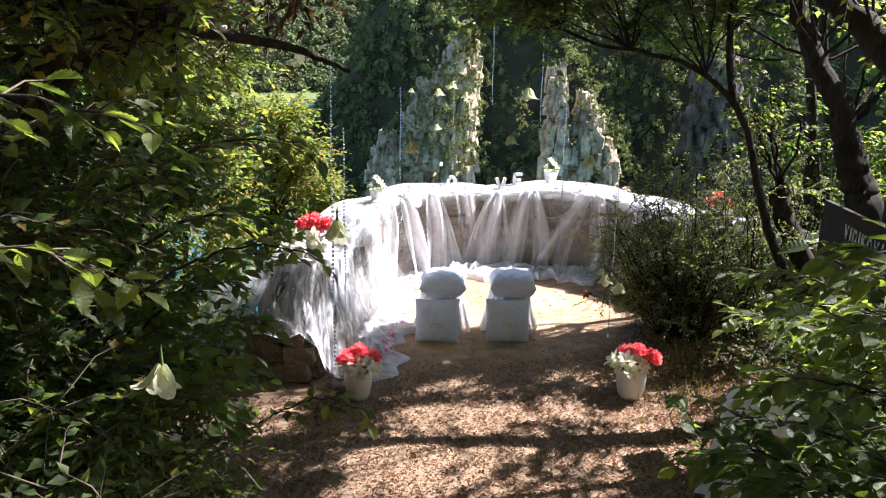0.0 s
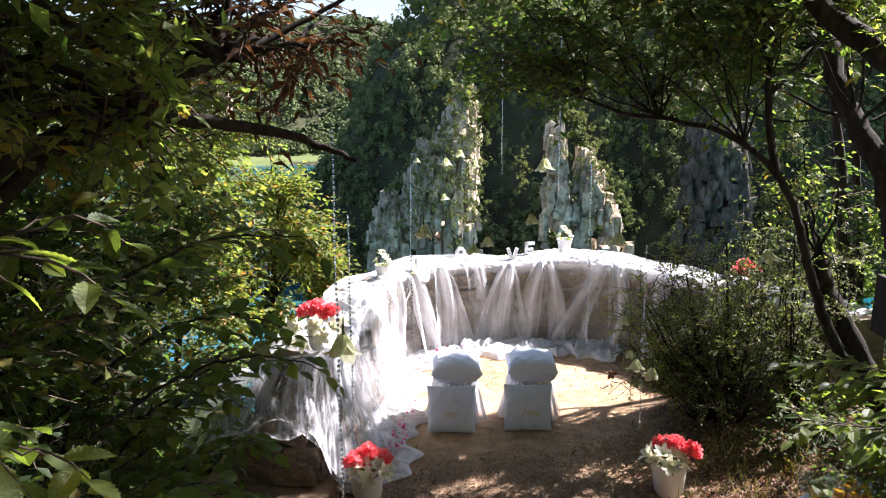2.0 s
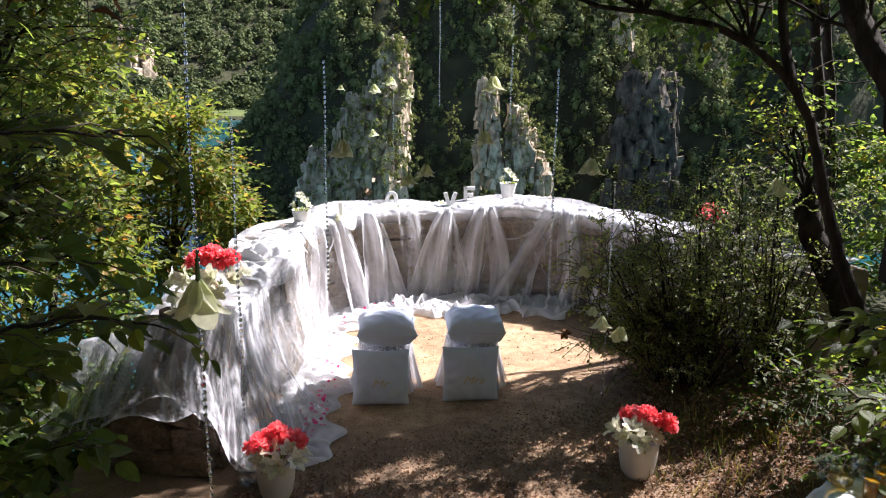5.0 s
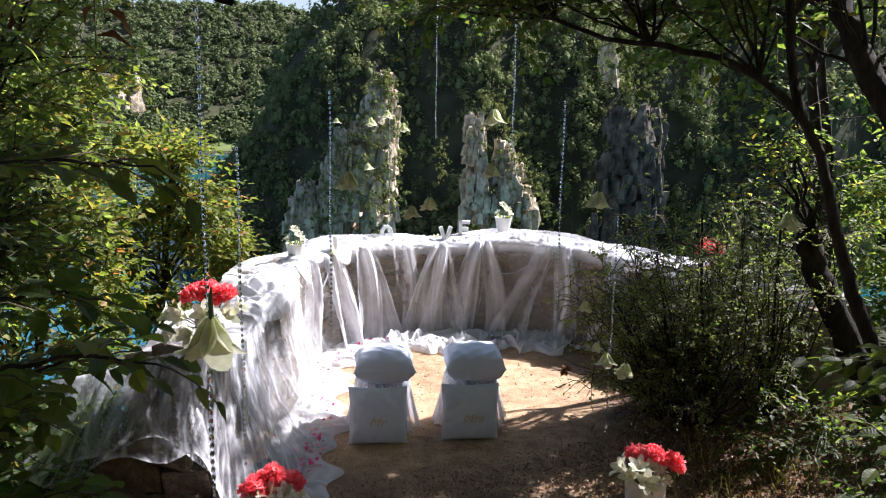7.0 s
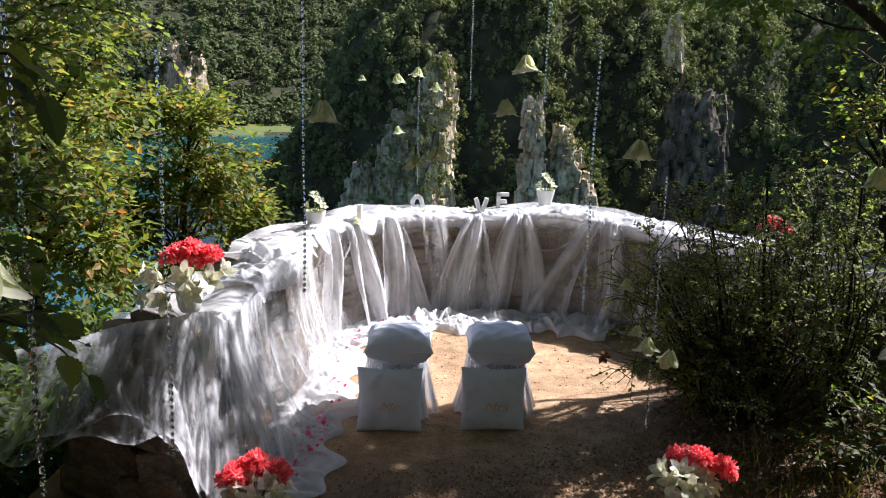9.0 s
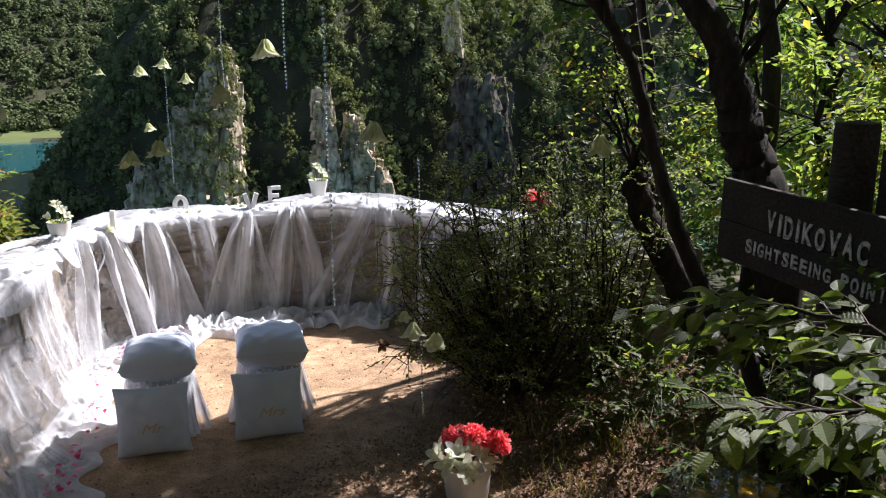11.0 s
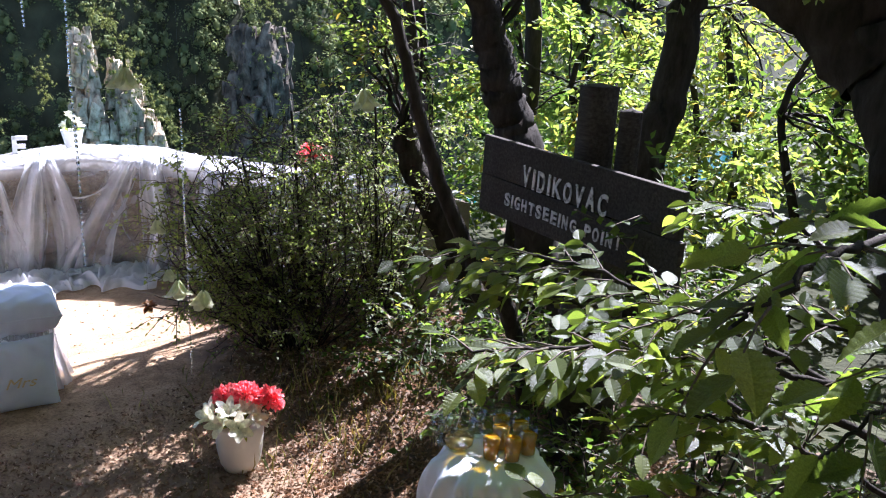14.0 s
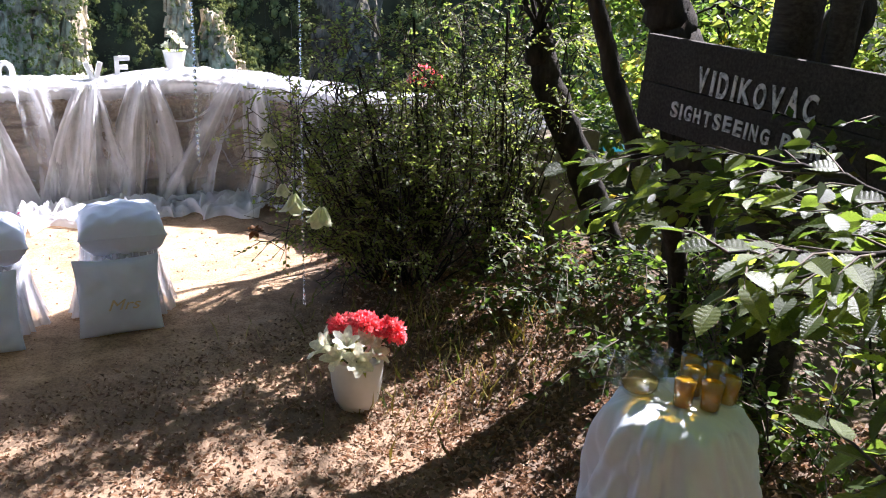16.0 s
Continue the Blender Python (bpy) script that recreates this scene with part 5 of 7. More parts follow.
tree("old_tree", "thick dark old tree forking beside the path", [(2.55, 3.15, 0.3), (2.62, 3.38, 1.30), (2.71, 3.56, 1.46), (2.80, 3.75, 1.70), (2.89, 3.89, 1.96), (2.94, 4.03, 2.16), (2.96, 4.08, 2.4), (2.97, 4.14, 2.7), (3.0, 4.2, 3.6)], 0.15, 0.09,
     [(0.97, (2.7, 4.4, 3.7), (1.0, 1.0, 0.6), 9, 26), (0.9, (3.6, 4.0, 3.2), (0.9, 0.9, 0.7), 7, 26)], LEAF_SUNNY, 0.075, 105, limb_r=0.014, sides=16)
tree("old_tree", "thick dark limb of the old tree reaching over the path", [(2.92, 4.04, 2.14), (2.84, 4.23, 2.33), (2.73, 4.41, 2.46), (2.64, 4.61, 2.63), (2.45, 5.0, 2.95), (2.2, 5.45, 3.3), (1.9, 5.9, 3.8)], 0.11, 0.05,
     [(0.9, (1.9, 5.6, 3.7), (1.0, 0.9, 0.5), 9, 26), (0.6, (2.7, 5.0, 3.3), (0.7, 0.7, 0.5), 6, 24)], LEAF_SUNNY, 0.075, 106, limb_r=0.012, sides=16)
# tall trees added up-sun as blockers, to shade the near part of the terrace
for i, (x, y, h) in enumerate(((4.9, 8.9, 5.4),)):
    tree("shade_tree", "tall leafy tree added to shade the terrace", [(x, y, -0.4), (x + 0.1, y, h * 0.4), (x - 0.15, y + 0.1, h * 0.7), (x, y, h)], 0.10, 0.03,
         [(0.6, (x - 0.5, y - 0.2, h * 0.62), (1.1, 1.0, 0.6), 8, 20), (0.8, (x, y, h * 0.85), (1.2, 1.1, 0.7), 9, 20)], LEAF_GREEN, 0.08, 110 + i, sides=7)
tree("shade_tree", "tall leafy tree added beside the terrace wall for shade", [(3.9, 8.9, -0.3), (3.8, 8.9, 1.8), (3.6, 8.9, 3.2), (3.7, 9.0, 5.2)], 0.07, 0.025,
     [(0.6, (3.1, 8.6, 3.7), (0.8, 0.7, 0.5), 9, 20), (0.7, (2.6, 8.1, 3.5), (0.7, 0.6, 0.4), 7, 20), (0.9, (4.1, 9.7, 5.0), (1.0, 0.8, 0.6), 9, 20), (0.8, (3.5, 9.1, 4.4), (0.8, 0.7, 0.6), 7, 20)], LEAF_GREEN, 0.08, 115, sides=7)
tree("shade_tree", "leafy tree added leaning over the terrace wall for shade", [(4.4, 9.6, -0.5), (4.2, 9.5, 1.8), (3.9, 9.4, 3.2), (3.6, 9.3, 4.6)], 0.07, 0.025,
     [(0.7, (3.4, 8.75, 4.0), (1.1, 1.1, 0.35), 26, 34), (0.8, (2.9, 8.3, 3.6), (0.9, 0.9, 0.35), 16, 34), (0.9, (4.0, 9.3, 4.6), (1.1, 1.1, 0.4), 24, 34), (0.6, (2.2, 7.7, 3.0), (0.6, 0.6, 0.25), 8, 24), (0.95, (2.3, 8.85, 4.9), (0.8, 0.8, 0.35), 9, 26), (0.95, (1.6, 8.2, 4.2), (0.6, 0.6, 0.3), 4, 22), (0.95, (1.15, 7.95, 3.8), (0.7, 0.5, 0.3), 6, 22), (0.95, (0.7, 8.1, 3.9), (0.5, 0.5, 0.3), 3, 20)], LEAF_GREEN, 0.1, 117, sides=7)
# unseen trees added behind the start of the path; their crowns close its sky
for i, (x, y, cr) in enumerate(((-2.3, -1.6, ((-0.8, 2.6, 4.7), (-1.2, 4.6, 4.9), (-1.6, 0.6, 4.6), (0.0, 4.2, 4.8), (-0.4, 5.6, 5.0))), (2.9, -1.4, ((1.4, 1.8, 4.7), (1.6, 3.6, 4.8), (0.6, 2.6, 5.2), (2.4, 0.4, 4.6), (1.0, 5.0, 5.0))))):
    tree("shade_tree", "unseen dark tree added to close the sky over the path", [(x, y, 1.2), (x * 0.95, y, 2.8), (x * 0.85, y + 0.4, 4.2), (x * 0.6, y + 1.2, 5.0)], 0.14, 0.06,
         [(0.85, q_, (1.3, 1.2, 0.45), 10, 26) for q_ in cr], LEAF_GREEN, 0.095, 270 + i, per=8, sides=8, limb_r=0.03, fine=False)
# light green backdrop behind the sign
# sunlit-toned and darker leaves alternate, painting lit and dim parts
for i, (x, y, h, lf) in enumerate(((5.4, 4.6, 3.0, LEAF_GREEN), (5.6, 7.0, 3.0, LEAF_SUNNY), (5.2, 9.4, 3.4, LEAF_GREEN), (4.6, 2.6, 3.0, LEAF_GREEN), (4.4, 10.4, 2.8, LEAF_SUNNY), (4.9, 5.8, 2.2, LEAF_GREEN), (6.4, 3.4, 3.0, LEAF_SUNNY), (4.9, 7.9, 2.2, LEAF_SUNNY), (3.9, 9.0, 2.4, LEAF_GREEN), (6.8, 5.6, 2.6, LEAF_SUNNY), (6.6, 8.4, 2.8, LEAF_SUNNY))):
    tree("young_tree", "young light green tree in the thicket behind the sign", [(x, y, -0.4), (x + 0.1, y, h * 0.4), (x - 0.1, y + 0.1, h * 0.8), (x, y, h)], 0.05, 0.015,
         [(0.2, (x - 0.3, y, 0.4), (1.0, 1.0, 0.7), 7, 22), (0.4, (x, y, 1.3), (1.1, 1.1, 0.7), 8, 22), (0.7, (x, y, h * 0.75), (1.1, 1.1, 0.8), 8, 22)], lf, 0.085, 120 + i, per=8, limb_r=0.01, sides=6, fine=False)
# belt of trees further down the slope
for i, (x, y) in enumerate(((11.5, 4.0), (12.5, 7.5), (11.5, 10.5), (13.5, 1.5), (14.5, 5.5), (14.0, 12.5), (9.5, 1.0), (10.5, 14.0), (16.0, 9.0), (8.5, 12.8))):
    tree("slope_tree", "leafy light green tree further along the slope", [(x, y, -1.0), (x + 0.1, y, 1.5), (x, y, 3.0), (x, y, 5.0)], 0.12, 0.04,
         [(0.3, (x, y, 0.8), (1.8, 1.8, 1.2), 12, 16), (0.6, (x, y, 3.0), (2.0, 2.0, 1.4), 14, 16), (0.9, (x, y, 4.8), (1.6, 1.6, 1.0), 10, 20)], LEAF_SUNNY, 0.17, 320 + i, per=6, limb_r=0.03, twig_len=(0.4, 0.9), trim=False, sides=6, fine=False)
# fine-leaved bush beside the wall
rb = np.random.default_rng(55)
for i, (x, y, cx_, cy_, cz_, r_) in enumerate(((2.3, 8.1, 1.75, 7.9, 1.0, (0.42, 0.5, 0.4)), (2.2, 7.7, 1.62, 7.5, 1.12, (0.34, 0.45, 0.36)), (2.3, 7.6, 1.95, 7.5, 1.38, (0.5, 0.5, 0.36)), (2.5, 7.7, 2.3, 7.6, 1.65, (0.5, 0.5, 0.4)), (2.3, 7.75, 1.8, 7.6, 0.75, (0.5, 0.55, 0.4)), (2.4, 7.6, 2.25, 7.3, 1.0, (0.6, 0.6, 0.5)), (2.7, 8.1, 2.55, 8.0, 1.3, (0.65, 0.55, 0.55)), (2.9, 7.5, 2.8, 7.4, 1.7, (0.6, 0.6, 0.7)), (3.3, 8.3, 3.2, 8.2, 1.8, (0.7, 0.6, 0.8)), (3.1, 7.7, 3.0, 7.65, 0.7, (0.5, 0.4, 0.5)))):
    tree("fine_leaved_bush", "dark bush of thin tangled stems and tiny leaves", [(x, y, -0.1), (x - 0.03, y, 0.3), ((x + cx_) / 2, (y + cy_) / 2, 0.6), (cx_, cy_, cz_)], 0.022, 0.008,
         [(0.05, (cx_, cy_, cz_), r_, 15, 14), (0.3, (cx_ - 0.1, cy_, cz_ - 0.35), (r_[0], r_[1], 0.4), 10, 7)], LEAF_DARK, 0.034, 140 + i, per=10, group="bushes", limb_r=0.007, twig_len=(0.12, 0.3), trim=False, sides=6, bush=True)
# low dark growth under the sign
for i, (x, y, z, rx_, rz_) in enumerate(((3.0, 6.9, 0.35, 0.6, 0.3), (3.1, 6.0, 0.4, 0.6, 0.4), (2.9, 5.3, 0.5, 0.5, 0.4), (3.4, 5.0, 0.9, 0.6, 0.6), (3.6, 4.2, 0.9, 0.7, 0.7))):
    tree("undergrowth_shrub", "low dark green undergrowth shrub", [(x + 0.1, y, -0.2), (x, y, z)], 0.015, 0.006, [(0.1, (x, y, z), (rx_, 0.6, rz_), 9, 16)], LEAF_GREEN, 0.06, 160 + i, group="bushes", limb_r=0.007, trim=False, sides=5, bush=True)
# low dark growth at the edge of the path
for i, (x, y, z, rx_, rz_) in enumerate(((-1.1, 3.0, 1.0, 0.45, 0.4), (-1.2, 3.8, 0.75, 0.5, 0.4), (-1.55, 4.4, 0.55, 0.4, 0.35), (-0.95, 2.3, 1.2, 0.4, 0.4))):
    tree("undergrowth_shrub", "low dark green shrub at the edge of the path", [(x - 0.15, y, 0.1), (x, y, z)], 0.015, 0.006, [(0.1, (x, y, z), (rx_, 0.5, rz_), 13, 20)], LEAF_GREEN, 0.055, 190 + i, group="bushes", limb_r=0.006, sides=5)
# thicket on the side of the lake
for i, (x, y, h, lf, sz_) in enumerate(((-1.9, 3.3, 2.6, LEAF_GREEN, 0.07), (-2.1, 4.6, 2.7, LEAF_GREEN, 0.075), (-2.9, 2.6, 3.2, LEAF_GREEN, 0.075), (-3.1, 4.2, 3.0, LEAF_GREEN, 0.075), (-2.0, 5.3, 2.1, LEAF_GREEN, 0.065))):
    tree("thicket_shrub", "dense dark green shrub with a few turning leaves", [(x, y, 0.1), (x + 0.1, y, h * 0.4), (x - 0.05, y + 0.1, h * 0.75), (x + 0.05, y, h)], 0.04, 0.012,
         [(0.1, (x, y, 0.6), (0.8, 0.8, 0.7), 13, 26), (0.35, (x + 0.1, y, h * 0.5), (0.85, 0.85, 0.7), 14, 28), (0.6, (x + 0.1, y, h * 0.85), (0.9, 0.9, 0.6), 13, 26)], lf, sz_, 180 + i, per=8, group="lakeside thicket", limb_r=0.01, sides=6)
for i, (x, y, z, r_, lf) in enumerate(((-2.8, 8.3, 1.3, (0.95, 1.0, 1.2), LEAF_TURNING), (-2.35, 10.0, 0.9, (0.8, 0.9, 1.1), LEAF_TURNING), (-3.7, 9.8, 1.5, (1.1, 1.1, 1.2), LEAF_SUNNY), (-4.3, 7.2, 1.3, (1.2, 1.2, 1.2), LEAF_SUNNY), (-3.2, 6.3, 0.8, (0.8, 0.8, 1.0), LEAF_GREEN), (-5.4, 9.2, 1.6, (1.4, 1.4, 1.4), LEAF_SUNNY), (-4.6, 5.2, 1.7, (1.1, 1.1, 1.3), LEAF_SUNNY), (-1.75, 10.6, 0.2, (0.5, 0.6, 0.6), LEAF_TURNING), (-2.35, 6.4, 0.0, (0.6, 0.7, 0.6), LEAF_GREEN), (-2.3, 7.5, -0.1, (0.6, 0.8, 0.6), LEAF_GREEN), (-3.3, 7.2, -0.4, (0.9, 0.9, 0.8), LEAF_GREEN), (-2.9, 5.5, 0.0, (0.8, 0.8, 0.8), LEAF_GREEN))):
    tree("hillside_tree", "sunlit tree with yellowing leaves on the slope below the wall", [(x - 0.3, y, z - 4.5), (x - 0.2, y, z - 2), (x, y, z), (x + 0.1, y, z + r_[2] * 0.8)], 0.06, 0.015,
         [(0.4, (x, y, z - 1.0), (r_[0], r_[1], 0.9), 10, 28), (0.6, (x, y, z), r_, 16, 32), (0.85, (x + 0.1, y, z + 0.6 * r_[2]), (r_[0] * 0.8, r_[1] * 0.8, r_[2] * 0.6), 10, 30)], lf, 0.085, 200 + i, per=8, group="lakeside thicket", limb_r=0.012, sides=6, fine=False)
for i, (x, y, h) in enumerate(((-2.35, 5.6, 3.4), (-2.5, 3.9, 4.2), (-2.6, 6.9, 3.3), (-2.2, 2.2, 4.2), (-3.6, 5.4, 4.4), (-3.4, 3.2, 4.6))):
    tree("thicket_tree", "slim dark tree in the lakeside thicket", [(x - 0.2, y, -0.3), (x, y, h * 0.35), (x + 0.1, y + 0.1, h * 0.7), (x, y, h)], 0.045, 0.015,
         [(0.4, (x + 0.2, y, h * 0.55), (0.8, 0.9, 0.7), 11, 26), (0.7, (x + 0.2, y, h * 0.85), (1.0, 1.0, 0.8), 13, 28)], LEAF_GREEN if i % 2 else LEAF_SUNNY, 0.075, 250 + i, per=8, group="lakeside thicket", limb_r=0.012, sides=6)
# dark branch with withered leaves reaching over the path
tree("withered_branch_tree", "dark leaning tree with withered brown leaves over the path", [(-2.2, 2.6, 0.6), (-1.8, 2.9, 1.9), (-1.35, 3.15, 2.62), (-0.95, 3.35, 2.80), (-0.6, 3.5, 2.78), (-0.35, 3.5, 2.72), (-0.18, 3.45, 2.66)], 0.05, 0.008, [(0.55, (-1.15, 3.45, 2.9), (0.6, 0.6, 0.4), 13, 14), (0.4, (-1.6, 3.2, 2.9), (0.5, 0.6, 0.5), 10, 14)], LEAF_SUNNY, 0.075, 230, trim=False)
tree("withered_branch_tree", "upper dark bough with curled brown leaves", [(-1.7, 3.0, 2.1), (-1.2, 3.4, 2.75), (-0.85, 3.7, 2.98), (-0.6, 3.95, 3.12), (-0.3, 4.1, 3.3)], 0.035, 0.008, [(0.6, (-0.7, 4.0, 3.15), (0.6, 0.45, 0.3), 13, 11)], LEAF_DRY, 0.085, 231, trim=False, per=6, outline=NARROW_T * np.array([0.75, 1, 2.5]))

# ---- furnishings ----
def grid_faces(n, m, wrap=False):
    i, j = np.meshgrid(np.arange(n if wrap else n - 1), np.arange(m - 1), indexing="ij")
    i2 = (i + 1) % n
    return np.stack([i * m + j, i2 * m + j, i2 * m + j + 1, i * m + j + 1], -1).reshape(-1, 4)


def puff(w, h, t, seed, power=2.4, n=30, corner=0.10, wrinkle=0.006, full=0.5):
    """A stuffed square cushion in the x-z plane: both faces, pinched seam, pulled corners, soft wrinkles."""
    rng = np.random.default_rng(seed)
    u = np.linspace(-1, 1, n)
    U, V = np.meshgrid(u, u, indexing="ij")
    bow = 1 - corner * (1 - V ** 2) * np.abs(U) ** 3
    bow2 = 1 - corner * (1 - U ** 2) * np.abs(V) ** 3
    X, Z = U * w / 2 * bow, V * h / 2 * bow2
    fat = ((1 - np.abs(U) ** power) * (1 - np.abs(V) ** power)) ** full * t / 2
    ph = rng.uniform(0, 6, 6)
    wr = wrinkle * (np.sin(9 * U + 4 * np.sin(3 * V + ph[0]) + ph[1]) * np.sin(7 * V + ph[2]) + 0.6 * np.sin(19 * U * V + ph[3]))
    edge = np.minimum(1, 3 * fat / t)
    front = np.stack([X, -(fat + wr * edge), Z], -1).reshape(-1, 3)
    back = np.stack([X, fat + wr * edge * 0.7, Z], -1).reshape(-1, 3)
    f = grid_faces(n, n)
    return np.vstack([front, back]), np.vstack([f, f[:, ::-1] + n * n])


def lathe(profile, sides=28, wobble=0.0, seed=0):
    r = np.asarray(profile, float)
    a = np.linspace(0, 2 * np.pi, sides, endpoint=False)
    k = len(r)
    rad = r[None, :, 0] * (1 + wobble * np.sin(3 * a + seed)[:, None])
    v = np.stack([rad * np.cos(a)[:, None], rad * np.sin(a)[:, None], np.broadcast_to(r[None, :, 1], (sides, k))], -1)
    return v.reshape(-1, 3), grid_faces(sides, k, True)


def box_bm(sx, sy, sz, bevel=0.004, seg=2):
    bm = bmesh.new()
    bmesh.ops.create_cube(bm, size=1.0, matrix=Matrix.Diagonal((sx, sy, sz, 1)))
    if bevel:
        bmesh.ops.bevel(bm, geom=bm.edges[:], offset=bevel, segments=seg, affect="EDGES", profile=0.6)
    return bm


def lettering(name, text, width, height, material, parent, m, depth=0.003, shear=0.0, label="", bold=0.0):
    """A word in the built-in font, scaled to a width and height; its origin is the left end of the baseline."""
    cu = bpy.data.curves.new(name, "FONT")
    cu.body, cu.extrude, cu.shear, cu.offset = text, 0.05, shear, bold
    tmp = bpy.data.objects.new("tmp", cu)
    me = bpy.data.meshes.new_from_object(tmp)
    bpy.data.objects.remove(tmp)
    co = np.zeros(len(me.vertices) * 3, dtype=np.float32)
    me.vertices.foreach_get("co", co)
    co = co.reshape(-1, 3)
    co[:, 0] = (co[:, 0] - co[:, 0].min()) / np.ptp(co[:, 0]) * width
    co[:, 1] = co[:, 1] / max(co[:, 1].max(), 1e-6) * height
    co[:, 2] *= depth / 0.05
    me.vertices.foreach_set("co", co.ravel())
    me.update()
    me.materials.clear()
    me.materials.append(material)
    return share(name, me, parent, m, label)


def stool(at, rz, seed):
    t = thing("wrapped_stool", "low round stool wrapped in white cloth and tulle", "stool", "bridal seats", at, rz=rz)
    v, f = lathe([(0.02, 0.41), (0.17, 0.41), (0.195, 0.40), (0.2, 0.37), (0.19, 0.2), (0.2, 0.0)], 32)
    mesh_np("seat_cover", v, f, WHITE_CLOTH, t)
    rng = np.random.default_rng(seed)
    n, m = 120, 18
    a = np.linspace(0, 2 * np.pi, n, endpoint=False)
    V, W = np.zeros((n, m, 3)), np.zeros((n, m))
    ph = rng.uniform(0, 6, 4)
    for j in range(m):
        q = j / (m - 1)
        r = 0.2 + 0.05 * q ** 1.6 * np.abs(np.cos(a)) ** 1.5 + 0.02 * q + (0.004 + 0.014 * q) * np.sin(17 * a + 2 * np.sin(3 * a + ph[1])) + 0.012 * q * np.sin(31 * a + ph[2])
        V[:, j] = np.stack([r * np.cos(a), r * np.sin(a), np.full(n, 0.40 * (1 - q) + 0.012) + 0.015 * q * np.abs(np.sin(9 * a + ph[3]))], 1)
        W[:, j] = 0.35 + 0.25 * q + 0.2 * np.abs(np.sin(17 * a))
    mesh_np("tulle_skirt", V.reshape(-1, 3), grid_faces(n, m, True), TULLE, t, "thin white tulle skirt", attr=W.ravel())
    return t


def cushion(name, label, w, h, t, m, seed, power=2.4, corner=0.1, word=None, wrinkle=0.006, full=0.5):
    c = tagged(new(name), label, "cushion", "white cushions")
    c.matrix_basis = m
    v, f = puff(w, h, t, seed, power, corner=corner, wrinkle=wrinkle, full=full)
    mesh_np("cushion_cover", v, f, LINEN, c)
    if word:
        lettering("embroidered_word", word, 0.13 if len(word) == 2 else 0.16, 0.055, GOLD, c, pose(-0.06, -t / 2 - 0.006, -0.055, 90, 0, 0), 0.002, 0.35, "gold embroidered script")
    tb = Tubes()
    e = np.linspace(-1, 1, 22)
    ring = np.vstack([np.c_[e, -np.ones(22)], np.c_[np.ones(22), e], np.c_[-e, np.ones(22)], np.c_[-np.ones(22), -e]])
    bx = ring[:, 0] * w / 2 * (1 - corner * (1 - ring[:, 1] ** 2) * np.abs(ring[:, 0]) ** 3)
    bz = ring[:, 1] * h / 2 * (1 - corner * (1 - ring[:, 0] ** 2) * np.abs(ring[:, 1]) ** 3)
    tb.add(np.stack([bx, np.zeros(88), bz], 1), 0.0035, 5)
    tb.make("seam", LINEN, c)
    return c


SEATS = ((-0.065, 7.25, 2.0, "Mr", 1), (0.605, 7.325, 3.0, "Mrs", 2))
for x, y, rz, word, k in SEATS:
    stool((x + 0.02, y + 0.335, 0.0), rz, 40 + k)
    cushion("leaning_cushion", f"white satin cushion with gold {word} leaning on a stool", 0.42, 0.425, 0.13, pose(x, y + 0.035, 0.205, -7, 0, rz), 50 + k, 2.6, 0.07, word)
cushion("seat_cushion", "plump lens-shaped white cushion lying on a stool", 0.45, 0.43, 0.27, pose(-0.03, 7.53, 0.515, 90, 0, 4), 61, 2.2, 0.08, wrinkle=0.010, full=0.42)
cushion("seat_cushion", "plump boxy white cushion lying on a stool", 0.44, 0.42, 0.25, pose(0.64, 7.62, 0.51, 90, 0, 3), 62, 3.0, 0.04, wrinkle=0.010, full=0.36)


# flowers
def petal_set(rng, n, length, width, open_, curl, axis_z=1.0, rows=5, start=0.004):
    """Petals round an axis: open_ is the angle from the axis, curl bends the tips outward."""
    V, F = [], []
    for i in range(n):
        a = 2 * np.pi * i / n + rng.normal(0, 0.12)
        o, c, ln, wd = open_ + rng.normal(0, 0.08), curl * rng.uniform(0.7, 1.3), length * rng.uniform(0.88, 1.1), width * rng.uniform(0.9, 1.1)
        r, z, th = start, 0.0, o * 0.55
        base = len(V) * 0
        ring = []
        for k in range(rows):
            q = k / (rows - 1)
            half = wd / 2 * np.sin(np.pi * min(0.08 + q * 0.86, 0.97)) ** 0.75
            for sx in (-1, 0, 1):
                rr = r - (0.12 * half if sx == 0 else 0)
                px_, py_ = rr, sx * half
                ring.append((px_ * np.cos(a) - py_ * np.sin(a), px_ * np.sin(a) + py_ * np.cos(a), axis_z * (z + (0.10 * half if sx else 0) + rng.normal(0, 0.0015))))
            th = o * 0.55 + (o * 0.45 + c) * q ** 1.5
            r += ln / (rows - 1) * np.sin(th)
            z += ln / (rows - 1) * np.cos(th)
        b = sum(len(x) for x in V)
        V.append(np.array(ring))
        for k in range(rows - 1):
            for sx in (0, 1):
                q0 = b + k * 3 + sx
                F.append((q0, q0 + 1, q0 + 4, q0 + 3))
    return np.vstack(V), np.array(F)


def plain_mesh(name, v, f, material, smooth=True):
    ob = mesh_np(name, v, f, material, smooth=smooth)
    me = ob.data
    bpy.data.objects.remove(ob)
    return me


frng = np.random.default_rng(77)
BELLS = [plain_mesh("bell", *petal_set(frng, 6, 0.108, 0.066, 0.66, 0.95, -1.0, 7), PETAL_CREAM) for _ in range(3)]
LILIES = [plain_mesh("lily", *petal_set(frng, 6, 0.088, 0.042, 0.75, 0.9, 1.0), PETAL_WHITE) for _ in range(3)]


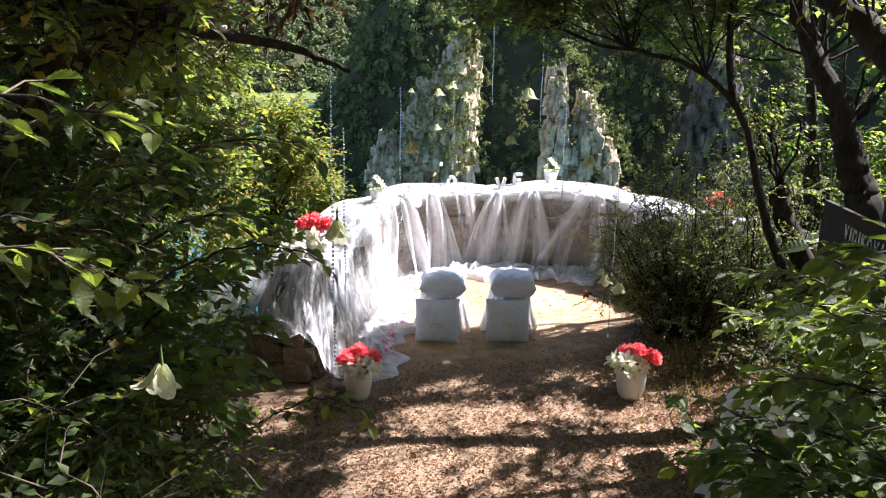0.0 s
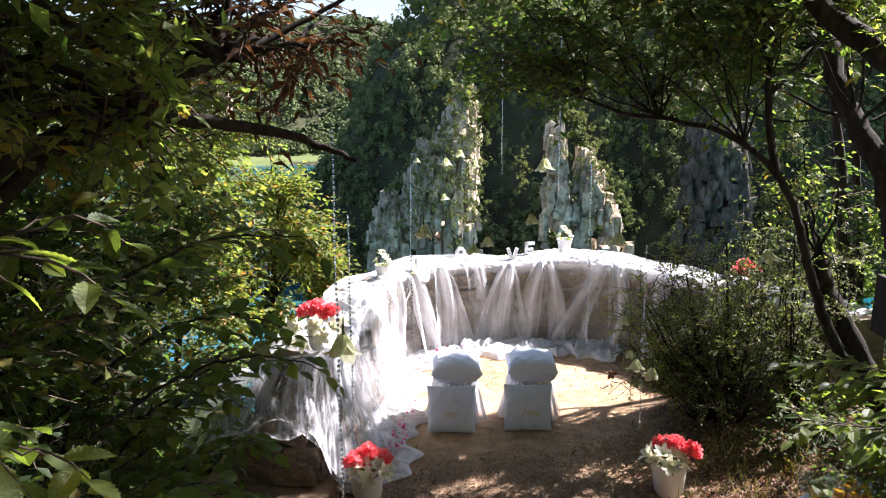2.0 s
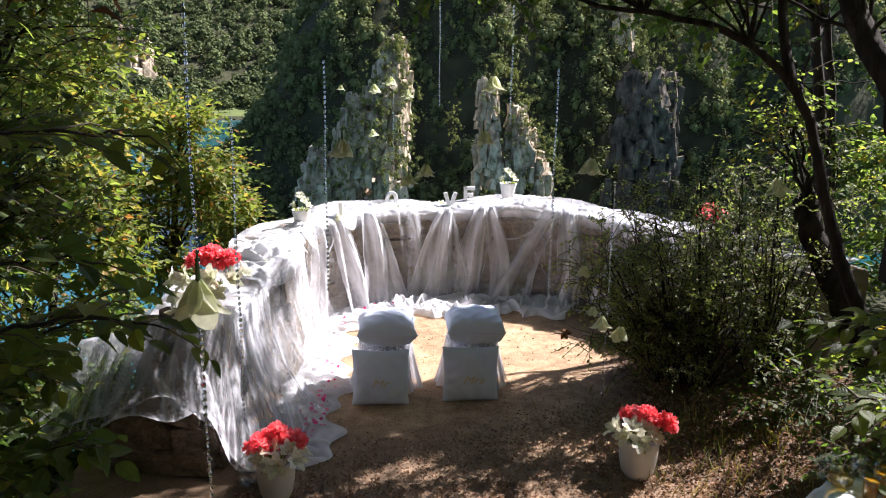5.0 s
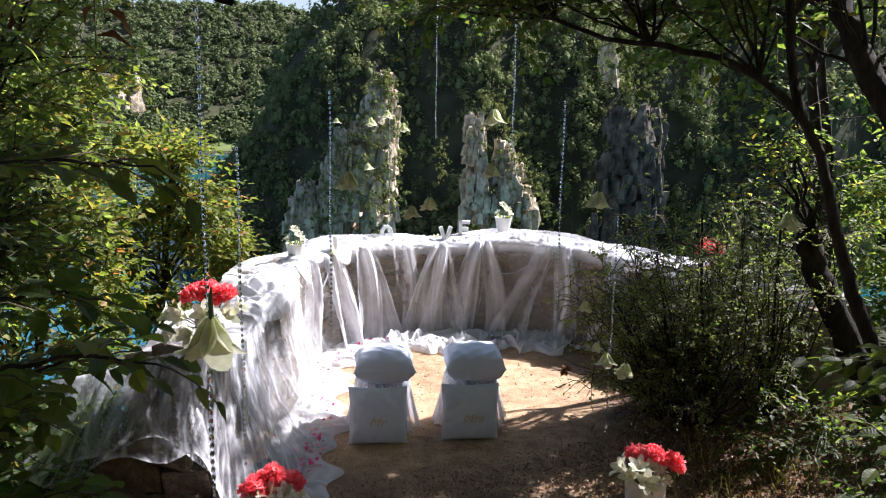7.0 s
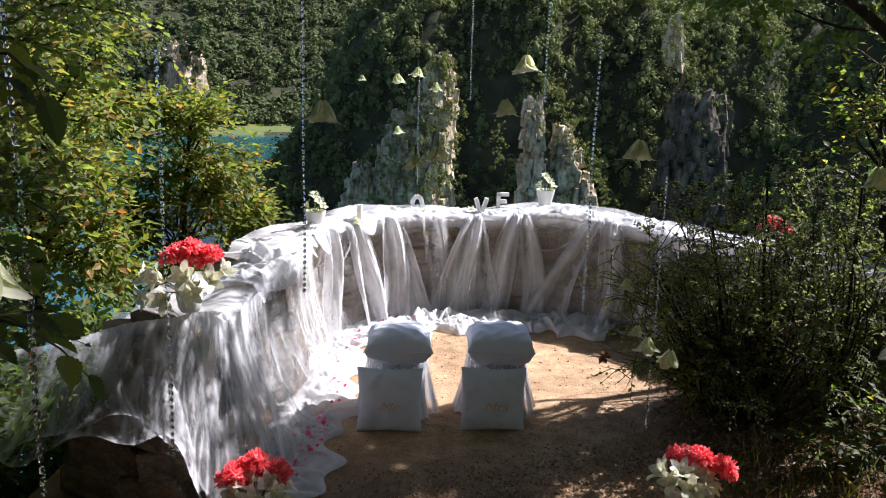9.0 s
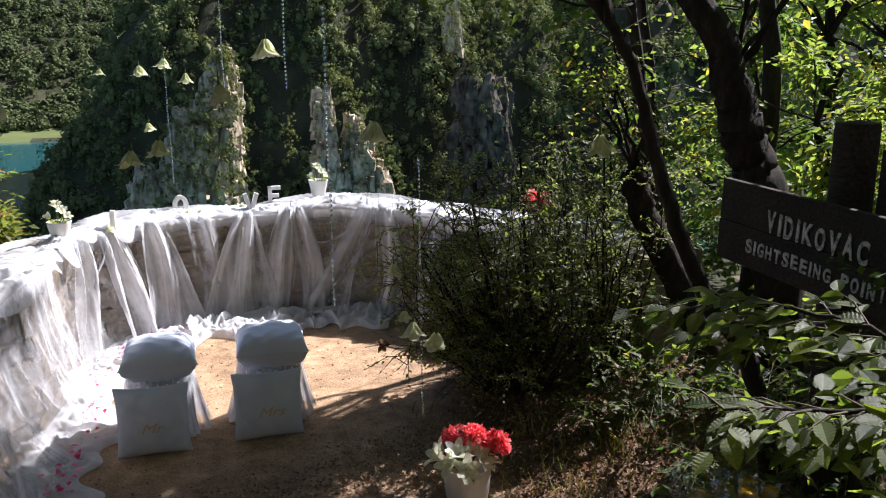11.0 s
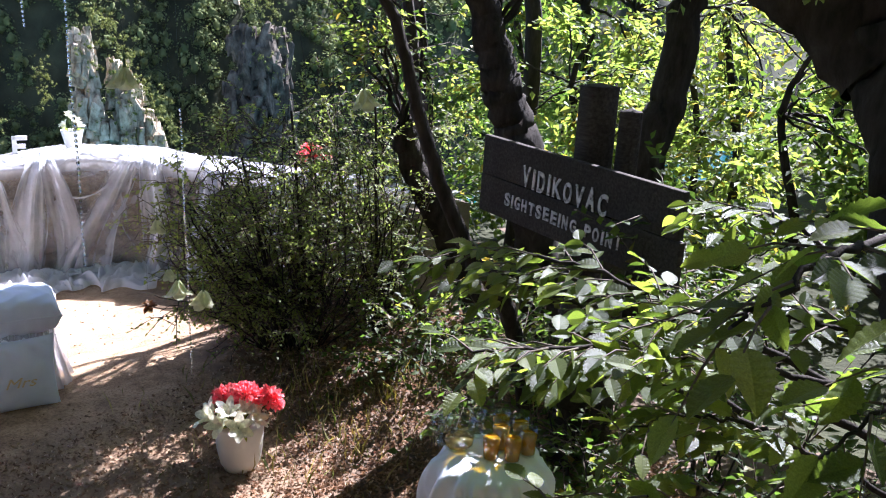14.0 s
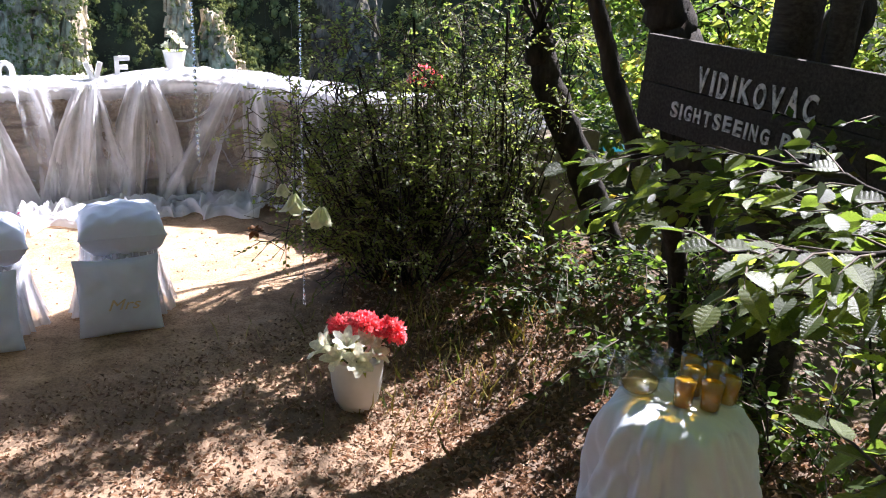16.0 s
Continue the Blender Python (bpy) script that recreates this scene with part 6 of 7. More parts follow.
def carnation(rng, r):
    n = 320
    q = unit(rng.normal(size=(n, 3)))
    q[:, 2] = np.abs(q[:, 2]) * 1.1 - 0.25
    at = q * r * rng.uniform(0.45, 0.95, (n, 1))
    al = unit(q + rng.normal(0, 0.35, (n, 3)))
    nr = unit(np.cross(al, rng.normal(size=(n, 3))))
    tm = np.array([(0, 0, 0), (0.42, 0.55, 0.1), (0.3, 0.95, -0.1), (0, 0.85, 0.14), (-0.3, 1.0, -0.06), (-0.42, 0.55, 0.1)])
    tr = np.array([(0, 1, 2), (0, 2, 3), (0, 3, 4), (0, 4, 5)])
    side = unit(np.cross(al, nr))
    nn = np.cross(side, al)
    s = (r * rng.uniform(0.36, 0.58, n))[:, None, None]
    v = at[:, None] + s * (tm[None, :, 0:1] * side[:, None] + tm[None, :, 1:2] * al[:, None] + tm[None, :, 2:3] * nn[:, None])
    f = (tr[None] + (np.arange(n) * 6)[:, None, None]).reshape(-1, 3)
    return plain_mesh("carnation", v.reshape(-1, 3), f, PETAL_RED, False)


CARNATIONS = [carnation(frng, 0.070) for _ in range(3)]


def leaves_of(rng, n, r, z, size):
    a = rng.uniform(0, 6.28, n)
    at = np.stack([r * 0.5 * np.cos(a), r * 0.5 * np.sin(a), np.full(n, z)], 1)
    al = np.stack([np.cos(a), np.sin(a), rng.uniform(-0.2, 0.9, n)], 1)
    return at, al, np.tile([0, 0, 1.0], (n, 1)) + rng.normal(0, 0.3, (n, 3)), size * rng.uniform(0.7, 1.2, n)


def flower_pot(label, at, scale, reds, whites, seed, group="flower pots", flare=1.0):
    rng = np.random.default_rng(seed)
    t = thing("flower_pot", label, "flower pot", group, at)
    s = scale
    v, f = lathe([(0.001, 0.004), (0.055 * s, 0.0), (0.072 * s, 0.010 * s), (0.086 * s, 0.04 * s), (0.099 * s, 0.11 * s), (0.106 * s * flare, 0.21 * s), (0.108 * s * flare, 0.222 * s), (0.102 * s * flare, 0.224 * s), (0.098 * s * flare, 0.20 * s), (0.09 * s, 0.19 * s), (0.001, 0.19 * s)], 36)
    mesh_np("pot", v, f, CERAMIC, t)
    top = 0.22 * s
    for i, (dx, dy, dz) in enumerate(reds):
        share("carnation", CARNATIONS[i % 3], t, pose(dx, dy, top + dz, rng.uniform(-20, 20), rng.uniform(-20, 20), rng.uniform(0, 360)), "ruffled red carnation")
    for i, (dx, dy, dz, tilt, turn, k) in enumerate(whites):
        share("lily", LILIES[i % 3], t, pose(dx, dy, top + dz, 0, 0, turn) @ pose(0, 0, 0, 0, tilt, 0) @ Matrix.Scale(k, 4), "cream white lily")
    leaf_mesh("leaf_tuft", *leaves_of(rng, 16, 0.08 * s, top - 0.01, 0.09 * s), LEAF_SUNNY, t, "narrow green leaves", template=NARROW_T)
    for dx, dy, dz in [r_ for r_ in reds] + [w_[:3] for w_ in whites]:
        st = Tubes()
        st.add([(dx * 0.3, dy * 0.3, top - 0.04), (dx * 0.8, dy * 0.8, top + dz * 0.6), (dx, dy, top + dz)], 0.003, 5)
        st.make("stem", STEM, t)
    return t


WH = [(-0.07, -0.06, 0.03, 55, 220, 1.0), (0.0, -0.09, 0.02, 60, 265, 1.1), (0.07, -0.06, 0.03, 55, 320, 1.0), (-0.10, 0.0, 0.04, 50, 180, 1.1), (-0.03, -0.04, 0.07, 25, 240, 1.0), (0.09, 0.03, 0.03, 60, 20, 0.9), (0.04, -0.03, 0.06, 30, 300, 0.9), (-0.08, 0.06, 0.04, 55, 140, 1.0)]
flower_pot("white ceramic pot of red carnations and cream lilies on the earth", (1.62, 6.35, -0.07), 1.2, [(0.045, 0.03, 0.13), (0.15, -0.02, 0.10), (-0.03, 0.11, 0.09)], [(w[0] - 0.03, w[1] * 1.1, w[2], w[3], w[4], w[5] * 1.1) for w in WH], 1)
flower_pot("white ceramic pot of red carnations and lilies beside the tulle", (-0.60, 5.98, -0.01), 1.08, [(-0.085, -0.02, 0.10), (0.0, 0.05, 0.135), (0.09, 0.06, 0.085)], [(w[0] * 1.1 + 0.03, w[1] * 1.1, w[2], w[3], w[4], w[5] * 1.1) for w in WH], 2)
sm = [(-0.05, -0.03, 0.03, 40, 200, 0.8), (0.05, -0.02, 0.03, 45, 330, 0.8), (0.0, 0.0, 0.10, 15, 250, 0.75), (0.03, 0.0, 0.06, 30, 290, 0.8), (-0.02, 0.02, 0.13, 10, 100, 0.6)]
zA, zB = TOP_Z[np.argmin(np.abs(PATH_S - s_near(-0.85, 9.15)))], TOP_Z[np.argmin(np.abs(PATH_S - s_near(1.2, 10.04)))]
flower_pot("small white pot of cream lilies on the tulle-covered wall", (-0.92, 9.22, zA + 0.045), 0.74, [], sm, 3, "wall pots", 1.15)
flower_pot("small white pot of cream lilies on the far wall", (1.17, 10.55, zB + 0.045), 0.78, [], sm, 4, "wall pots", 1.15)


def bouquet(label, at, reds, whites, seed, rz=0):
    rng = np.random.default_rng(seed)
    t = thing("bouquet", label, "bouquet", "bouquets", at, rz=rz)
    for i, (dx, dy, dz) in enumerate(reds):
        share("carnation", CARNATIONS[i % 3], t, pose(dx, dy, dz, rng.uniform(-25, 25), rng.uniform(-25, 25), rng.uniform(0, 360)), "ruffled red carnation")
    for i, (dx, dy, dz, tilt, turn, k) in enumerate(whites):
        share("lily", LILIES[i % 3], t, pose(dx, dy, dz, 0, 0, turn) @ pose(0, 0, 0, 0, tilt, 0) @ Matrix.Scale(k, 4), "cream white lily")
    leaf_mesh("leaf_tuft", *leaves_of(rng, 30, 0.16, 0.05, 0.12), LEAF_SUNNY, t, "narrow green leaves", template=NARROW_T)
    return t


flower_pot("white vase of red carnations and drooping lilies on the wall end", (-1.02, 6.38, 1.03), 0.66, [(-0.08, 0.05, 0.13), (0.0, 0.06, 0.15), (0.09, 0.04, 0.13)],
           [(0.02, -0.08, 0.05, 60, 260, 1.25), (0.12, -0.06, 0.04, 70, 300, 1.2), (-0.1, -0.07, 0.03, 65, 220, 1.3), (-0.18, 0.0, 0.02, 70, 190, 1.25), (0.05, -0.1, -0.01, 85, 280, 1.1), (-0.06, -0.12, -0.03, 95, 250, 1.25), (0.16, 0.0, 0.06, 55, 350, 1.0), (-0.16, -0.08, -0.04, 100, 215, 1.2)], 5)
bouquet("small bunch of red carnations on the wall behind the bush", (2.92, 9.02, 0.98), [(-0.06, 0.0, 0.12), (0.05, 0.0, 0.13), (0.0, 0.06, 0.16), (0.1, 0.05, 0.1)], [], 6)
PETALS = [plain_mesh("petal", *petal_set(frng, 1, 0.088, 0.042, 0.75, 0.9, 1.0), PETAL_WHITE) for _ in range(2)]
# loose lilies along the wall top
for i, (x, y, rz, k) in enumerate(((-0.62, 9.42, 40, 0.9), (-0.05, 10.05, 10, 0.9), (0.10, 10.08, 200, 0.8), (0.42, 10.22, 80, 0.9), (-0.86, 8.2, 150, 0.8), (-0.95, 7.6, 60, 0.9))):
    z = TOP_Z[np.argmin(np.abs(PATH_S - s_near(x, y)))]
    ob = tagged(new("loose_lily"), "loose cream lily lying on the tulle", "flower", "loose lilies")
    ob.matrix_basis = pose(x, y, z + 0.06, 0, 70, rz) @ Matrix.Scale(k, 4)
    for j in range(6):
        share("petal", PETALS[j % 2], ob, pose(0, 0, 0, 0, 0, 60 * j + 7 * i))


# letters on the wall
def block_letter(name, label, strokes, at, rz, h=0.185, d=0.04):
    """A standing wooden letter built from strokes (x0, z0, x1, z1) of one width, in letter heights."""
    bm = bmesh.new()
    for x0, z0, x1, z1, w in strokes:
        a_, b_ = Vector((x0 * h, 0, z0 * h)), Vector((x1 * h, 0, z1 * h))
        ln = (b_ - a_).length
        ang = math.atan2(b_.z - a_.z, b_.x - a_.x)
        m = Matrix.Translation((a_ + b_) / 2) @ Matrix.Rotation(-ang, 4, "Y") @ Matrix.Diagonal((ln, d, w * h, 1))
        bmesh.ops.create_cube(bm, size=1.0, matrix=m)
    bmesh.ops.bevel(bm, geom=bm.edges[:], offset=0.002, segments=1, affect="EDGES")
    me = bpy.data.meshes.new(name)
    bm.to_mesh(me)
    bm.free()
    me.materials.append(WHITE_PAINT)
    ob = new(name, me)
    ob.matrix_basis = pose(*at, 0, 0, rz)
    return tagged(ob, label, "letter", "letters on the wall")


W_ = 0.2
O_ring = [(0.36 + 0.27 * math.cos(t), 0.5 + 0.4 * math.sin(t), 0.36 + 0.27 * math.cos(t + 0.45), 0.5 + 0.4 * math.sin(t + 0.45), W_) for t in np.arange(0, 2 * math.pi, 0.393)]
zt = lambda x, y: TOP_Z[np.argmin(np.abs(PATH_S - s_near(x, y)))] + 0.03
block_letter("letter_l", "white wooden block letter L turned edge-on", [(0.1, 0.0, 0.1, 1.0, W_), (0.0, 0.1, 0.6, 0.1, W_)], (-0.58, 9.50, zt(-0.6, 9.5)), 82)
block_letter("letter_o", "white wooden block letter O on the wall", O_ring, (-0.17, 10.16, zt(-0.1, 9.9)), 18)
block_letter("letter_v", "white wooden block letter V on the wall", [(0.08, 1.0, 0.38, 0.04, W_), (0.68, 1.0, 0.38, 0.04, W_)], (0.45, 10.2, zt(0.5, 10.05)), 10)
block_letter("letter_e", "white wooden block letter E on the wall", [(0.1, 0.0, 0.1, 1.0, W_), (0.0, 0.9, 0.66, 0.9, W_), (0.1, 0.5, 0.56, 0.5, W_), (0.0, 0.1, 0.66, 0.1, W_)], (0.68, 10.55, zt(0.8, 10.05)), 4)


# hanging decorations
def hang_flower(x, y, z, k, i, tip=0.0, dark=False):
    t = thing("hanging_flower", "withered dark flower hanging on a thread" if dark else "cream fabric lily hanging upside down on a thread", "flower", "hanging flowers", (x, y, z))
    share("bell", BELLS[i % 3], t, pose(0, 0, 0.05 * k, tip, tip * 0.5, 37 * i) @ Matrix.Scale(k, 4))
    st = Tubes()
    st.add([(0, 0, 0.045 * k), (0, 0, 0.085 * k), (0.002, 0, 0.11 * k)], [0.006 * k, 0.004 * k, 0.0015], 6)
    st.make("calyx", STEM, t, "green calyx")
    th = Tubes()
    th.add([(0, 0, 0.1 * k), (0.003, 0, 1.0), (0, 0, max(0.4, 3.5 - z))], 0.0004, 3)
    th.make("thread", THREAD, t)
    return t


for i, (x, y, z, k) in enumerate(((-0.24, 3.44, 1.98, 1.05), (1.107, 5.79, 1.97, 1.1), (1.955, 5.53, 1.92, 1.0), (1.403, 7.30, 1.02, 0.95), (1.378, 6.53, 0.89, 1.0), (1.494, 6.50, 0.83, 1.0), (1.38, 6.81, 0.88, 0.7), (-0.22, 9.14, 2.22, 1.0), (-0.08, 9.55, 2.28, 1.0), (0.074, 9.62, 2.16, 1.0), (-0.545, 9.41, 2.22, 0.6), (-0.289, 9.93, 1.75, 0.9), (-0.10, 5.18, 2.12, 1.0), (0.17, 5.88, 1.89, 0.8), (0.26, 6.0, 1.92, 0.8), (0.71, 7.27, 2.33, 1.3), (0.53, 5.54, 2.14, 0.8), (-0.67, 2.55, 1.66, 1.15), (1.81, 3.19, 1.44, 0.95))):
    hang_flower(x, y, z, k, i, 8 * math.sin(i * 2.1))
wf = thing("withered_flower", "withered dark flower hanging low on a thread", "flower", "hanging flowers", (1.412, 7.972, 0.30))
wr = np.random.default_rng(8)
q = unit(wr.normal(size=(26, 3)))
leaf_mesh("dry_petals", q * 0.012 + np.array([0, 0, 0.02]), q + np.array([0, 0, -0.6]), wr.normal(size=(26, 3)), wr.uniform(0.03, 0.06, 26), LEAF_DRY, wf)
share("bell", BELLS[0], wf, pose(0, 0, 0.0) @ Matrix.Scale(0.35, 4))
th = Tubes()
th.add([(0, 0, 0.02), (0, 0, 0.9), (0, 0, 1.4)], 0.0009, 3)
th.make("thread", THREAD, wf)


def bead_chain(x, y, z0, z1, size=0.0065, step=0.021):
    t = thing("crystal_chain", "hanging string of clear crystal beads", "bead chain", "crystal chains", (x, y, z1))
    n = int((z1 - z0) / step)
    oct_v = np.array([(1, 0, 0), (0, 1, 0), (-1, 0, 0), (0, -1, 0), (0.5, 0.5, 1), (-0.5, 0.5, 1), (-0.5, -0.5, 1), (0.5, -0.5, 1), (0.5, 0.5, -1), (-0.5, 0.5, -1), (-0.5, -0.5, -1), (0.5, -0.5, -1)])
    oct_f = np.array([(0, 4, 8), (1, 4, 8), (1, 5, 9), (2, 5, 9), (2, 6, 10), (3, 6, 10), (3, 7, 11), (0, 7, 11), (0, 4, 7), (0, 8, 11), (1, 4, 5), (1, 8, 9), (2, 5, 6), (2, 9, 10), (3, 6, 7), (3, 10, 11), (4, 5, 6), (4, 6, 7), (8, 9, 10), (8, 10, 11)])
    rng = np.random.default_rng(int(abs(x) * 1000))
    v = np.concatenate([oct_v * size * rng.uniform(0.8, 1.15) + np.array([0.002 * math.sin(i * 0.21), 0, -i * step]) for i in range(n)])
    f = np.concatenate([oct_f + 12 * i for i in range(n)])
    ob = mesh_np("bead_strand", v, f, CRYSTAL, t, smooth=False)
    ob["kind"] = "stuff"
    th = Tubes()
    th.add([(0, 0, -n * step), (0, 0, 0), (0, 0, 3.7 - z1)], 0.0004, 3)
    th.make("thread", THREAD, t)


for x, y, z0, z1 in ((1.478, 6.83, 0.25, 1.75), (0.925, 5.86, 1.23, 2.46), (0.807, 7.0, 2.1, 3.4), (0.38, 9.53, 2.05, 3.5), (-0.05, 9.27, 1.32, 2.32), (-0.18, 5.24, 1.45, 2.49), (-0.42, 4.55, 1.14, 2.3), (-0.31, 3.68, 1.2, 2.75)):
    bead_chain(x, y, z0, z1)

# sign
sign = thing("sign_board", "weathered dark wooden sign board with worn white lettering", "sign", "", (2.935, 6.22, 1.247), rz=-85.0)
bm = box_bm(1.38, 0.035, 0.20, 0.006)
part("plank", bm, OLD_BOARD, sign).matrix_basis = pose(0.69, 0, 0.10, 0, 2.0, 0)
bm = box_bm(1.36, 0.035, 0.205, 0.006)
part("plank", bm, OLD_BOARD, sign).matrix_basis = pose(0.69, 0.001, 0.305, 0, 2.0, 0)
hr = np.random.default_rng(33)
for text, x0, z0, wide, tall in (("VIDIKOVAC", 0.36, 0.222, 0.62, 0.10), ("SIGHTSEEING POINT", 0.225, 0.098, 0.86, 0.062)):
    slots = np.array([0.5 if ch == "I" else 0.7 if ch == " " else 1.0 for ch in text])
    step = wide / slots.sum()
    for ch, w_, c0 in zip(text, slots, np.r_[0, np.cumsum(slots)[:-1]]):
        if ch != " ":
            lettering("letter", ch, step * (0.26 if ch == "I" else 0.76) * hr.uniform(0.92, 1.06), tall * hr.uniform(0.93, 1.07), SIGN_PAINT, sign, pose(x0 + c0 * step, -0.0215, z0 - math.tan(radians(2.5)) * c0 * step + hr.normal(0, 0.0025), 90, 2.5 + hr.normal(0, 1.2), 0), 0.002, 0.03, "", 0.03)



def post(label, x, y, r, z1, seed):
    rng = np.random.default_rng(seed)
    t = thing("sign_post", label, "post", "sign posts", (x, y, -0.1))
    tb = Tubes()
    tb.add([(0, 0, 0), (0.01, 0, 0.6), (0.0, 0.01, 1.3), (0.0, 0.0, z1 + 0.1)], [r * 1.1, r, r, r * 0.97], 12, 0.03)
    tb.make("stake", OLD_BOARD, t)
    v, f = lathe([(0.001, z1 + 0.115), (r * 0.9, z1 + 0.10), (r * 0.97, z1 + 0.09)], 12)
    mesh_np("sawn_top", v, f, OLD_BOARD, t)


post("thick dark wooden post behind the sign", 3.17, 5.60, 0.095, 1.98, 1)
post("thinner dark wooden post behind the sign", 3.22, 5.42, 0.055, 1.88, 2)

# drinks table
gz = float(ground_z(2.16, 4.775))
gz += 0.04
table = thing("drinks_table", "small round table under a long crumpled white cloth", "table", "", (2.16, 4.775, gz))
n, m = 180, 44
aa = np.linspace(0, 2 * np.pi, n, endpoint=False)
V = np.zeros((n, m, 3))
for j in range(m):
    q = j / (m - 1)
    crump = 0.010 * np.sin(7 * aa + 9 * q + 1.0) * np.sin(5 * aa - 6 * q) + 0.007 * np.sin(13 * aa + 15 * q + 2.6 * np.sin(3 * aa + 5 * q)) + 0.004 * np.sin(29 * aa - 21 * q + 3 * np.sin(5 * aa))
    if q < 0.3:
        u = q / 0.3
        r, z = 0.19 * u + 0 * aa, 0.70 - 0.03 * u ** 5 + 0.3 * crump * u
    else:
        u = (q - 0.3) / 0.7
        r = 0.19 + 0.085 * math.sin(math.pi * min(1, 1.25 * u) / 2) ** 0.8 - 0.015 * u + 0.006 * u * np.sin(5 * aa + 2.5 * np.sin(2 * aa) + 2.2 * u) + crump * (1.2 + 2.0 * u) + 0.13 * u ** 3 * np.maximum(0, np.cos(aa - 3.5)) ** 4
        z = 0.70 - 0.03 - 0.685 * u ** 1.15 + 0.03 * np.abs(np.sin(7 * aa)) * u ** 2
    V[:, j] = np.stack([r * np.cos(aa), r * np.sin(aa), z * np.ones(n)], 1)
mesh_np("tablecloth", V.reshape(-1, 3), grid_faces(n, m, True), WHITE_CLOTH, table, "long white cloth falling in crumpled folds")
v, f = lathe([(0.0, -0.04), (0.05, -0.04), (0.05, 0.62), (0.15, 0.62), (0.15, 0.64), (0.0, 0.64)], 20)
mesh_np("table_frame", v, f, OLD_BOARD, table)
jug = thing("glass_jug", "wide clear glass jug of pale drink on the cloth", "jug", "glasses on the table", (2.075, 4.86, gz + 0.700))
v, f = lathe([(0.001, 0.0), (0.048, 0.0), (0.055, 0.012), (0.060, 0.05), (0.063, 0.11), (0.061, 0.111), (0.058, 0.05), (0.053, 0.016), (0.045, 0.007), (0.001, 0.007)], 32)
mesh_np("jug_glass", v, f, GLASS, jug)
v, f = lathe([(0.001, 0.009), (0.044, 0.009), (0.052, 0.018), (0.055, 0.04), (0.001, 0.04)], 32)
mesh_np("drink", v, f, PALE_DRINK, jug, "pale yellow drink")
tb = Tubes()
tb.add([(-0.060, 0, 0.095), (-0.09, 0, 0.09), (-0.093, 0, 0.05), (-0.056, 0, 0.03)], 0.005, 8)
tb.make("handle", GLASS, jug)
for i, (rt, fw, full) in enumerate(((0.01, -0.085, 0.072), (0.085, -0.10, 0.076), (0.15, -0.055, 0.07), (0.055, -0.015, 0.078), (0.135, 0.025, 0.074), (0.07, 0.075, 0.07), (-0.02, 0.085, 0.0), (-0.165, 0.03, 0.0))):
    g = thing("drinking_glass", "clear glass tumbler full of orange juice on the white cloth" if full else "empty clear glass tumbler on the white cloth", "glass", "glasses on the table", (2.165 + 0.92 * rt + 0.39 * fw, 4.82 - 0.39 * rt + 0.92 * fw, gz + 0.700))
    v, f = lathe([(0.001, 0.0), (0.028, 0.0), (0.031, 0.05), (0.035, 0.105), (0.0335, 0.105), (0.0295, 0.05), (0.0265, 0.006), (0.001, 0.006)], 16)
    mesh_np("tumbler", v, f, GLASS, g, "clear glass")
    if full:
        v, f = lathe([(0.001, 0.008), (0.0255, 0.008), (0.0285, 0.05), (0.0315, full + 0.012), (0.001, full + 0.012)], 16)
        mesh_np("juice", v, f, JUICE, g, "orange juice")
bowl = thing("glass_bowl", "pale glass bowl standing behind the flower pot", "bowl", "", (-0.76, 6.1, 0.0))
v, f = lathe([(0.001, 0.0), (0.06, 0.0), (0.10, 0.05), (0.105, 0.11), (0.08, 0.16), (0.076, 0.158), (0.1, 0.11), (0.095, 0.055), (0.055, 0.008), (0.001, 0.008)], 28)
mesh_np("bowl_glass", v, f, GLASS, bowl)

# ---- near branches with single leaves ----
def serrated(seed):
    rng = np.random.default_rng(seed)
    n = 16
    V, F = [], []
    bend = rng.uniform(0.05, 0.22)
    for i in range(n + 1):
        q = i / n
        half = 0.29 * np.sin(np.pi * q ** 0.8) ** 0.85 * (1 + (0.09 if i % 2 else -0.06)) if 0 < i < n else 0.004
        z = -bend * q * q
        V += [(-half, q, z + half * 0.28 + 0.010 * (i % 2)), (0, q, z), (half, q, z + half * 0.28 + 0.010 * (i % 2))]
    for i in range(n):
        b = 3 * i
        F += [(b, b + 1, b + 4, b + 3), (b + 1, b + 2, b + 5, b + 4)]
    return plain_mesh("leaf", np.array(V), np.array(F), LEAF_BIG, False)


LEAVES = [serrated(300 + i) for i in range(5)]


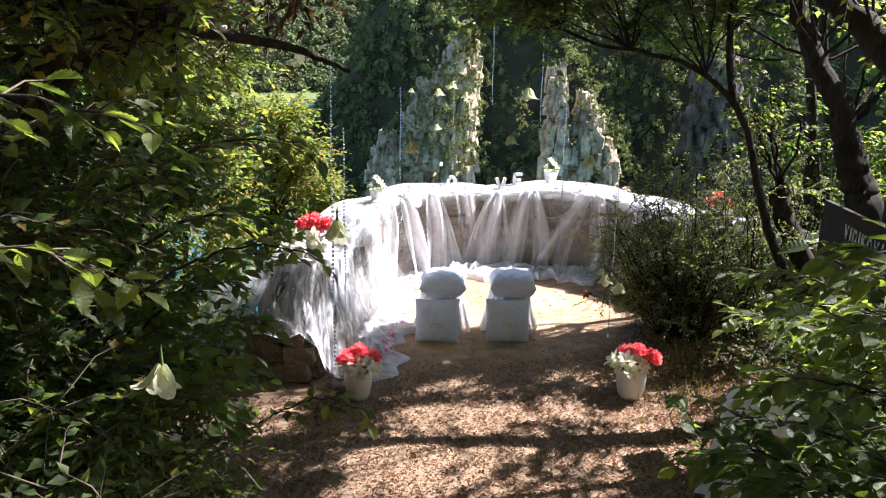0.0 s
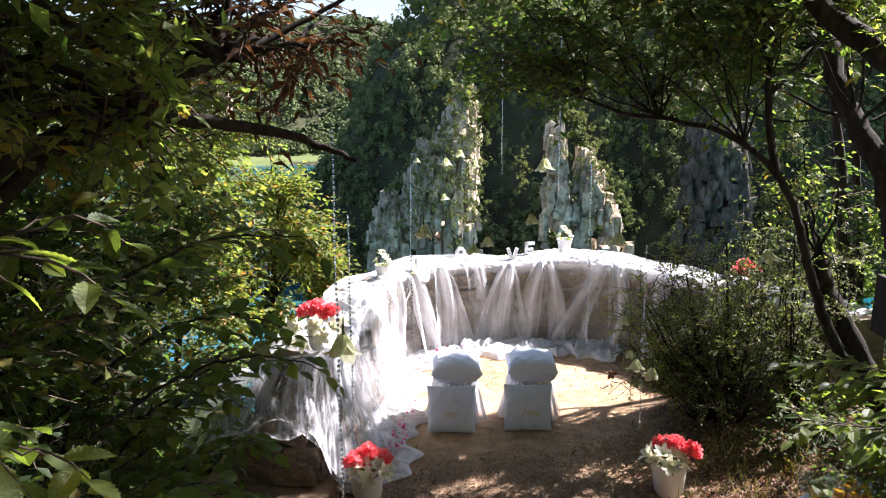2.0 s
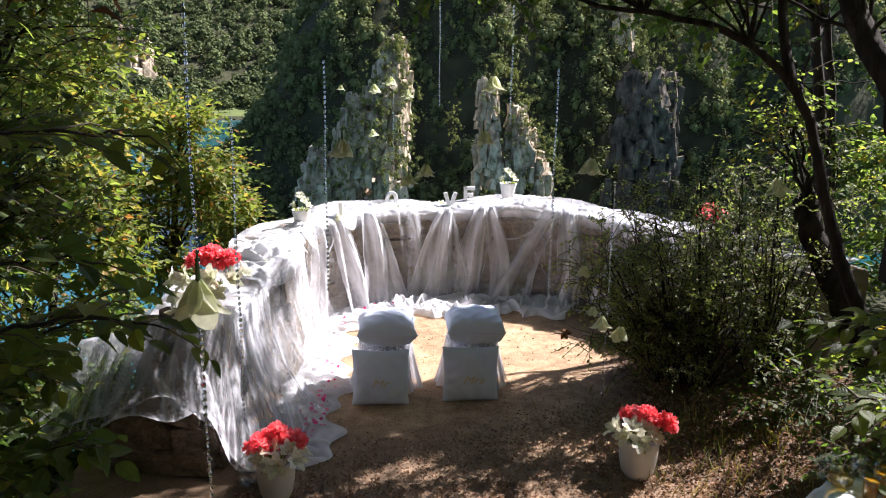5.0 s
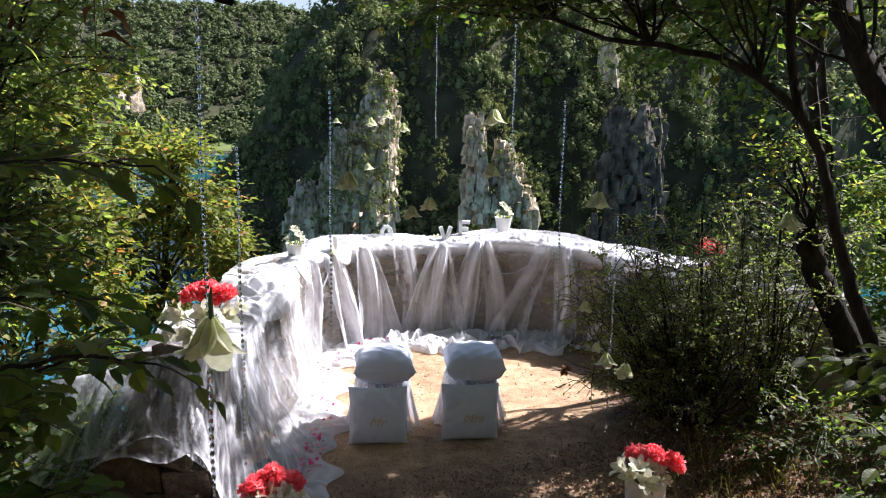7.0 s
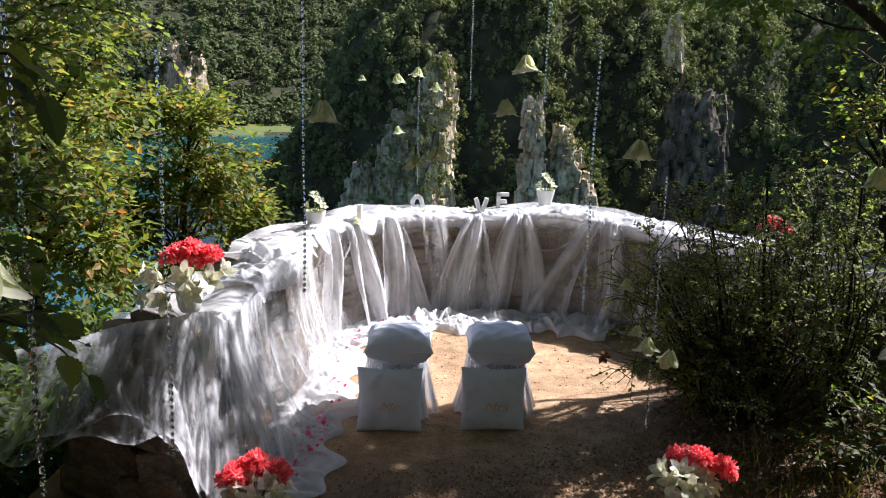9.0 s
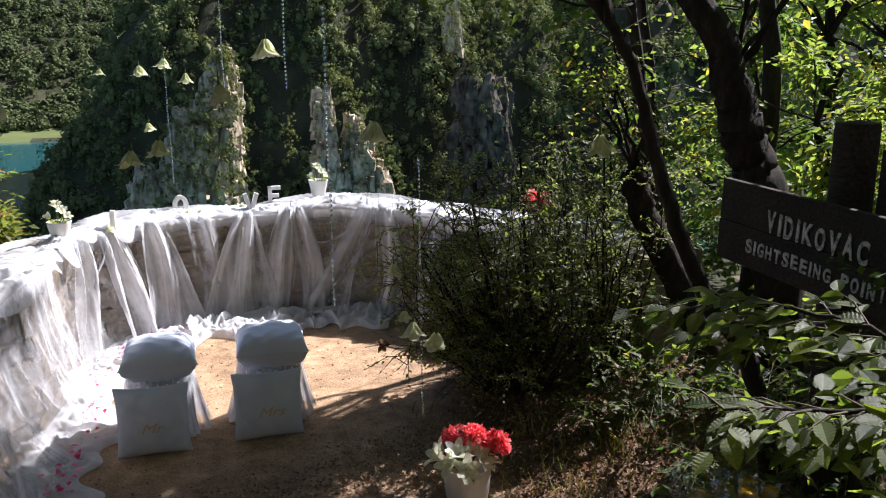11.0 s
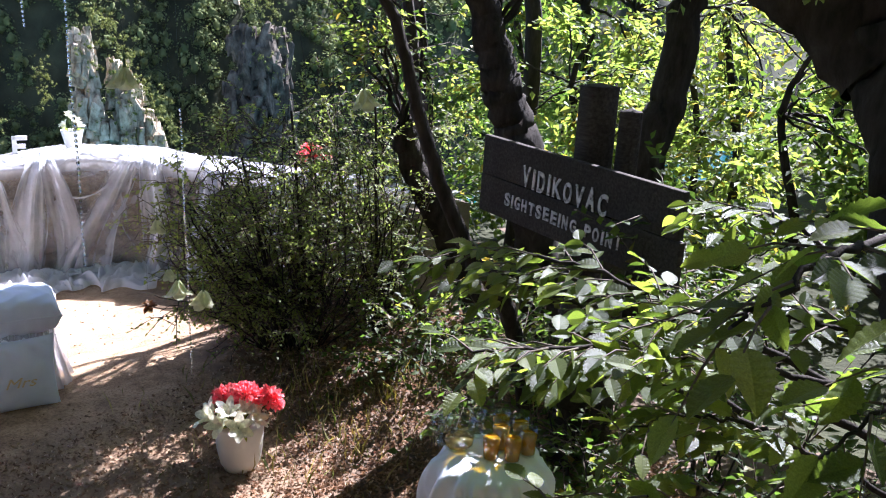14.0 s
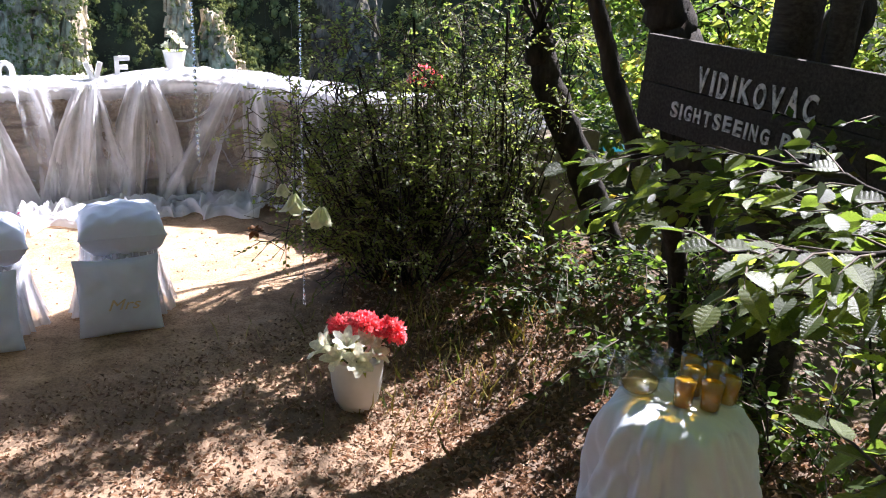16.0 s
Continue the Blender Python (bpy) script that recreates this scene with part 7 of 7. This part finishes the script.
def near_branch(label, path, r, n_side, size, seed, twig=0.34, leaves=None):
    rng = np.random.default_rng(seed)
    t = tagged(new("leafy_branch"), label, "branch", "near branches")
    p = spline(path, 30)
    p[2:-1] += rng.normal(0, 0.006, (27, 3))
    tb = Tubes()
    tb.add(p, np.linspace(r, r * 0.25, 30), 7)
    tb.make("bough", BARK, t)
    tan = unit(np.gradient(p, axis=0))
    k = 0
    for i in range(n_side):
        u = 0.22 + 0.78 * i / max(1, n_side - 1)
        b = int(u * 29)
        side = unit(np.cross(tan[b], [0, 0, 1.0])) * (1 if i % 2 else -1)
        d = unit(tan[b] * 0.8 + side * 0.7 + rng.normal(0, 0.2, 3))
        ln = twig * (1.15 - 0.6 * u) * rng.uniform(0.7, 1.1)
        e = p[b] + d * ln - np.array([0, 0, 0.18 * ln])
        tw = Tubes()
        tw.add([p[b], p[b] + d * ln * 0.5, e], [0.0035, 0.0025, 0.0012], 5)
        tw.make("twig", TWIG, t)
        nl = max(3, int(ln / (size * 0.55)))
        for j in range(nl):
            q = (j + 0.7) / nl
            pos = p[b] * (1 - q) + e * q + np.array([0, 0, 0.18 * ln * (q - q * q)])
            s2 = unit(np.cross(d, [0, 0, 1.0])) * (1 if j % 2 else -1)
            al = unit(d * 0.7 + s2 * (0.75 if j < nl - 1 else 0.0) + rng.normal(0, 0.2, 3) - np.array([0, 0, 0.25]))
            nr = unit(np.array([0, 0, 1.0]) + rng.normal(0, 0.35, 3))
            sd = unit(np.cross(al, nr))
            nn = np.cross(sd, al)
            s = size * rng.uniform(0.8, 1.35)
            m = Matrix(((*[float(c) for c in (sd[0] * s, al[0] * s, nn[0] * s)], float(pos[0])), (*[float(c) for c in (sd[1] * s, al[1] * s, nn[1] * s)], float(pos[1])), (*[float(c) for c in (sd[2] * s, al[2] * s, nn[2] * s)], float(pos[2])), (0, 0, 0, 1)))
            share("leaf", (leaves or LEAVES)[k % len(leaves or LEAVES)], t, m)
            k += 1
    return t


near_branch("green hornbeam branch with serrated leaves in front of the sign", [(2.8, 3.75, 1.15), (2.4, 3.95, 1.35), (2.05, 4.1, 1.42), (1.72, 4.2, 1.42)], 0.014, 30, 0.062, 1, 0.3)
near_branch("lower green hornbeam branch beside the drinks table", [(2.8, 3.9, 1.0), (2.6, 4.2, 1.1), (2.45, 4.5, 1.12), (2.35, 4.75, 1.05)], 0.014, 22, 0.08, 2)
near_branch("drooping hornbeam branch close to the path", [(2.75, 3.6, 1.75), (2.3, 3.5, 1.85), (1.95, 3.42, 1.86), (1.72, 3.4, 1.78)], 0.014, 11, 0.09, 3)
near_branch("hornbeam branch under the sign", [(2.9, 4.0, 1.2), (2.6, 4.5, 1.38), (2.35, 4.95, 1.42), (2.1, 5.25, 1.35)], 0.014, 24, 0.075, 4)
near_branch("leafy branch beside the old trunk", [(3.2, 4.2, 2.1), (2.9, 4.15, 2.35), (2.6, 4.1, 2.45), (2.4, 4.05, 2.42)], 0.012, 10, 0.075, 6)
near_branch("dark leafy branch hanging over the lake side", [(-1.7, 3.2, 1.7), (-1.2, 3.6, 2.15), (-0.85, 3.9, 2.3), (-0.55, 4.1, 2.28)], 0.012, 12, 0.085, 7)
near_branch("dark leafy branch low beside the path", [(-1.7, 3.4, 1.2), (-1.15, 3.7, 1.65), (-0.8, 3.9, 1.78), (-0.5, 4.0, 1.72)], 0.012, 12, 0.085, 8)
near_branch("leafy branch near the start of the path", [(-1.9, 1.9, 1.7), (-1.4, 2.1, 2.2), (-1.0, 2.3, 2.5), (-0.7, 2.5, 2.6)], 0.012, 10, 0.08, 9)

near_branch("leafy branch low on the sign side of the path", [(2.7, 2.4, 1.0), (2.2, 2.6, 1.45), (1.8, 2.8, 1.62), (1.5, 2.95, 1.6)], 0.013, 22, 0.08, 10)
near_branch("leafy branch in front of the old tree", [(2.7, 2.9, 1.3), (2.3, 3.0, 1.75), (2.05, 3.1, 1.92), (1.85, 3.15, 1.95)], 0.013, 12, 0.09, 11)
near_branch("leafy branch drooping before the old trunk", [(2.8, 3.5, 1.55), (2.45, 3.35, 1.68), (2.15, 3.3, 1.68), (1.9, 3.3, 1.58)], 0.013, 12, 0.09, 12)
near_branch("low leafy branch beside the table", [(2.7, 2.9, 0.7), (2.3, 3.05, 1.05), (2.0, 3.2, 1.15), (1.75, 3.3, 1.1)], 0.013, 18, 0.08, 13)
near_branch("leafy branch above the undergrowth", [(3.0, 4.4, 0.9), (2.7, 4.9, 1.15), (2.55, 5.3, 1.2), (2.4, 5.6, 1.1)], 0.013, 20, 0.075, 14)

near_branch("leafy branch low beside the path", [(2.5, 2.3, 0.8), (2.0, 2.45, 1.15), (1.7, 2.6, 1.3), (1.4, 2.75, 1.3)], 0.013, 20, 0.08, 15)

near_branch("sunlit hornbeam spray between the path and the table", [(2.6, 3.45, 0.95), (2.25, 3.6, 1.12), (1.95, 3.72, 1.2), (1.72, 3.8, 1.2)], 0.012, 20, 0.07, 26, 0.28)
near_branch("broad hornbeam spray under the sign", [(2.95, 3.9, 1.2), (2.6, 4.15, 1.28), (2.35, 4.3, 1.3), (2.1, 4.4, 1.26)], 0.012, 18, 0.065, 27, 0.28)
near_branch("hornbeam spray hanging over the end of the sign", [(2.95, 3.7, 1.35), (2.6, 3.85, 1.5), (2.35, 3.98, 1.52), (2.15, 4.1, 1.46)], 0.010, 18, 0.065, 28, 0.26)
near_branch("sunlit hornbeam spray over the corner of the sign", [(3.0, 4.3, 1.0), (2.75, 4.75, 1.22), (2.6, 5.1, 1.27), (2.5, 5.4, 1.2)], 0.011, 22, 0.07, 22, 0.3)
near_branch("sunlit hornbeam spray below the posts", [(3.1, 4.0, 1.45), (2.95, 4.2, 1.62), (2.85, 4.35, 1.68), (2.75, 4.5, 1.64)], 0.010, 16, 0.07, 23, 0.28)
near_branch("leafy spray beside the punch bowl", [(2.9, 3.7, 0.95), (2.6, 3.9, 1.12), (2.4, 4.05, 1.18), (2.2, 4.15, 1.12)], 0.010, 18, 0.08, 24, 0.28)
near_branch("leafy spray hanging by the old trunk", [(2.9, 3.4, 1.1), (2.5, 3.2, 1.35), (2.25, 3.1, 1.42), (2.05, 3.05, 1.35)], 0.010, 16, 0.085, 25, 0.28)

near_branch("hornbeam branch over the path before the sign", [(2.7, 1.6, 1.7), (2.1, 1.95, 2.1), (1.7, 2.15, 2.26), (1.38, 2.3, 2.26)], 0.012, 22, 0.075, 31, 0.32)
near_branch("sunlit hornbeam branch beside the path", [(2.7, 1.8, 1.5), (2.15, 2.15, 1.85), (1.8, 2.35, 2.0), (1.5, 2.42, 2.0)], 0.012, 24, 0.075, 32, 0.32)
near_branch("low sunlit hornbeam branch beside the path", [(2.6, 2.6, 0.9), (2.1, 2.85, 1.2), (1.75, 3.05, 1.33), (1.45, 3.2, 1.32)], 0.012, 26, 0.075, 33, 0.32)
near_branch("leafy hornbeam branch low by the path edge", [(2.5, 2.9, 0.6), (2.0, 3.15, 0.95), (1.65, 3.3, 1.08), (1.35, 3.4, 1.02)], 0.012, 24, 0.075, 34, 0.32)
near_branch("leafy branch hanging over the start of the path", [(-1.6, 1.3, 2.2), (-1.1, 1.6, 2.55), (-0.75, 1.8, 2.66), (-0.45, 1.95, 2.6)], 0.010, 12, 0.085, 35, 0.3)
near_branch("drooping leafy branch near the start of the path", [(-1.7, 1.5, 1.9), (-1.2, 1.8, 2.2), (-0.85, 2.0, 2.26), (-0.6, 2.15, 2.15)], 0.010, 12, 0.085, 36, 0.3)
near_branch("small sunlit spray over the path edge", [(-1.3, 4.3, 0.3), (-0.9, 4.45, 0.55), (-0.6, 4.5, 0.68), (-0.3, 4.5, 0.62)], 0.008, 12, 0.08, 37, 0.22)

# near leaves copied in a darker green: shade put into their colour
SHADED_LEAVES = []
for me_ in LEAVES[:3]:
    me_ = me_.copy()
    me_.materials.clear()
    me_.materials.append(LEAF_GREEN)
    SHADED_LEAVES.append(me_)
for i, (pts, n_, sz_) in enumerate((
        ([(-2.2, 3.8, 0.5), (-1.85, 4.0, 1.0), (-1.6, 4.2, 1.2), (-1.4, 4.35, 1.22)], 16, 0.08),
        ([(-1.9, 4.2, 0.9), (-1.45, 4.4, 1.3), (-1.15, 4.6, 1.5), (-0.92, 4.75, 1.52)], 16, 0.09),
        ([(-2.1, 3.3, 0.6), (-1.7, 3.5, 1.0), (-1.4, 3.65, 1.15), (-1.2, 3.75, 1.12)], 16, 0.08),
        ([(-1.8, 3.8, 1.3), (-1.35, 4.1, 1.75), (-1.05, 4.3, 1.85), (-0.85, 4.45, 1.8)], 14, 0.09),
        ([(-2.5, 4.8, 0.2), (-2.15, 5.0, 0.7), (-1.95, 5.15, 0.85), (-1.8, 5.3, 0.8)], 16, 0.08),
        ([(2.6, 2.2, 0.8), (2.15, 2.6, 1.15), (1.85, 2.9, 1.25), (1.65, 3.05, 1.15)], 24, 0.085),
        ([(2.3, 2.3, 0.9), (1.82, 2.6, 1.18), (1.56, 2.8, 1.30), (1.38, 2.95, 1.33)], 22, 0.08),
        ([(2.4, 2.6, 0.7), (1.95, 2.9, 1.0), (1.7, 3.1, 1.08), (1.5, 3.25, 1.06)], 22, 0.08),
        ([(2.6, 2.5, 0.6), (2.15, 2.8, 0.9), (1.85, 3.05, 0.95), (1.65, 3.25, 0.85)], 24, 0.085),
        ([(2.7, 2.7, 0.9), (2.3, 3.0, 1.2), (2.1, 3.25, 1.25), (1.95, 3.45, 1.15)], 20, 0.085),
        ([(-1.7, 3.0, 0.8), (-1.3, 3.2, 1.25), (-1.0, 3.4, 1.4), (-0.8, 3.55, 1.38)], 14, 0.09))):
    near_branch("shaded leafy branch of the lakeside thicket" if pts[0][0] < 0 else "shaded leafy branch beside the drinks table", pts, 0.012, n_, sz_, 60 + i, 0.32, SHADED_LEAVES)
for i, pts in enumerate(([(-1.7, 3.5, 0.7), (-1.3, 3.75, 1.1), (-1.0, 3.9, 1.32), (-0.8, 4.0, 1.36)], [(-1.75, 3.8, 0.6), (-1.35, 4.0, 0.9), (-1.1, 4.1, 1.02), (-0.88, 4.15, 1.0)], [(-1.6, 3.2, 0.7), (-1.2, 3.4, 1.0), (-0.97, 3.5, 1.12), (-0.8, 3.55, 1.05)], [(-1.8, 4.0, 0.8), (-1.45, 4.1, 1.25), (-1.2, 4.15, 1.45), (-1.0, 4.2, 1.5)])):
    near_branch("leafy branch of the thicket before the wall end", pts, 0.011, 24, 0.075, 90 + i, 0.3, (SHADED_LEAVES, None)[i % 2])

near_branch("small dark twig before the white table", [(1.62, 4.1, 0.70), (1.52, 4.05, 0.86), (1.46, 4.0, 0.97), (1.44, 3.97, 1.04)], 0.004, 4, 0.08, 21, 0.10, SHADED_LEAVES)

# ---- ground cover ----
lr = np.random.default_rng(90)
NL = 120000
x, y = lr.uniform(-2.0, 3.6, NL), lr.uniform(3.2, 9.4, NL)
keep = ((x > -0.9) | (y < 5.9)) & (lr.random(NL) < np.clip(0.6 + 0.4 * smooth01((x - 1.2) / 0.9) - 1.0 * smooth01((y - 6.3 - 0.35 * x) / 0.9) * smooth01((2.2 - x) / 0.6), 0.004, 1))
x, y = x[keep], y[keep]
z = ground_z(x, y) + 0.006 + lr.uniform(0, 0.012, len(x))
al = np.stack([lr.normal(size=len(x)), lr.normal(size=len(x)), lr.normal(0, 0.4, len(x))], 1)
nr = np.stack([lr.normal(0, 0.4, len(x)), lr.normal(0, 0.4, len(x)), np.ones(len(x))], 1)
tagged(leaf_mesh("leaf_litter", np.stack([x, y, z], 1), al, nr, lr.uniform(0.008, 0.03, len(x)) * (1 + 0.3 * smooth01((x - 1.6) / 0.6) + 0.25 * smooth01((6.6 - y) / 0.8)), LITTER, template=LEAF_T[[0, 1, 4, 3]] * np.array([0.75, 1, 3.0]), tris=np.array([(0, 1, 2), (0, 2, 3)])), "dry brown fallen leaves scattered on the earth", "leaf litter", kind="stuff")
x, y = lr.uniform(-0.9, 2.4, 1300), lr.uniform(4.6, 9.6, 1300)
r = lr.uniform(0.002, 0.008, 1300)
cube = np.array([(-1, -1, -0.6), (1, -0.8, -0.6), (0.9, 1, -0.6), (-0.8, 0.9, -0.6), (-0.5, -0.6, 0.6), (0.6, -0.4, 0.7), (0.4, 0.5, 0.5), (-0.6, 0.5, 0.6)])
cf = np.array([(0, 1, 5, 4), (1, 2, 6, 5), (2, 3, 7, 6), (3, 0, 4, 7), (4, 5, 6, 7)])
th_ = lr.uniform(0, 6.28, 1300)
rot = np.stack([np.stack([np.cos(th_), -np.sin(th_), 0 * th_], -1), np.stack([np.sin(th_), np.cos(th_), 0 * th_], -1), np.stack([0 * th_, 0 * th_, 1 + 0 * th_], -1)], 1)
pv = np.einsum("nij,kj->nki", rot, cube) * r[:, None, None] * lr.uniform(0.7, 1.4, (1300, 1, 3)) + np.stack([x, y, ground_z(x, y) + 0.002], 1)[:, None]
tagged(mesh_np("pebbles", pv.reshape(-1, 3), (cf[None] + (np.arange(1300) * 8)[:, None, None]).reshape(-1, 4), DIRT, smooth=False), "small stones and clods on the terrace floor", "pebbles", kind="stuff")
n = 500
x, y = lr.normal(2.25, 0.4, n), lr.normal(6.7, 0.4, n)
al = np.stack([lr.normal(0, 0.45, n), lr.normal(0, 0.45, n), np.ones(n)], 1)
tagged(leaf_mesh("grass_tufts", np.stack([x, y, ground_z(x, y)], 1), al, lr.normal(size=(n, 3)), lr.uniform(0.05, 0.2, n), GRASS, template=LEAF_T * np.array([0.04, 1, 1])), "thin dry grass under the bush", "grass", kind="stuff")
n = 90
u = lr.uniform(0, 1, n)
c = spline([(-0.55, 6.5, 0), (-0.5, 7.0, 0), (-0.48, 7.6, 0), (-0.6, 8.4, 0), (-0.45, 9.1, 0), (0.1, 9.7, 0)], 100)[(u * 99).astype(int)]
pos = c + np.stack([lr.normal(0, 0.06, n), lr.normal(0, 0.06, n), np.full(n, 0.085)], 1)
tagged(leaf_mesh("strewn_petals", pos, lr.normal(size=(n, 3)) * np.array([1, 1, 0.3]), np.array([0, 0, 1.0]) + lr.normal(0, 0.4, (n, 3)), lr.uniform(0.025, 0.05, n), PETAL_PINK, template=LEAF_T * np.array([1.3, 1, 1])), "pink rose petals strewn on the white tulle", "petals", kind="stuff")

# ---- stones of the wall ----
STONES = []
for i in range(6):
    sr = np.random.default_rng(400 + i)
    bm = box_bm(1, 1, 1, 0.14, 2)
    for v_ in bm.verts:
        v_.co += Vector(sr.normal(0, 0.05, 3))
    me = bpy.data.meshes.new("stone")
    bm.to_mesh(me)
    bm.free()
    me.materials.append(WALL_STONE)
    STONES.append(me)
sr = np.random.default_rng(411)
heights = [0.17, 0.15, 0.19, 0.16, 0.18]
zc, k = 0.0, 0
for hgt in heights:
    s = sr.uniform(0.0, 0.15)
    while s < S_LEN - 0.3:
        ln = sr.uniform(0.16, 0.40)
        p, ang, top = at_wall(s + ln / 2, 0.035 - sr.uniform(0, 0.025), zc + hgt / 2)
        if zc + hgt < top + 0.03:
            share("stone", STONES[k % 6], wall, pose(*p, sr.normal(0, 3), sr.normal(0, 5), ang) @ Matrix.Diagonal((ln - 0.006, 0.12, hgt * sr.uniform(0.85, 1.12), 1)))
            k += 1
        s += ln
    zc += hgt
